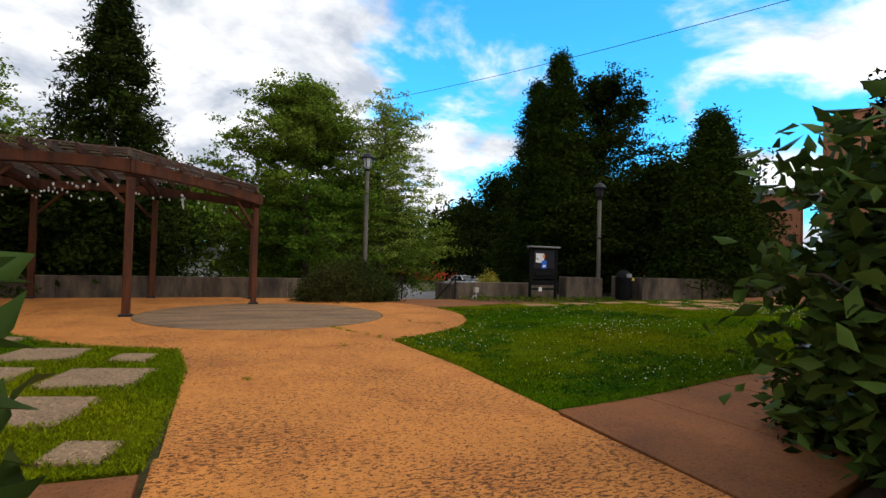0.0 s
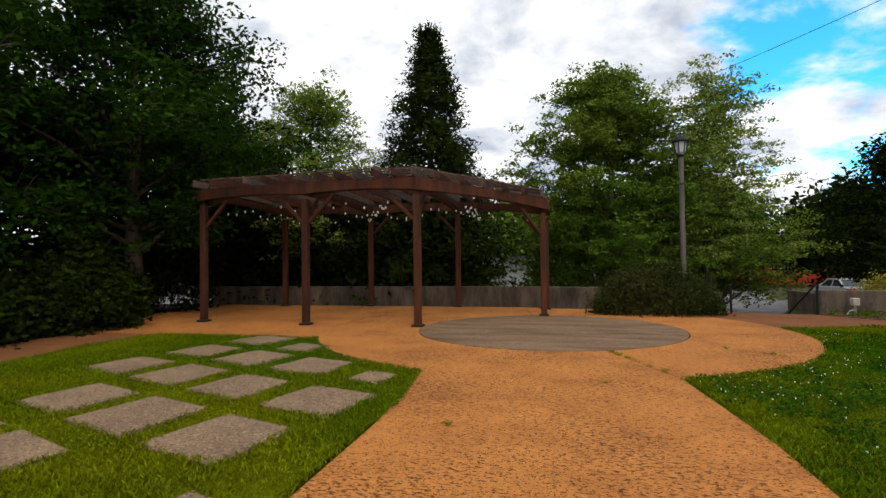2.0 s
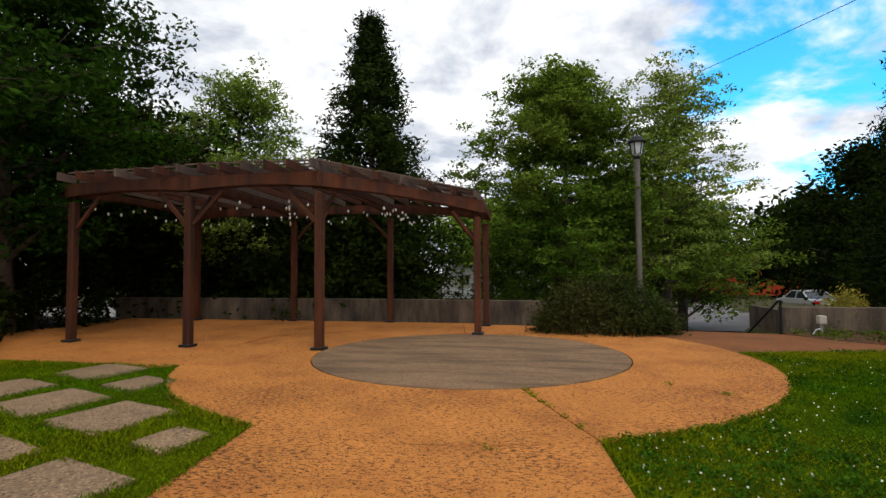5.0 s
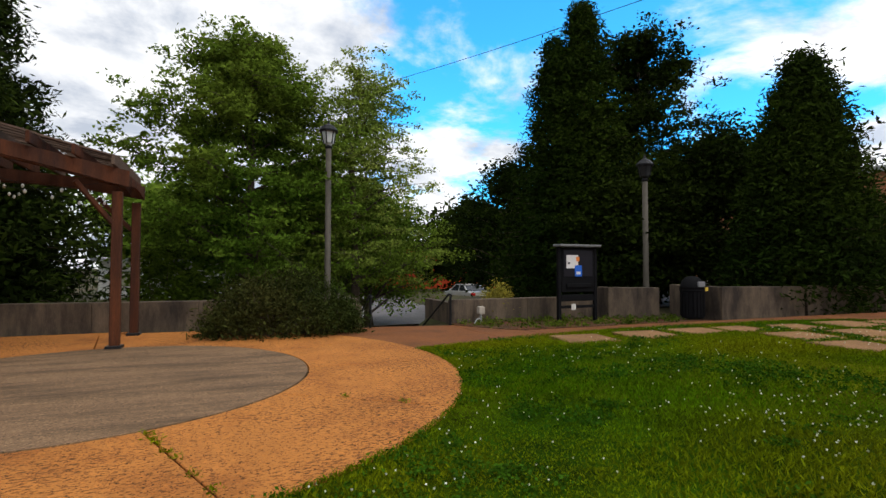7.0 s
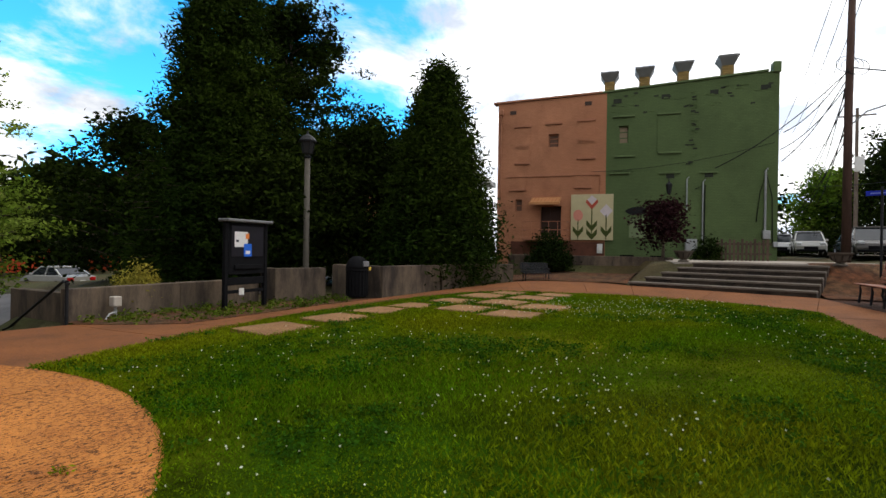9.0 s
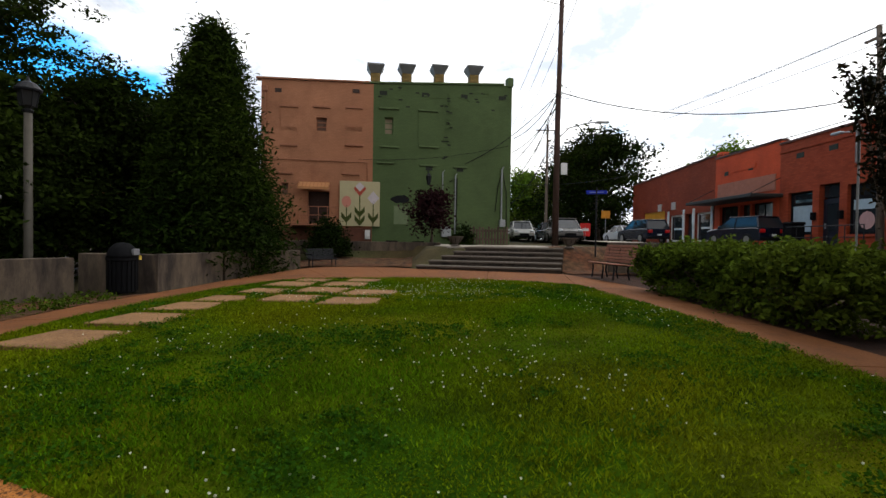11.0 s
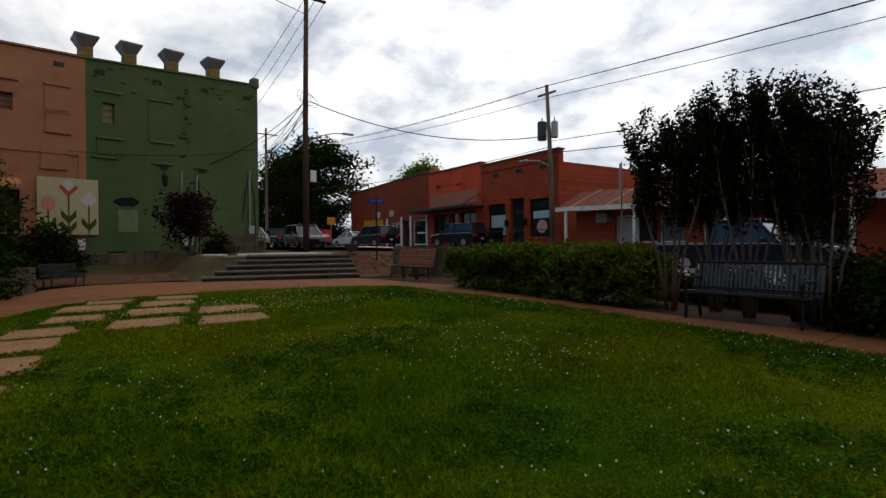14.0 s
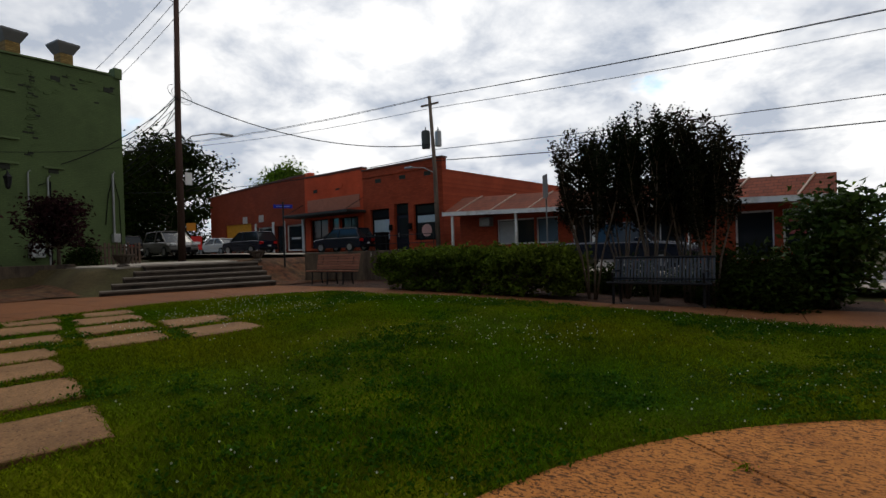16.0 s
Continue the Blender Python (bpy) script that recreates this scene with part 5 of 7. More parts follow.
M_LEAF, M_RED = plain("olive_leaf_paint", (0.05, 0.065, 0.008)), plain("coral_red_paint", (0.44, 0.075, 0.045))
M_PINK, M_PALE = plain("pink_petal_paint", (0.62, 0.24, 0.17)), plain("pale_lilac_paint", (0.58, 0.50, 0.50))
for x, z, s in ((-0.78, 0.1, 1.0), (0.0, 0.68, 1.0), (0.8, 0.32, 1.0)):
    tile([(x - 0.03, -1.15), (x + 0.03, -1.15), (x + 0.03, z - 0.2), (x - 0.03, z - 0.2)], M_LEAF, mural, "stem")
    lows = (-0.95, -0.5) if x == 0 else (-0.8,)
    for zl in lows:
        for sgn in (-1, 1):
            tile([(x + sgn * 0.03, zl - 0.2), (x + sgn * 0.3, zl + 0.08), (x + sgn * 0.3, zl + 0.36), (x + sgn * 0.03, zl + 0.08)], M_LEAF, mural, "leaf")
    if x == 0:
        tile([(x, z - 0.28), (x + 0.36, z + 0.1), (x + 0.3, z + 0.24), (x, z - 0.05), (x - 0.3, z + 0.24), (x - 0.36, z + 0.1)], M_RED, mural, "petal")
        tile([(x, z - 0.02), (x + 0.27, z + 0.24), (x, z + 0.46), (x - 0.27, z + 0.24)], M_PALE, mural, "petal", -0.037)
    elif x < 0:
        tile([(x + 0.28 * math.cos(a * 0.5236), z + 0.3 * math.sin(a * 0.5236)) for a in range(12)], M_PINK, mural, "petal")
    else:
        tile([(x, z - 0.36), (x + 0.36, z), (x, z + 0.36), (x - 0.36, z)], M_PALE, mural, "petal")
sg = thing("small_sign", tan.matrix_world @ pose(6.15, -0.2, 1.62), "small white notice below the mural", "sign")
part("plate", boxes((-0.15, -0.01, -0.24, 0.15, 0.01, 0.24)), WHITE, sg)

green, w_g = facade("building", (25.37, 7.27), (26.33, 0.45), "tall green-painted brick building with roof vents", "building", 7.91, 0.895)
holes = [(0.62, 1.1, 7.02, 7.92), (0.77, 1.46, 0.9, 1.32), (2.25, 2.95, 0.9, 1.3)]
part("wall", front_wall(0, w_g, -0.2, 9.66, holes, z1b=10.1), GREENBRICK, green)
shell(green, w_g, -0.2, 9.6, 14.0, GREENBRICK, ROOFM)
part("coping", boxes((0, -0.07, 9.66, w_g + 0.08, 0.42, 9.74)), GREENP, green).matrix_local = pose(0, 0, 0, 0, -3.2, 0)
part("pilaster_cap", boxes((w_g - 0.3, -0.1, 10.0, w_g + 0.05, 0.35, 10.5), bevel=0.02), GREENP, green)
window(green, 0.62, 1.1, 7.02, 7.92, 0.15, GREENP, (0, 2), glass=plain("tan_boarded_pane", (0.30, 0.23, 0.14)))
for x0, x1 in ((0.77, 1.46), (2.25, 2.95)):
    window(green, x0, x1, 0.9, 1.3, 0.15, BLACK, (1, 0))
for x0, x1, z in ((0.32, 1.4, 8.41), (2.48, 3.6, 8.41), (0.38, 1.45, 6.36), (2.55, 3.66, 6.46), (0.2, 1.2, 5.5), (2.6, 3.62, 5.45), (4.5, 5.3, 5.42)):
    part("sill", boxes((x0, -0.09, z - 0.06, x1, 0.01, z + 0.03), bevel=0.01), GREENP, green)
for x0, x1 in ((2.5, 3.55), (0.4, 1.4)):
    part("blocked_opening", boxes((x0, -0.03, 6.5, x1, 0.01, 8.3) if x0 > 2 else (x0, -0.03, 5.6, x1, 0.01, 6.25)), GREENBRICK, green)
for x0, x1, z in ((0.33, 0.74, 9.2), (2.67, 3.07, 9.25), (4.91, 5.28, 9.3), (7.12, 7.55, 9.35), (2.95, 3.33, 5.28), (4.72, 5.1, 5.28)):
    part("vent", boxes((x0, -0.02, z - 0.11, x1, 0.02, z + 0.11)), plain("black_vent", (0.02, 0.024, 0.014)), green)
for k in range(90):
    rr = random.Random(500 + k)
    x, z = rr.uniform(0.1, 7.6) if k < 45 else rr.gauss(4.05, 0.12), rr.uniform(8.5, 9.55) if k < 45 else rr.uniform(5.6, 9.4)
    part("broken_brick", boxes((x, -0.022, z, x + 0.2, 0.004, z + 0.065)), GREENBRICK if k % 3 else plain("black_vent", (0.02, 0.024, 0.014)), green)
hole = bm_new()
rr = random.Random(4)
ring = [(1.56 + 0.55 * math.cos(a) * rr.uniform(0.85, 1.1), 3.56 + 0.24 * math.sin(a) * rr.uniform(0.75, 1.1)) for a in [k * 0.393 for k in range(16)]]
hole.faces.new([hole.verts.new((x, -0.006, z)) for x, z in ring])
part("bare_patch", hole, plain("black_patch", (0.012, 0.012, 0.012), rough=0.9), green)
part("patched_plaster", boxes((1.2, -0.012, 2.2, 2.0, -0.0005, 3.2)), material("pale_green_patch", (0.16, 0.20, 0.10), var=0.2, scale=2), green)
for x, za, zb, r in ((3.92, 3.6, 5.1, 0.03), (4.65, 0.8, 4.95, 0.035), (7.37, 2.4, 5.4, 0.05)):
    part("pipe", tube(bm_new(), [(x, -0.06, za), (x, -0.06, zb), (x + 0.1, -0.02, zb + 0.1)], r, 8), STEEL, green)
part("cable", tube(bm_new(), [(4.72, -0.05, 0.9), (4.74, -0.05, 4.8), (4.3, -0.05, 4.6)], 0.03, 6), BLACK, green)
part("cable", tube(bm_new(), [(7.0, -0.04, 3.0), (7.15, -0.04, 4.4), (7.4, -0.04, 5.3), (7.65, -0.04, 4.2), (7.7, -0.04, 2.0)], 0.02, 6), BLACK, green)
part("meter_box", boxes((7.25, -0.2, 2.17, 7.58, 0, 2.58), bevel=0.02), STEEL, green)
part("meter_box", boxes((7.7, -0.15, 1.8, 7.9, 0, 2.05), bevel=0.02), STEEL, green)
part("service_box", boxes((3.86, -0.25, 1.55, 4.4, 0, 2.15), bevel=0.02), STEEL, green)
lan = part("wall_lantern", lathe(bm_new(), [(0.02, 4.3), (0.09, 4.36), (0.15, 4.75), (0.17, 4.78), (0.06, 4.92), (0.02, 5.0)], 6), IRON, green)
lan.matrix_local = pose(3.05, -0.45, 0)
part("bracket", tube(bm_new(), [(0, 0.45, 5.1), (0, 0.1, 5.1), (0, 0, 4.98)], 0.02, 6), IRON, lan)
for k, x in enumerate((0.12, 1.87, 3.73, 5.77)):
    ch = thing("roof_vent", green.matrix_world @ pose(x, 0.6, 9.45 + x * 0.055), "square yellow-brick flue with a flared metal cap", "chimney", "roof vents")
    part("flue", boxes((-0.26, -0.26, 0, 0.26, 0.26, 0.95)), brickwork("yellow_brick", (0.42, 0.27, 0.09), (0.8, 0.8, 0.8), (0.8, 0.8, 0.8)), ch)
    capb = bm_new()
    lo = [capb.verts.new((sx * 0.27, sy * 0.27, 0.9)) for sx, sy in ((-1, -1), (1, -1), (1, 1), (-1, 1))]
    hi = [capb.verts.new((sx * 0.47, sy * 0.47, 1.28)) for sx, sy in ((-1, -1), (1, -1), (1, 1), (-1, 1))]
    tp = [capb.verts.new((sx * 0.47, sy * 0.47, 1.36)) for sx, sy in ((-1, -1), (1, -1), (1, 1), (-1, 1))]
    for a, b in ((lo, hi), (hi, tp)):
        for i in range(4):
            capb.faces.new((a[i], a[(i + 1) % 4], b[(i + 1) % 4], b[i]))
    capb.faces.new(tp)
    capb.faces.new(lo[::-1])
    part("cap", capb, plain("grey_metal_cap", (0.17, 0.17, 0.165), rough=0.5), ch)

fence = thing("picket_fence", pose(23.30, 2.76, 1.05, 0, 0, -82), "short weathered grey picket fence", "fence")
for k in range(13):
    part("picket", boxes((k * 0.14, -0.012, 0.0, k * 0.14 + 0.085, 0.012, 0.78 + 0.06 * math.sin(k * 2.3)), bevel=0.006), GREYW, fence)
for z in (0.22, 0.6):
    part("rail", boxes((-0.03, 0.012, z, 1.85, 0.04, z + 0.07)), GREYW, fence)

# brick shops across the street, each with its own front
PT = {"c": (18.75, -12.4), "b": (25.3, -12.8), "a": (31.46, -13.17), "l": (45.6, -14.0)}
red, w_r = facade("shop_building", PT["b"], PT["c"], "red brick shop with a dark door and windows", "shop", 5.535)
zs = 1.05
holes = [(0.55, 1.95, 1.75, 3.75), (2.3, 3.3, zs, 3.95), (3.65, 5.05, 1.75, 3.8)]
part("wall", front_wall(0, w_r, 0.3, 6.2, holes), REDBRICK, red)
shell(red, w_r, 0.3, 6.2, 16.0, REDBRICK, ROOFM, h_back=5.9)
part("coping", boxes((-0.05, -0.06, 6.2, w_r + 0.05, 0.4, 6.3), bevel=0.01), plain("dark_coping", (0.12, 0.05, 0.035)), red)
part("brick_band", boxes((0, -0.05, 5.75, w_r, -0.002, 5.85)), REDBRICK, red)
BLIND = plain("pale_blue_blind", (0.42, 0.52, 0.58))
for x0, x1, z0, z1 in ((0.55, 1.95, 1.75, 3.75), (3.65, 5.05, 1.75, 3.8)):
    window(red, x0, x1, z0, z1, 0.15, BLACK, (0, 0), fw=0.09)
    part("transom", boxes((x0 + 0.09, 0.14, z1 - 0.62, x1 - 0.09, 0.2, z1 - 0.5)), BLACK, red)
    part("window_sill", boxes((x0 - 0.08, -0.08, z0 - 0.1, x1 + 0.08, 0.12, z0)), REDBRICK, red)
part("blind", boxes((0.68, 0.165, 1.9, 1.82, 0.172, 3.1)), BLIND, red, "pale blue window blind")
part("blind", boxes((3.78, 0.165, 2.75, 4.92, 0.172, 3.15)), BLIND, red, "pale blue window blind")
logo = bm_new()
logo.faces.new([logo.verts.new((4.35 + 0.33 * math.cos(k * 0.5236), 0.163, 2.3 + 0.36 * math.sin(k * 0.5236))) for k in range(12)])
part("window_emblem", logo, plain("pink_white_emblem", (0.55, 0.32, 0.30)), red, "round pale emblem on the window")
dr = part("door", boxes((2.32, 0.2, zs, 3.28, 0.27, 3.3)), plain("navy_black_door", (0.012, 0.015, 0.025), rough=0.4), red)
part("door_glass", boxes((2.5, 0.19, 1.9, 3.1, 0.2, 3.1)), GLASS, dr)
part("door_handle", boxes((2.42, 0.16, 2.0, 2.46, 0.2, 2.25)), STEEL, dr)
part("transom_pane", boxes((2.32, 0.22, 3.35, 3.28, 0.25, 3.93)), GLASS, red)
for x in (1.0, 2.75, 4.4):
    part("vent", boxes((x, -0.02, 5.35, x + 0.42, 0.01, 5.58)), plain("black_vent", (0.02, 0.024, 0.014)), red)
for x in (2.1, 3.45):
    part("wall_lamp", boxes((x - 0.09, -0.16, 2.4, x + 0.09, 0, 2.75), bevel=0.02), BLACK, red)
rail = thing("ramp_railing", red.matrix_world @ pose(0, -1.5, 1.1), "dark iron railing before the shop doors", "railing")
for k in range(9):
    part("post", tube(bm_new(), [(k * 0.75, 0, 0), (k * 0.75, 0, 0.95)], 0.02, 5), IRON, rail)
part("rail", tube(bm_new(), [(0, 0, 0.95), (6.0, 0, 0.95)], 0.022, 6), IRON, rail)
part("rail", tube(bm_new(), [(0, 0, 0.5), (6.0, 0, 0.5)], 0.018, 6), IRON, rail)

org, w_o = facade("shop_building", PT["a"], PT["b"], "orange-red painted brick shop with a dark canopy", "shop", 5.338, 1.02)
holes = [(0.5, 2.2, 1.5, 3.4), (2.35, 3.2, zs, 3.4), (3.35, 4.9, 1.5, 3.4)]
part("wall", front_wall(0, w_o, 0.3, 6.3, holes), ORANGEBRICK, org)
shell(org, w_o, 0.3, 6.3, 16.0, ORANGEBRICK, ROOFM, h_back=6.0)
part("coping", boxes((-0.02, -0.06, 6.3, w_o + 0.02, 0.4, 6.4)), plain("dark_coping", (0.12, 0.05, 0.035)), org)
part("sign_band", boxes((0.3, -0.05, 3.95, w_o - 0.25, 0, 4.75)), plain("salmon_stucco", (0.42, 0.15, 0.09), var=0.15), org)
part("canopy", boxes((-0.4, -1.6, 3.55, w_o + 0.25, 0, 3.72), bevel=0.02), plain("dark_canopy", (0.035, 0.035, 0.033)), org)
for x in (-0.2, w_o):
    part("canopy_stay", tube(bm_new(), [(x, -1.5, 3.72), (x, 0, 4.5)], 0.02, 5), IRON, org)
for x0, x1, z0, z1 in ((0.5, 2.2, 1.5, 3.4), (3.35, 4.9, 1.5, 3.4)):
    window(org, x0, x1, z0, z1, 0.15, BLACK, (1, 0), fw=0.08)
part("door", boxes((2.4, 0.2, zs, 3.15, 0.26, 3.38)), GLASS, org)
for x in (0.9, 3.0):
    part("vent", boxes((x, -0.02, 5.2, x + 0.35, 0.01, 5.42)), plain("black_vent", (0.02, 0.024, 0.014)), org)
part("raised_words_band", boxes((1.6, -0.03, 5.3, 3.6, 0, 5.55)), ORANGEBRICK, org)
part("parapet_stack", boxes((0.0, 0.05, 6.3, 0.5, 0.5, 6.7), bevel=0.03), ORANGEBRICK, org)

drk, w_d = facade("shop_building", PT["l"], PT["a"], "dark red brick shop with an ochre board", "shop", 11.635, 1.06)
holes = [(2.2, 5.6, 1.5, 3.5), (6.3, 8.1, 1.3, 3.1), (8.4, 9.3, zs, 3.1), (9.6, 11.3, 1.3, 3.1)]
part("wall", front_wall(0, w_d, 0.3, 5.9, holes, z1b=6.3), DARKBRICK, drk)
shell(drk, w_d, 0.3, 5.8, 16.0, DARKBRICK, ROOFM)
part("coping", boxes((-0.05, -0.06, 5.9, w_d, 0.4, 6.0)), plain("dark_coping", (0.12, 0.05, 0.035)), drk).matrix_local = pose(0, 0, 0, 0, -1.97, 0)
part("ochre_board", boxes((2.2, 0.1, 1.5, 5.6, 0.16, 3.5)), plain("ochre_paint", (0.62, 0.27, 0.02), var=0.15), drk)
for x0, x1 in ((6.3, 8.1), (9.6, 11.3)):
    window(drk, x0, x1, 1.3, 3.1, 0.15, WHITE, (0, 0), fw=0.1)
    part("bar_of_writing", boxes((x0 + 0.4, 0.165, 2.1, x1 - 0.4, 0.172, 2.22)), WHITE, drk)
part("door", boxes((8.45, 0.2, zs, 9.25, 0.26, 3.08)), GLASS, drk)
for x in (6.2, 8.25, 9.45, 11.4):
    part("pillar", boxes((x - 0.1, -0.06, 0.9, x + 0.1, 0, 3.4)), WHITE, drk)
for x in (4.6, 6.6):
    part("small_sign", boxes((x, -0.05, 3.5, x + 0.55, 0, 4.0)), plain("pale_sign", (0.5, 0.42, 0.38)), drk)

# low shop row with an overhanging roof
low, w_l = facade("low_building", (17.75, -12.5), (2.0, -12.1), "low brick shop row under a shingled roof", "shop", 17.878)
holes = [(2.6, 5.0, 1.35, 2.6), (5.1, 6.4, 1.35, 2.6), (7.2, 9.0, 0.75, 2.55), (10.4, 12.6, 0.9, 2.4), (14.6, 16.0, 0.5, 2.3), (16.3, 17.6, 0.9, 2.3)]
part("wall", front_wall(0, w_l, -0.2, 3.0, holes, z1b=2.66), REDBRICK, low)
shell(low, w_l, -0.2, 2.9, 9.0, REDBRICK, ROOFM)
for x0, x1, z0, z1 in holes:
    window(low, x0, x1, z0, z1, 0.12, WHITE, (1 if x1 - x0 > 1.7 else 0, 0), fw=0.07)
part("blind", boxes((2.7, 0.14, 1.4, 3.9, 0.146, 2.5)), plain("grey_white_blind", (0.45, 0.47, 0.46)), low, "pale window blind")
part("blind", boxes((5.2, 0.14, 1.4, 6.3, 0.146, 2.5)), plain("slate_blue_blind", (0.10, 0.16, 0.20)), low, "slate blue window blind")
part("bar_of_writing", boxes((16.5, 0.13, 1.75, 17.4, 0.136, 1.95)), plain("pink_lettering", (0.5, 0.12, 0.12)), low)
part("bar_of_writing", boxes((16.5, 0.13, 1.4, 17.2, 0.136, 1.55)), plain("pink_lettering", (0.5, 0.12, 0.12)), low)
rf = bm_new()
prof = [(-1.3, 2.92), (-1.3, 3.06), (0.5, 3.95), (0.8, 3.95), (0.8, 2.92)]
ra = [rf.verts.new((-0.1, y, z)) for y, z in prof]
rb = [rf.verts.new((w_l + 0.2, y, z - 0.45)) for y, z in prof]
for i in range(5):
    rf.faces.new((ra[i], ra[(i + 1) % 5], rb[(i + 1) % 5], rb[i]))
rf.faces.new(ra[::-1])
rf.faces.new(rb)
roof = part("roof", rf, SHINGLE, low)
fa = bm_new()
beam(fa, (-0.15, -1.34, 3.0), (w_l + 0.25, -1.34, 2.55), 0.06, 0.2, 0)
part("fascia", fa, WHITE, low, "white roof edge board")
for k in range(8):
    x = 0.8 + k * 2.3
    part("roof_batten", beam(bm_new(), (x, -1.28, 3.08 - x * 0.025), (x + 0.5, 0.5, 3.97 - x * 0.025), 0.07, 0.05, 0), plain("pale_batten", (0.5, 0.36, 0.28)), roof)
for k in range(5):
    x = 0.5 + k * 4.2
    part("column", boxes((x - 0.06, -1.3, 0.2, x + 0.06, -1.2, 2.95 - x * 0.025)), WHITE, low)
part("air_conditioner", boxes((1.7, -0.4, 2.3, 2.4, 0, 2.75), bevel=0.02), STEEL, low)

whs, w_w = facade("warehouse", (-6, -38), (-22, -34), "long white warehouse far beyond the street", "warehouse")
part("wall", front_wall(0, w_w, -0.6, 3.6, [(3, 5, -0.4, 2.4)]), WHITE, whs)
part("roof", boxes((-0.3, -0.3, 3.6, w_w + 0.3, 10, 3.85)), STEEL, whs)
part("sign_board", boxes((1.5, -0.2, 3.9, 4.5, -0.1, 4.5)), WHITE, whs)
part("bar_of_writing", boxes((1.8, -0.21, 4.1, 4.2, -0.2, 4.3)), plain("dark_ink", (0.05, 0.05, 0.06)), whs)
orb, w_ob = facade("far_building", (14, 52), (30, 50), "orange brick building far beyond the car park", "building")
part("wall", front_wall(0, w_ob, -1.2, 3.3, [(x, x + 1.6, 0.4, 2.0) for x in (1, 4, 7, 10, 13)]), ORANGEBRICK, orb)
part("roof", boxes((-0.2, -0.2, 3.3, w_ob + 0.2, 8, 3.5)), ROOFM, orb)
for x in (1, 4, 7, 10, 13):
    window(orb, x, x + 1.6, 0.4, 2.0, 0.15, WHITE, (0, 1))
whs2, w_w2 = facade("low_white_building", (-8, 44), (6, 43), "low white building beyond the car park", "building")
part("wall", front_wall(0, w_w2, -1.2, 1.6, [(x, x + 1.4, -0.2, 0.9) for x in (1, 5, 9)]), WHITE, whs2)
part("roof", boxes((-0.4, -0.4, 1.6, w_w2 + 0.4, 7, 1.85)), STEEL, whs2)
tbk, w_tb = facade("tan_building", (24.5, 25), (26.5, 14.5), "low tan brick building behind the evergreens", "building")
part("wall", front_wall(0, w_tb, -0.5, 5.4, [(2, 3.4, 1.5, 3.2), (5, 6.4, 1.5, 3.2)]), TANBRICK, tbk)
part("roof", boxes((-0.2, -0.2, 5.4, w_tb + 0.2, 6, 5.65)), STEEL, tbk)
for x in (2, 5):
    window(tbk, x, x + 1.4, 1.5, 3.2, 0.15, TANP, (0, 1))
part("roof_unit", boxes((3, 1, 5.65, 4.2, 2.2, 6.6), bevel=0.03), STEEL, tbk)


# ---- poles and wires ----
POLEW = material("dark_brown_pole_wood", (0.075, 0.042, 0.032), rough=0.9, var=0.3, scale=3, fine=25, stretch=(2, 2, 0.3), bump=0.3)
POLEG = material("grey_brown_pole_wood", (0.17, 0.13, 0.10), rough=0.9, var=0.3, scale=3, fine=25, stretch=(2, 2, 0.3), bump=0.3)
pole = thing("utility_pole", pose(26.0, -1.8, 0.95) @ Matrix.Scale(0.885, 4), "tall dark wooden utility pole with a street light arm", "utility pole", "utility poles")
part("pole", tube(bm_new(), [(0.03, 0, 0), (0, 0, 7), (-0.05, -0.12, 15.5)], [0.19, 0.16, 0.12], 10), POLEW, pole, smooth=True)
part("cross_arm", boxes((-0.06, -1.3, 14.55, 0.06, 1.3, 14.68)), POLEW, pole)
arm = part("lamp_arm", tube(bm_new(), [(0, -0.1, 6.2), (-0.2, -0.6, 6.7), (-0.4, -1.5, 6.95), (-0.5, -2.1, 7.0)], 0.035, 6), STEEL, pole)
part("lamp_head", boxes((-0.62, -2.75, 6.94, -0.4, -2.05, 7.06), bevel=0.03), STEEL, arm)
part("sign_plate", boxes((-0.2, -0.55, 4.1, -0.16, -0.2, 4.75)), WHITE, pole)
for k in range(3):
    part("cable_coil", tube(bm_new(), [(0.3 * math.cos(a) - 0.1, 0.4 * math.sin(a) - 0.3 + 0.2 * k, 8.7 + 0.45 * math.cos(a * 1.0) + k * 0.1) for a in [j * 0.6 for j in range(11)]], 0.014, 4), BLACK, pole)
tp = thing("utility_pole", pose(18.85, -12.0, 1.05) @ Matrix.Scale(0.9, 4), "wooden utility pole with two grey transformers", "utility pole", "utility poles")
part("pole", tube(bm_new(), [(0, 0, 0), (0.1, 0, 5), (0.35, 0, 9.4)], [0.15, 0.13, 0.1], 10), POLEG, tp, smooth=True)
part("cross_arm", boxes((-0.3, -0.05, 8.85, 1.0, 0.05, 8.95)), POLEG, tp)
for x, r, h in ((-0.22, 0.2, 0.85), (0.72, 0.27, 1.0)):
    tr = part("transformer", lathe(bm_new(), [(r * 0.9, 0), (r, 0.05), (r, h), (r * 0.8, h + 0.08), (0.05, h + 0.12)], 14), STEEL if x < 0 else plain("dark_grey_tank", (0.07, 0.08, 0.08)), tp)
    tr.matrix_local = pose(x, 0, 6.3)
    part("bushing", lathe(bm_new(), [(0.03, h + 0.1), (0.045, h + 0.2), (0.02, h + 0.32)], 8), STEEL, tr)
arm = part("lamp_arm", tube(bm_new(), [(0.1, 0, 4.75), (0.7, 0.3, 5.1), (1.5, 0.5, 5.2)], 0.03, 6), STEEL, tp)
part("lamp_head", boxes((1.45, 0.4, 5.14, 2.0, 0.62, 5.26), bevel=0.03), STEEL, arm)
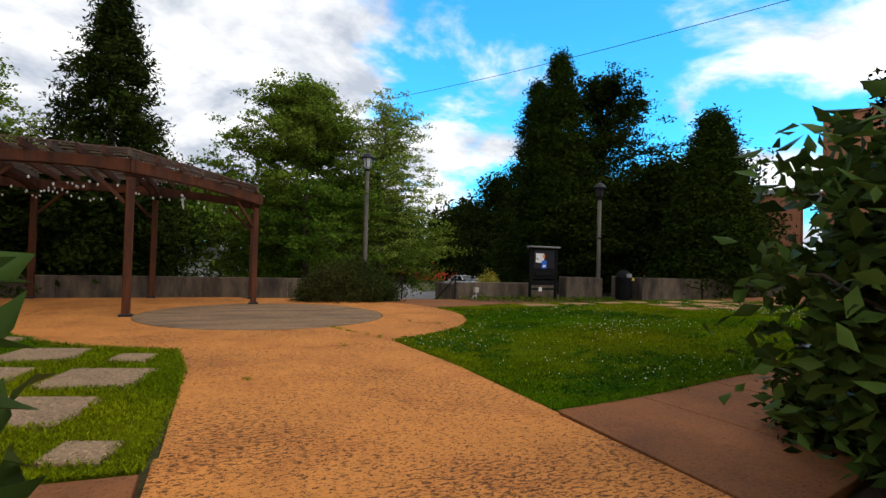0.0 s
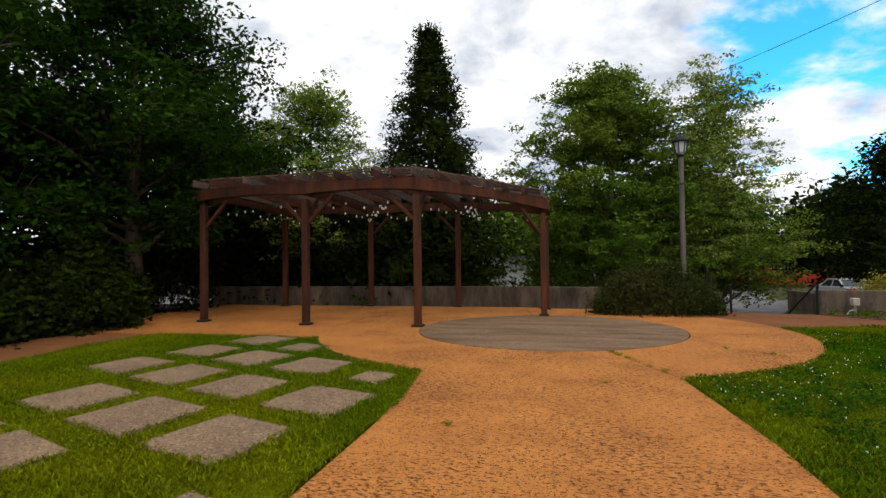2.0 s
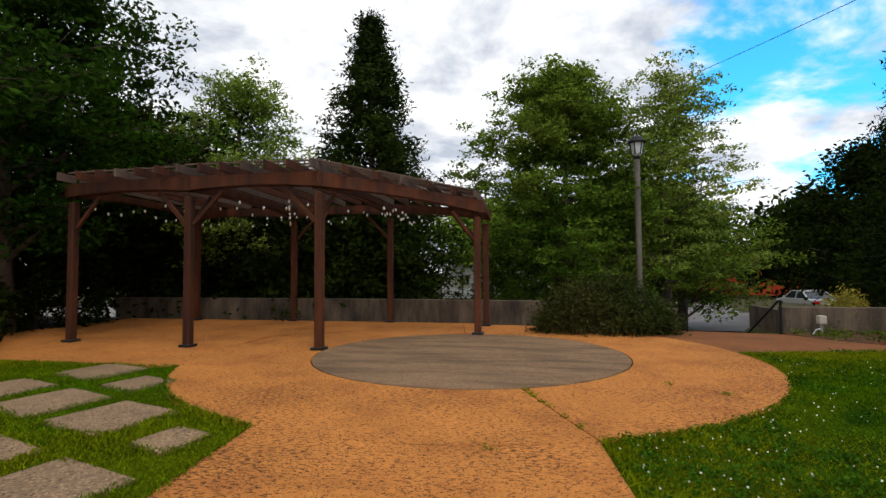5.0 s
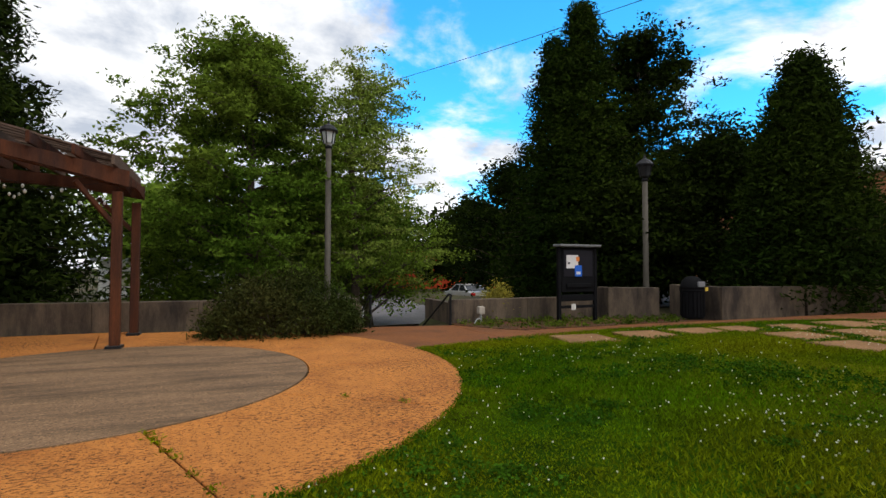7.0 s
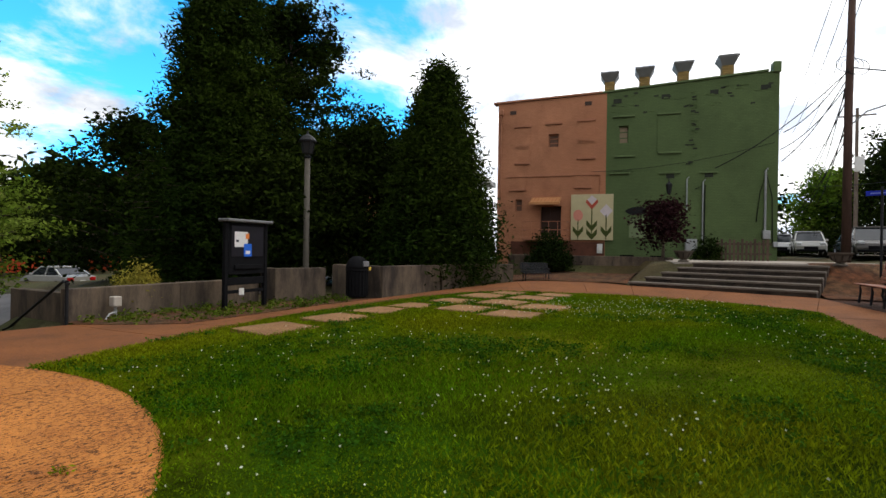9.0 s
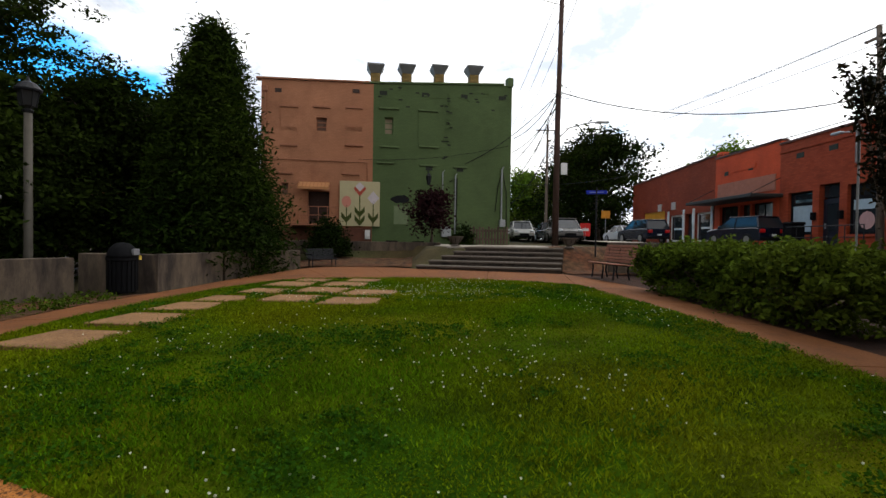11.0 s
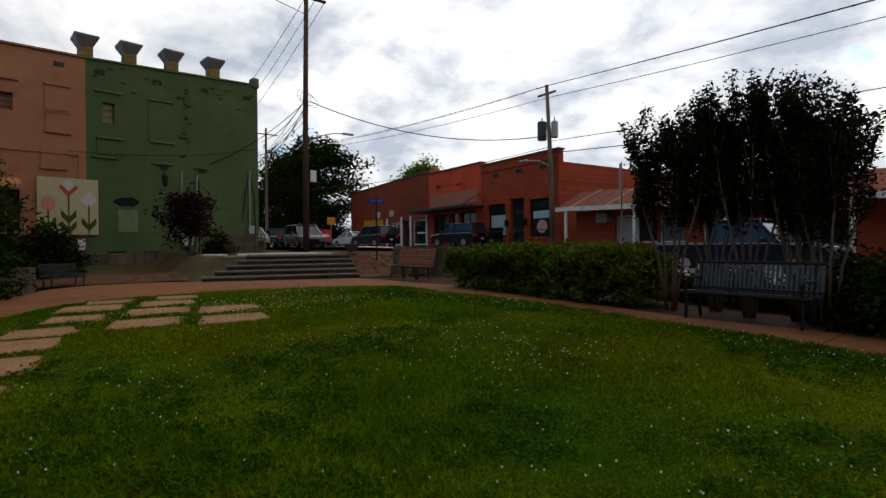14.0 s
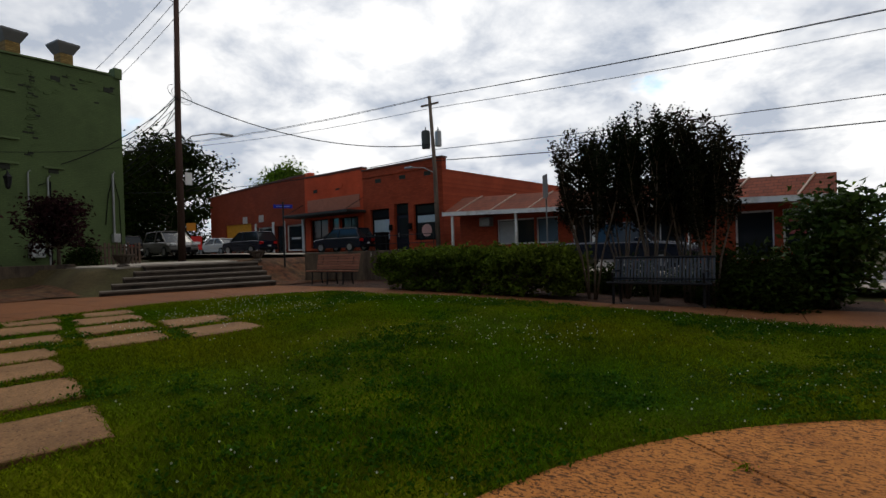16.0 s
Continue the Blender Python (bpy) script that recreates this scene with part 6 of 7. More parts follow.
p3 = thing("utility_pole", pose(47.91, -6.74, 1.1), "slim grey utility pole far along the street", "utility pole", "utility poles")
part("pole", tube(bm_new(), [(0, 0, 0), (0, 0, 11)], [0.15, 0.1], 8), POLEG, p3)
part("cross_arm", boxes((-0.05, -1.1, 10.4, 0.05, 1.1, 10.5)), POLEG, p3)
p4 = thing("utility_pole", pose(-7.5, -24, -0.2), "slim utility pole beyond the car lot", "utility pole", "utility poles")
part("pole", tube(bm_new(), [(0, 0, 0), (0, 0, 6.5)], [0.12, 0.09], 8), POLEG, p4)
part("lamp_arm", tube(bm_new(), [(0, 0, 6.2), (-1.2, 0.2, 6.4)], 0.03, 6), STEEL, p4)


def cable(a, b, sag, r=0.014, label="thin black overhead cable between poles"):
    a, b = Vector(a), Vector(b)
    t = thing("overhead_cable", pose(0, 0, 0), label, "cable", "overhead cables")
    pts = [tuple(a.lerp(b, k / 16) - Vector((0, 0, sag * 4 * (k / 16) * (1 - k / 16)))) for k in range(17)]
    part("wire", tube(bm_new(), pts, r * 1.35, 4), RUBBER, t)


TPX, TPY = 19.12, -12.0
for dz, off in ((9.5, 0.4), (9.45, -0.25), (8.85, 0.1)):
    cable((TPX + off, TPY, dz), (-46, -16, 10.2 + dz - 9.4), 1.0, 0.011)
    cable((TPX + off, TPY, dz), (55, -3.6 + off, 10.4), 0.9, 0.01)
cable((26.0, -1.85, 8.7), (TPX, TPY, 6.9), 0.9, 0.017)
cable((TPX, TPY, 6.6), (-46, -14.5, 6.6), 0.8, 0.012)
cable((TPX, TPY, 6.0), (-46, -13.5, 5.4), 1.0, 0.016)
cable((TPX, TPY, 6.3), (55, -5, 7.3), 1.0)
for k, (z0, y1, z1) in enumerate(((8.7, 0.3, 6.4), (8.4, 0.35, 5.2), (8.1, 0.4, 5.7), (8.6, 2.8, 5.0))):
    cable((26.0, -1.8, z0), (26.3 - (0.4 if k == 3 else 0), y1, z1), 0.35, 0.014)
for k in range(6):
    cable((26.0, -1.85, 8.8 - 0.53 * k), (57, -5.8 + 1.1 * (k % 3), 7.6 - 0.6 * k), 0.7, 0.016)
cable((26.0, -1.85, 13.0), (10, 40, 15), 0.6, 0.014)
for k in range(3):
    cable((26.0, -1.85 - k * 0.5, 13.8), (55, -2.6 - k, 11.8), 0.8, 0.012)
cable((25.1, 7.9, 5.0), (26.2, 0.6, 6.0), 0.25, 0.008)

# ---- street furniture ----
st = thing("street_sign", pose(16.62, -0.58, level(16.62, -0.58)), "blue street name sign on a dark post", "street sign")
part("post", tube(bm_new(), [(0, 0, 0), (0, 0, 2.24)], 0.028, 8), IRON, st)
pl = part("plate", boxes((-0.31, -0.01, 2.03, 0.31, 0.01, 2.15), bevel=0.004), plain("street_sign_blue", (0.01, 0.025, 0.36)), st)
pl.matrix_local = pose(0, 0, 0, 0, 0, -114)
part("bar_of_writing", boxes((-0.22, -0.014, 2.075, 0.22, -0.0105, 2.105)), plain("pale_blue_writing", (0.2, 0.25, 0.6)), pl)
bk = thing("street_sign", pose(7.2, -0.75, 0.15, 0, 0, -48), "grey metal sign on a post behind the hedge", "street sign")
part("post", boxes((-0.02, -0.012, 0, 0.02, 0.012, 2.7)), STEEL, bk)
part("plate", boxes((-0.19, 0.013, 2.2, 0.19, 0.019, 2.72), bevel=0.003), plain("dull_sign_back", (0.2, 0.2, 0.2), rough=0.5), bk)
yl = thing("street_sign", pose(40.77, -9.77, 1.15), "small orange warning sign on a post", "street sign")
part("post", tube(bm_new(), [(0, 0, 0), (0, 0, 2.4)], 0.03, 8), STEEL, yl)
part("plate", boxes((-0.03, -0.35, 2.0, 0.0, 0.35, 2.6)), plain("orange_sign", (0.7, 0.28, 0.03)), yl)
rs = thing("street_sign", pose(30.28, -4.71, 1.05), "small red and white sign at the kerb", "street sign")
part("post", tube(bm_new(), [(0, 0, 0), (0, 0, 1.1)], 0.025, 8), STEEL, rs)
part("plate", boxes((-0.02, -0.3, 0.55, 0.0, 0.3, 1.3)), plain("red_sign", (0.6, 0.03, 0.025)), rs)
part("bar_of_writing", boxes((-0.026, -0.2, 0.85, -0.021, 0.2, 1.0)), WHITE, rs)
tl = thing("traffic_light", pose(43.39, -1.24, 1.1), "black traffic light on a pole, lit red", "traffic light")
part("pole", tube(bm_new(), [(0, 0, 0), (0, 0, 4.2)], 0.07, 8), IRON, tl)
hd = part("housing", boxes((-0.15, -0.18, 3.3, 0.15, 0.18, 4.4), bevel=0.03), BLACK, tl)
redl = bpy.data.materials.new("red_signal_lens")
redl.use_nodes = True
redl.node_tree.nodes["Principled BSDF"].inputs["Base Color"].default_value = (0.6, 0.01, 0.01, 1)
redl.node_tree.nodes["Principled BSDF"].inputs["Emission Color"].default_value = (1, 0.03, 0.02, 1)
redl.node_tree.nodes["Principled BSDF"].inputs["Emission Strength"].default_value = 1.2
part("red_lens", lathe(bm_new(), [(0.11, -0.19), (0.1, -0.16)], 12), redl, hd).matrix_local = pose(0, 0, 4.15, 0, 90, 0)
ub = thing("utility_box", pose(6.42, 12.55, 0) @ Matrix.Scale(0.75, 4), "small pale utility box against the wall", "utility box")
part("box", boxes((-0.1, -0.1, 0.28, 0.1, 0.1, 0.52), bevel=0.02), SIDEWALK, ub)
part("pipe", tube(bm_new(), [(0, 0, -0.05), (0, 0, 0.3)], 0.035, 6), STEEL, ub)
part("pipe", tube(bm_new(), [(-0.25, -0.05, 0.0), (-0.15, -0.02, 0.12), (0, 0, 0.15)], 0.02, 6), STEEL, ub)
tb = thing("trash_bin", pose(22.43, -11.41, 1.2), "black wheeled bin before the shop", "bin")
part("body", boxes((-0.3, -0.3, 0, 0.3, 0.3, 0.95), bevel=0.05), BLACK, tb)
part("lid", boxes((-0.33, -0.33, 0.95, 0.33, 0.33, 1.08), bevel=0.05), BLACK, tb)


# ---- vehicles ----
def vehicle(m, paint, label, style="sedan", group="parked cars"):
    """A car facing local +x: shaped body, glasshouse, wheels, lights."""
    t = thing("car", m @ Matrix.Scale(0.78, 4), label, "car", group)
    if style == "sedan":
        ln, hw, low, belt, top = 4.6, 0.9, 0.22, 0.92, 1.45
        side = [(-2.3, 0.45), (-2.28, 0.9), (-1.5, 1.0), (-0.9, 0.98), (0.75, 0.95), (1.5, 0.9), (2.15, 0.75), (2.3, 0.5), (2.25, 0.25), (-2.2, 0.25)]
        house = [(-1.65, 0.97), (-0.85, 1.42), (0.05, 1.46), (0.5, 1.4), (1.2, 0.93)]
    elif style == "suv":
        ln, hw, low, belt, top = 4.6, 0.93, 0.3, 1.05, 1.75
        side = [(-2.25, 0.45), (-2.25, 1.05), (-1.9, 1.1), (0.9, 1.08), (1.4, 1.05), (2.1, 0.95), (2.25, 0.7), (2.22, 0.32), (-2.2, 0.32)]
        house = [(-2.15, 1.07), (-1.85, 1.7), (-0.5, 1.76), (0.35, 1.7), (1.2, 1.05)]
    elif style == "van":
        ln, hw, low, belt, top = 4.9, 0.97, 0.28, 1.05, 1.78
        side = [(-2.4, 0.45), (-2.4, 1.05), (-2.0, 1.08), (1.0, 1.05), (1.7, 0.98), (2.3, 0.8), (2.4, 0.55), (2.35, 0.28), (-2.35, 0.28)]
        house = [(-2.35, 1.06), (-2.15, 1.72), (-0.5, 1.8), (0.5, 1.74), (1.55, 1.0)]
    else:
        ln, hw, low, belt, top = 5.6, 0.98, 0.4, 1.1, 1.85
        side = [(-2.8, 0.55), (-2.8, 1.12), (-0.7, 1.12), (1.1, 1.12), (1.7, 1.08), (2.55, 1.0), (2.75, 0.75), (2.7, 0.42), (-2.75, 0.42)]
        house = [(-0.75, 1.1), (-0.65, 1.8), (0.2, 1.86), (0.65, 1.8), (1.3, 1.1)]

    def loft(pts, rows):
        bm = bm_new()
        rings = [[bm.verts.new((x, y, z * 1.0 if k in (1, len(rows) - 2) else z)) for x, z in pts] for k, y in enumerate(rows)]
        n = len(pts)
        for a, b in zip(rings, rings[1:]):
            for i in range(n):
                bm.faces.new((a[i], a[(i + 1) % n], b[(i + 1) % n], b[i]))
        bm.faces.new(rings[0][::-1])
        bm.faces.new(rings[-1])
        return bm, rings

    bm, rings = loft(side, (-hw, -hw + 0.07, hw - 0.07, hw))
    for ring in (rings[0], rings[-1]):
        for v in ring:
            v.co.x *= 0.965
            v.co.z = 0.62 + (v.co.z - 0.62) * 0.86
    body = part("body", bm, paint, t, smooth=False)
    bm, rings = loft(house, (-hw + 0.05, hw - 0.05))
    for ring in rings:
        for v in ring:
            if v.co.z > 1.2:
                v.co.y *= 0.82
    glass = part("glasshouse", bm, GLASS, t)
    hi = sorted(house, key=lambda p: p[1])[-3:]
    x0, x1, zt = min(p[0] for p in hi), max(p[0] for p in hi), max(p[1] for p in house)
    part("roof", boxes((x0 - 0.06, -(hw - 0.05) * 0.82 - 0.01, zt - 0.06, x1 + 0.06, (hw - 0.05) * 0.82 + 0.01, zt + 0.02), bevel=0.025), paint, t)
    for s in (-1, 1):
        for (xa, za), (xb, zb) in ((house[0], house[1]), (house[-1], house[-2]), ((-0.25, belt), (-0.25, zt - 0.03))):
            part("pillar", beam(bm_new(), (xa, s * (hw - 0.045), za), (xb, s * (hw - 0.05) * 0.825, zb), 0.07, 0.07, 0), paint, t)
        part("mirror", boxes((0.8, s * (hw + 0.1) - 0.08, belt + 0.02, 0.95, s * (hw + 0.1) + 0.08, belt + 0.16), bevel=0.03), paint, t)
    wr = 0.33 if style == "sedan" else 0.37
    for x in (-ln * 0.29, ln * 0.31):
        for s in (-1, 1):
            w = part("tyre", lathe(bm_new(), [(wr * 0.6, -0.1), (wr * 0.95, -0.1), (wr, -0.06), (wr, 0.06), (wr * 0.95, 0.1), (wr * 0.6, 0.1)], 18), RUBBER, t)
            w.matrix_local = pose(x, s * (hw - 0.06), wr, 90)
            part("rim", lathe(bm_new(), [(0.04, -0.105), (wr * 0.62, -0.108), (wr * 0.62, 0.108), (0.04, 0.105)], 10), CHROME, w)
    for s in (-1, 1):
        y = s * (hw - 0.25)
        part("headlight", boxes((ln / 2 - 0.2, y - 0.16, belt - 0.3, ln / 2 - 0.06, y + 0.16, belt - 0.12), bevel=0.03), CHROME, t)
        part("tail_light", boxes((-ln / 2 - 0.02, y - 0.16, belt - 0.28, -ln / 2 + 0.16, y + 0.2, belt - 0.06), bevel=0.03), plain("red_tail_lens", (0.45, 0.012, 0.012), rough=0.25), t)
    part("grille", boxes((ln / 2 - 0.08, -0.4, 0.45, ln / 2 - 0.01, 0.4, 0.65)), BLACK, t)
    part("bumper", boxes((ln / 2 - 0.12, -hw + 0.08, 0.3, ln / 2 + 0.05, hw - 0.08, 0.46), bevel=0.03), paint if style == "sedan" else BLACK, t)
    part("bumper", boxes((-ln / 2 - 0.05, -hw + 0.08, 0.32, -ln / 2 + 0.1, hw - 0.08, 0.52), bevel=0.03), paint if style == "sedan" else BLACK, t)
    part("number_plate", boxes((-ln / 2 - 0.065, -0.16, 0.58, -ln / 2 - 0.05, 0.16, 0.7)), WHITE, t)
    return t


def coat(name, c, metal=0.2):
    return material(name, c, rough=0.25, var=0.05, scale=3, metal=metal, spec=0.6)


P_WHITE, P_SILVER, P_BLACK = coat("white_car_paint", (0.72, 0.72, 0.72), 0), coat("silver_car_paint", (0.46, 0.45, 0.42)), coat("black_car_paint", (0.012, 0.012, 0.014))
P_BLUE, P_NAVY = coat("blue_grey_car_paint", (0.05, 0.09, 0.17)), coat("navy_car_paint", (0.008, 0.012, 0.028))


def on_street(x, y, rz):
    return pose(x, y, street_z(x) + 0.03, 0, 0, rz)


vehicle(on_street(31.20, -3.70, 176), plain("taupe_car_paint", (0.11, 0.10, 0.09), rough=0.25), "grey-brown minivan facing along the street", "van", "street cars")
vehicle(on_street(36.51, -2.16, 176), P_SILVER, "silver pickup-style car behind the van", "suv", "street cars")
vehicle(on_street(41.54, -1.40, 176), P_WHITE, "white car queued along the street", "suv", "street cars")
vehicle(on_street(35.9, -9.3, 6), P_WHITE, "white sedan on the street before the shops", "sedan")
vehicle(on_street(31.1, -8.5, 6), P_NAVY, "dark blue car parked along the street", "suv")
vehicle(on_street(25.08, -10.87, 8), P_NAVY, "dark navy car parked before the shops", "suv")
vehicle(on_street(40.59, -5.23, 0), P_BLACK, "black pickup truck on the street", "pickup", "street cars")
vehicle(on_street(7.4, -6.6, 182), P_NAVY, "dark navy pickup truck parked behind the trees", "pickup")
vehicle(pose(-9.5, -30, -0.35, 0, 0, 170), P_WHITE, "white minivan far across the lot", "van")
vehicle(pose(-3.0, -21, -0.15, 0, 0, 75), P_BLACK, "dark car parked far across the lot", "sedan")
vehicle(pose(19.5, 30, -0.95, 0, 0, 175), P_BLUE, "blue car parked in the car park", "suv", "car park cars")
vehicle(pose(14.5, 31, -0.95, 0, 0, 95), P_SILVER, "silver car parked in the car park", "sedan", "car park cars")

# ---- trees and shrubs ----
conifer("conifer_tree", -5.35, 17.5, -1.05, 11.5, 3.9, LEAF_CONIFER, "tall dark conifer with a pointed crown behind the pergola", seed=3, tiers=34, per_tier=12, per=50, size=0.11, jag=0.42, base=0.12, power=0.95, spread=0.2)
broad_tree("oak_tree", 1.45, 18.6, -1.05, 9.9, 3.15, LEAF_MID, "full green oak behind the wall", crown_base=0.08, clumps=1900, per=48, size=0.072, seed=11, spread=0.17, flat=0.4)
broad_tree("oak_tree", 4.95, 19.7, -1.05, 10.0, 3.3, LEAF_LIGHT, "airy light green oak with level branches", crown_base=0.2, clumps=950, per=34, size=0.062, seed=12, open_top=1, spread=0.16, flat=0.3, up=0.5, trunk=0.17)
broad_tree("oak_tree", 5.9, 21.5, -1.05, 4.6, 3.4, LEAF_MID, "low spreading green tree beyond the stair", crown_base=0.1, clumps=700, per=40, size=0.075, seed=13, spread=0.24, flat=0.4)
conifer("conifer_tree", 13.5, 17.9, -0.2, 11.9, 2.6, LEAF_CEDAR, "tall dense dark evergreen beyond the board", seed=21, tiers=38, per_tier=15, per=46, size=0.095, power=0.72, jag=0.42, base=0.02, spread=0.2)
conifer("conifer_tree", 12.4, 18.2, -0.3, 10.4, 2.3, LEAF_CEDAR, "tall narrow dark evergreen", seed=22, tiers=34, per_tier=14, per=40, size=0.095, power=0.75, jag=0.45, base=0.02, spread=0.2)
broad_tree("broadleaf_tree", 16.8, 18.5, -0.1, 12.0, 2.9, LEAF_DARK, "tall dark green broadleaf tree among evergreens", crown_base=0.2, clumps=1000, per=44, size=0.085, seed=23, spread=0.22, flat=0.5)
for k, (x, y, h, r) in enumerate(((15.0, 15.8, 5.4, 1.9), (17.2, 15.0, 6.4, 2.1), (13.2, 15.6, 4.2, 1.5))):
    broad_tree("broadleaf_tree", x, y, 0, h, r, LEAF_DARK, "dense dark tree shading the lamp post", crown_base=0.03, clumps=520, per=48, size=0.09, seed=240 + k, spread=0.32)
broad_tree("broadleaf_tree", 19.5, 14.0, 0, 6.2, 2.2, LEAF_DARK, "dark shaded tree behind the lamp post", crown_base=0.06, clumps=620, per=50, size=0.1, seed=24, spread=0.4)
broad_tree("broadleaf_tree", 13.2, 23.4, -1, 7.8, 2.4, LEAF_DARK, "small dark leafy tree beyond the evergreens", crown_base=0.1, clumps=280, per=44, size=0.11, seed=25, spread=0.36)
conifer("evergreen_tree", 15.6, 10.9, 0.1, 7.0, 2.2, LEAF_CEDAR, "broad cone-shaped evergreen behind the planter wall", seed=31, tiers=34, per_tier=22, per=42, size=0.09, power=0.74, jag=0.24, base=0.01, spread=0.22)
broad_tree("broadleaf_tree", -9.9, 16.8, -1.05, 9.9, 3.1, LEAF_LIGHT, "light green airy tree behind the pergola", crown_base=0.2, clumps=800, per=34, size=0.07, seed=41, spread=0.19, flat=0.4)
broad_tree("maple_tree", -11.8, 10.0, 0, 9.6, 3.9, LEAF_MAPLE, "large dark maple overhanging the pergola", crown_base=0.16, clumps=1100, per=40, size=0.085, seed=42, spread=0.24, flat=0.5, trunk=0.24)
broad_tree("maple_tree", -13.8, 5.0, 0, 9.4, 4.2, LEAF_MAPLE, "large dark leafy tree beside the small lawn", crown_base=0.12, clumps=1000, per=42, size=0.09, seed=43, spread=0.25, flat=0.5, trunk=0.24)
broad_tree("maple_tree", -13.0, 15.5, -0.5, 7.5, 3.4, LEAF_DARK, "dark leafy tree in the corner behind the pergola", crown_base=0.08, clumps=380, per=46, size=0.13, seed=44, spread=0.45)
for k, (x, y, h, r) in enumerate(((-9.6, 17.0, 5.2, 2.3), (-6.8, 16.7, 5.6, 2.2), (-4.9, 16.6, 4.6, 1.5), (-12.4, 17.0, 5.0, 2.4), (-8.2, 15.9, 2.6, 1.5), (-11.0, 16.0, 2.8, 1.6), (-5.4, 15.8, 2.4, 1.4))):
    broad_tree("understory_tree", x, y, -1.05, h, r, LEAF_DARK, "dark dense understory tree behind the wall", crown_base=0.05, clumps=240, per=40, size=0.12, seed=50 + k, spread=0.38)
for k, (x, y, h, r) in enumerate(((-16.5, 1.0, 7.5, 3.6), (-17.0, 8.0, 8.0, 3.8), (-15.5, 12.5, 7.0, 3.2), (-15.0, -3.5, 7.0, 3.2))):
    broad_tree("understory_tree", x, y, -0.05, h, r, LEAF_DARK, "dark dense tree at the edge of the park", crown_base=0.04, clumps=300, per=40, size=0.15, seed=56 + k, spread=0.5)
shrub("bamboo_clump", -0.9, 18.5, -1.05, 2.0, 2.0, 3.3, LEAF_HEDGE, "bright green bamboo-like shrub behind the wall", seed=60, clumps=140, per=46, size=0.1, spread=0.2, narrow=0.25)
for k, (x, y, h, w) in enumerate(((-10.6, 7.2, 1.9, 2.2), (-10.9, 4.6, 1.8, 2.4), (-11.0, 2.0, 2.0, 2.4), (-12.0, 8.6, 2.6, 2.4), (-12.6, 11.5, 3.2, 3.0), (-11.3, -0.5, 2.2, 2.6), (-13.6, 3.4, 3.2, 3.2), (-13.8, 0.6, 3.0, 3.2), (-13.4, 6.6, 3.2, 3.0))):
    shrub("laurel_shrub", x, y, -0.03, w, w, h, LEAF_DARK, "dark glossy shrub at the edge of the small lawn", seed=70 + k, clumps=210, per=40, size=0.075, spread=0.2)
shrub("juniper_shrub", 1.95, 12.3, -0.02, 3.0, 1.6, 1.35, LEAF_JUNIPER, "wide dark green shrub beside the stair", seed=80, clumps=420, per=48, size=0.05, spread=0.14, droop=-0.5, narrow=0.25)
shrub("golden_shrub", 7.23, 13.25, 0.0, 0.75, 0.7, 0.95, LEAF_YELLOW, "small golden yellow shrub behind the wall", seed=81, clumps=120, per=40, size=0.045, spread=0.1, droop=-0.6, narrow=0.3)
shrub("hedge", 9.0, -0.55, 0.2, 5.0, 1.7, 1.0, LEAF_HEDGE, "broad bright green clipped hedge", "hedge", seed=82, clumps=760, per=44, size=0.05, spread=0.085, kind_shape="box")
shrub("cone_shrub", 19.83, 8.35, 0.6, 1.3, 1.3, 1.5, LEAF_DARK, "dark rounded conifer shrub below the building", seed=83, clumps=110, per=44, size=0.06, spread=0.16)
shrub("wall_shrub", 23.20, 3.03, 0.86, 1.0, 0.8, 1.1, LEAF_DARK, "small dark shrub behind the fence", seed=84, clumps=50, per=40, size=0.06, spread=0.14)
for k, (x, w) in enumerate(((2.9, 1.7), (4.4, 1.8), (5.9, 1.7), (7.2, 1.4))):
    shrub("bank_shrub", x, -2.4 - 0.1 * (k % 2), 0.0, w, 1.1, 0.8 + 0.08 * (k % 3), LEAF_DARK, "low dark shrub behind the black bench", seed=86 + k, clumps=110, per=44, size=0.045, spread=0.13)
broad_tree("purple_plum_tree", 0.35 + 20.35, 4.49, 0.95, 2.2, 0.85, LEAF_PURPLE, "small purple-leaved tree before the green wall", crown_base=0.3, clumps=90, per=44, size=0.075, seed=90, spread=0.24, trunk=0.05)


for k, (x, y, h) in enumerate(((3.15, -0.95, 0.95), (2.75, -1.9, 1.15), (3.75, -1.6, 1.1))):
    shrub("bank_shrub", x, y, -0.02, 1.1, 1.0, h, LEAF_DARK, "dense dark shrub between the bench and the magnolia", seed=95 + k, clumps=130, per=46, size=0.05, spread=0.13)


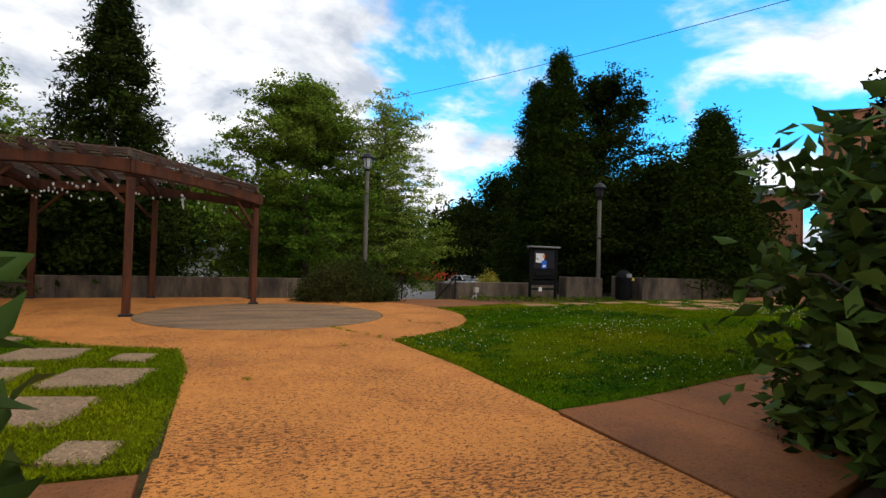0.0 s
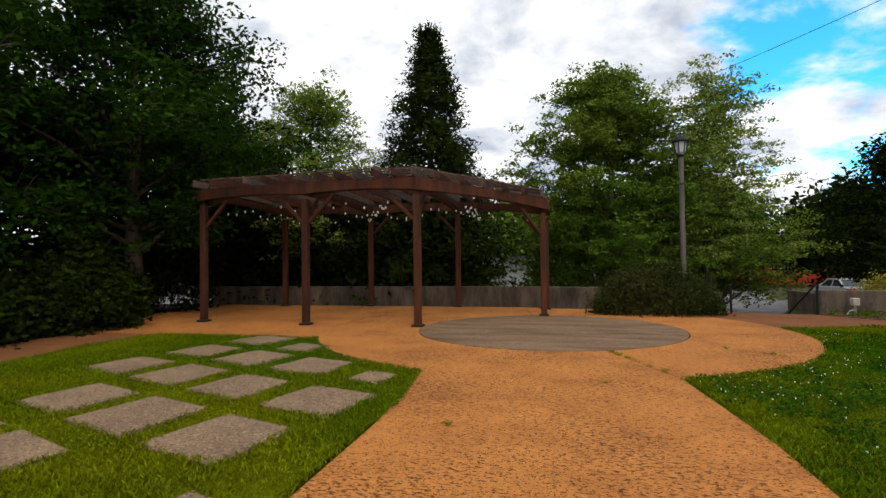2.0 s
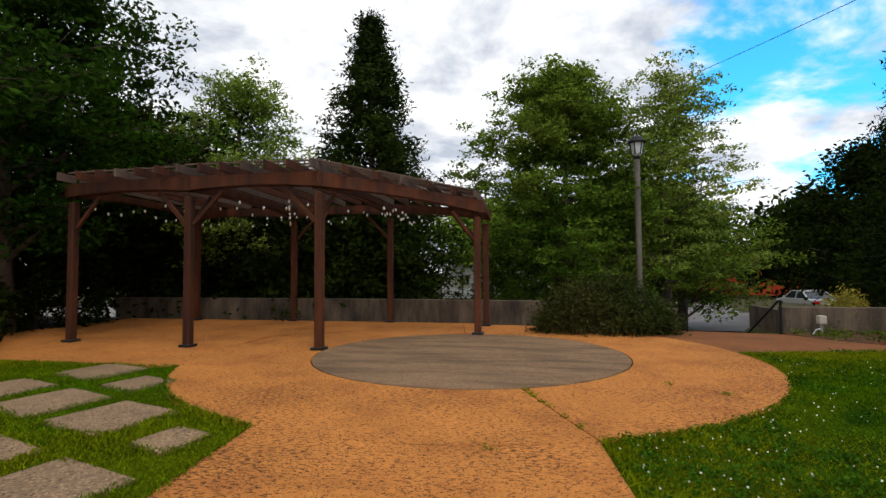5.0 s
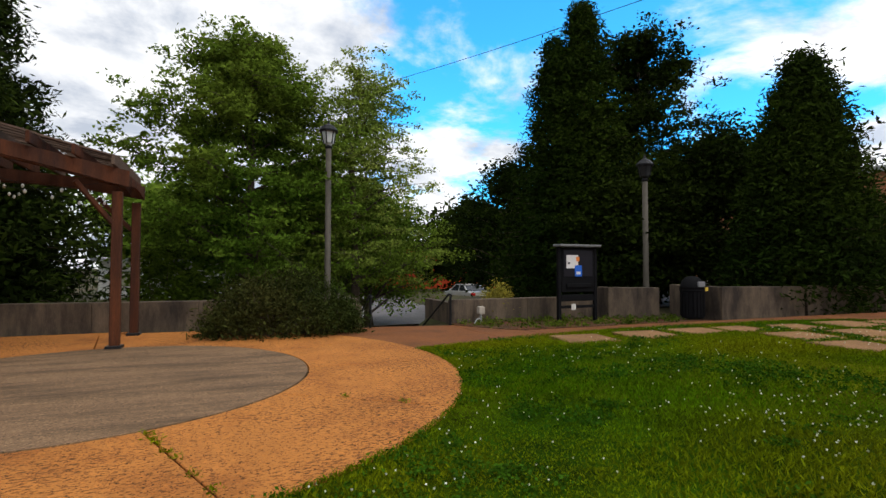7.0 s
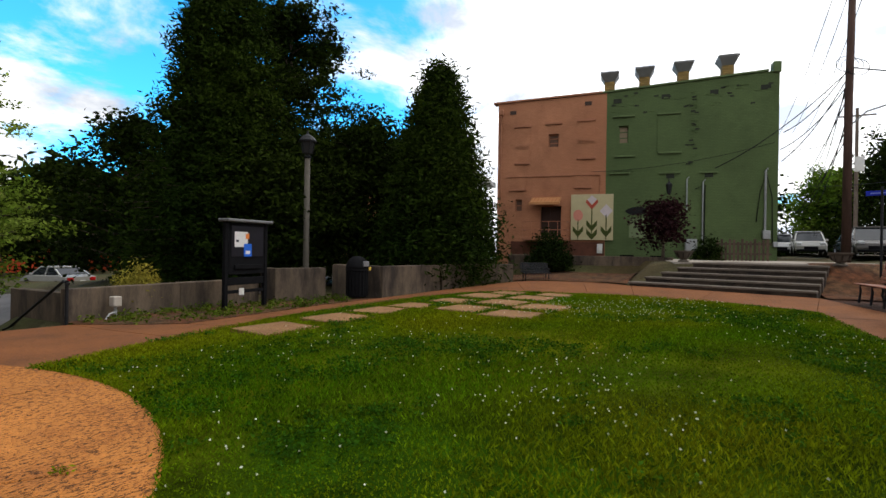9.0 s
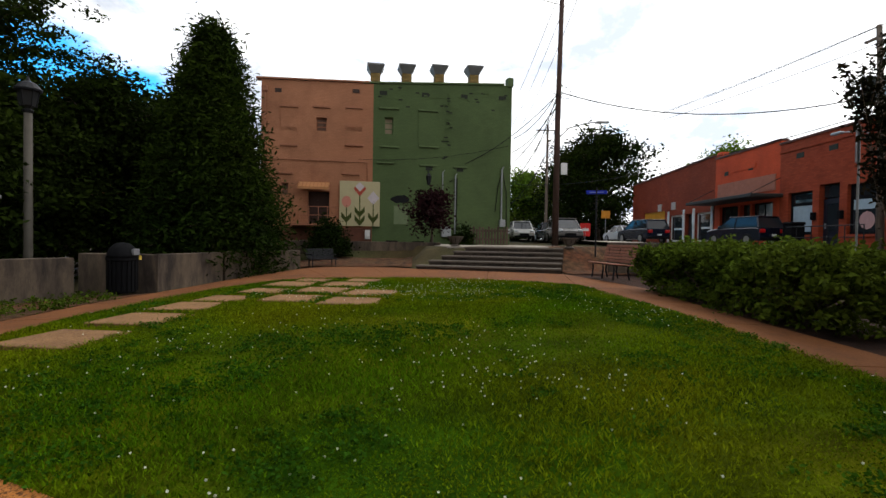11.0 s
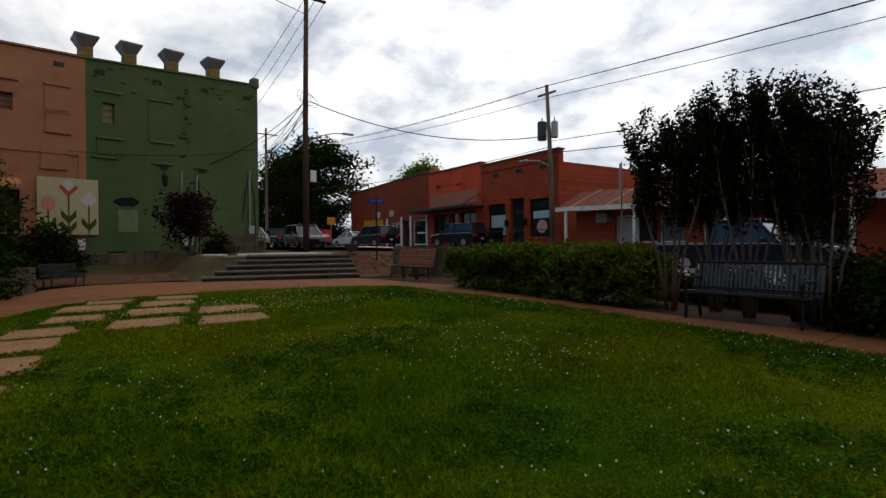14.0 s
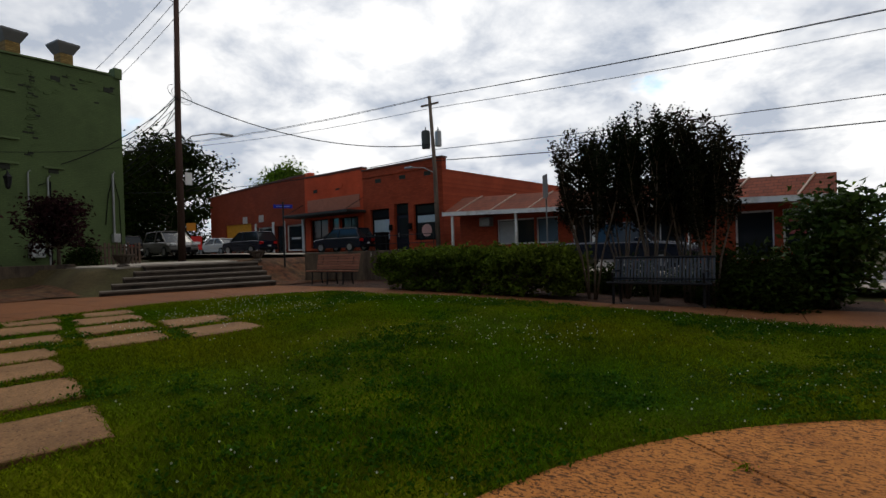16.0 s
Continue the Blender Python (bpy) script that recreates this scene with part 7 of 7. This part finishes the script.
def crape_myrtle(x, y, z, h, r, seed):
    """Slim pale stems that fan out from the base and end in upright leafy shoots."""
    rng = np.random.default_rng(seed)
    t = thing("crape_myrtle", pose(x, y, z), "dark crape myrtle with several slim pale stems", "tree", "crape myrtles")
    pts = []
    shoots = bm_new()
    for k in range(6):
        ang = k * 2.4 + rng.uniform(-0.4, 0.4)
        out = r * math.sqrt((k + 0.6) / 6)
        d = Vector((math.cos(ang), math.sin(ang), 0))
        top = h * rng.uniform(0.8, 1.05) * (1 - 0.10 * out / r)
        line = [d * 0.07, d * out * 0.35 + Vector((0, 0, top * 0.3)), d * out * 0.8 + Vector((0, 0, top * 0.62)), d * out + Vector((0, 0, top))]
        part("stem", tube(bm_new(), line, [0.024, 0.019, 0.012, 0.004], 6), BARK_P, t, smooth=True)
        for q in np.linspace(0.0, 1.0, 12):
            pts.append(line[2].lerp(line[3], q))
        for j in range(12):
            q = rng.uniform(0.25, 1.0)
            foot = line[1].lerp(line[2], q) if j < 5 else line[2].lerp(line[3], q * 0.6)
            a2 = rng.uniform(0, 6.28)
            tip = foot + Vector((math.cos(a2) * rng.uniform(0.1, 0.34), math.sin(a2) * rng.uniform(0.1, 0.34), rng.uniform(0.4, 0.95)))
            tip.z = min(tip.z, h * 1.06)
            tube(shoots, [foot, foot.lerp(tip, 0.5) + Vector((0, 0, -0.03)), tip], [0.008, 0.006, 0.002], 4, caps=False)
            pts += [foot.lerp(tip, f) for f in (0.3, 0.45, 0.6, 0.75, 0.9, 1.0)]
    tagged(part("shoot_work", shoots, BARK_P, t), kind="stuff")
    c, a, b = foliage(rng, np.array([tuple(p) for p in pts]), 22, 0.06, 0.038, flat=1.2, droop=-0.2)
    leaf_mesh("crown", c, a, b, LEAF_CRAPE, t)


for k, (x, y, h, r) in enumerate(((6.15, -0.65, 3.6, 0.8), (5.65, -1.25, 3.9, 0.85), (5.0, -0.95, 4.05, 0.85), (4.4, -1.2, 3.8, 0.75), (3.95, -1.0, 3.3, 0.6))):
    crape_myrtle(x, y, 0.06, h, r, 100 + k)
broad_tree("magnolia_shrub", 2.1, -1.65, -0.02, 2.15, 0.66, LEAF_GLOSS, "young magnolia with glossy dark leaves beside the walkway", crown_base=0.08, clumps=300, per=16, size=0.075, seed=110, stems=3, trunk=0.035, spread=0.2)
shrub("laurel_shrub", -2.08, -2.2, -0.02, 0.5, 0.6, 1.9, LEAF_GLOSS, "glossy large-leaved shrub beside the walkway", seed=111, clumps=110, per=10, size=0.085, spread=0.12)
for k, (x, y, h, r, lf) in enumerate(((50.0, -12.4, 10.6, 5.0, LEAF_DARK), (60.0, 1.2, 8.3, 2.9, LEAF_DARK), (41.3, 1.0, 6.0, 1.6, LEAF_DARK), (60.9, -13.5, 11.0, 4.1, LEAF_DARK), (65.6, -8.3, 8.7, 3.7, LEAF_MID), (52.0, -26.1, 10.1, 3.2, LEAF_MID))):
    broad_tree("street_tree", x, y, street_z(x), h, r, lf, "leafy green tree far along the street", crown_base=0.05, clumps=340, per=40, size=0.2, seed=120 + k, spread=0.6, trunk=0.25)
for k, (x, y, h, r) in enumerate(((-16, 40, 9, 6), (-4, 46, 8, 5), (4, 40, 7, 4.5), (10, 46, 9, 5), (20, 42, 7, 4.5), (30, 44, 8, 5), (-28, 34, 10, 6))):
    broad_tree("distant_tree", x, y, -1.05, h, r, LEAF_MID if k % 2 else LEAF_DARK, "leafy tree beyond the car park", crown_base=0.1, clumps=240, per=34, size=0.32, seed=140 + k, spread=0.9, trunk=0.22)
for k, (x, y, h, r) in enumerate(((-30, -34, 9, 6), (4, -44, 5.5, 3), (-14, -50, 9, 6))):
    broad_tree("distant_tree", x, y, -0.5, h, r, LEAF_MID, "leafy tree far beyond the street", crown_base=0.1, clumps=200, per=30, size=0.34, seed=160 + k, spread=0.9, trunk=0.22)
for k, (x, y, lx, ly, h) in enumerate(((54.0, -9.0, 4.0, 9.0, 3.4), (58.0, -1.5, 4.0, 9.0, 2.6), (53.0, -14.6, 4.0, 6.0, 2.6))):
    shrub("street_shrub", x, y, street_z(x) - 0.1, lx, ly, h, LEAF_DARK, "dark low shrubs under the trees along the street", seed=170 + k, clumps=260, per=40, size=0.16, spread=0.35)
weeds = np.random.default_rng(7)
pp = scatter(weeds, BED2, 160)
c, a, b = foliage(weeds, np.column_stack([pp, rise(pp) + 0.05]), 22, 0.07, 0.035)
c[:, 2] = np.maximum(c[:, 2], 0.0)
ob = leaf_mesh("weeds", c, a, b, LEAF_HEDGE, None, "low green weeds in the straw strip")
ob["category"] = "weeds"

# ---- the drawn plan at its true size ----
bpy.context.view_layer.update()
for ob in list(scene.objects):
    if ob.parent is None and ob.type not in ("CAMERA", "LIGHT"):
        ob.matrix_world = Matrix.Scale(SIZE, 4) @ ob.matrix_world
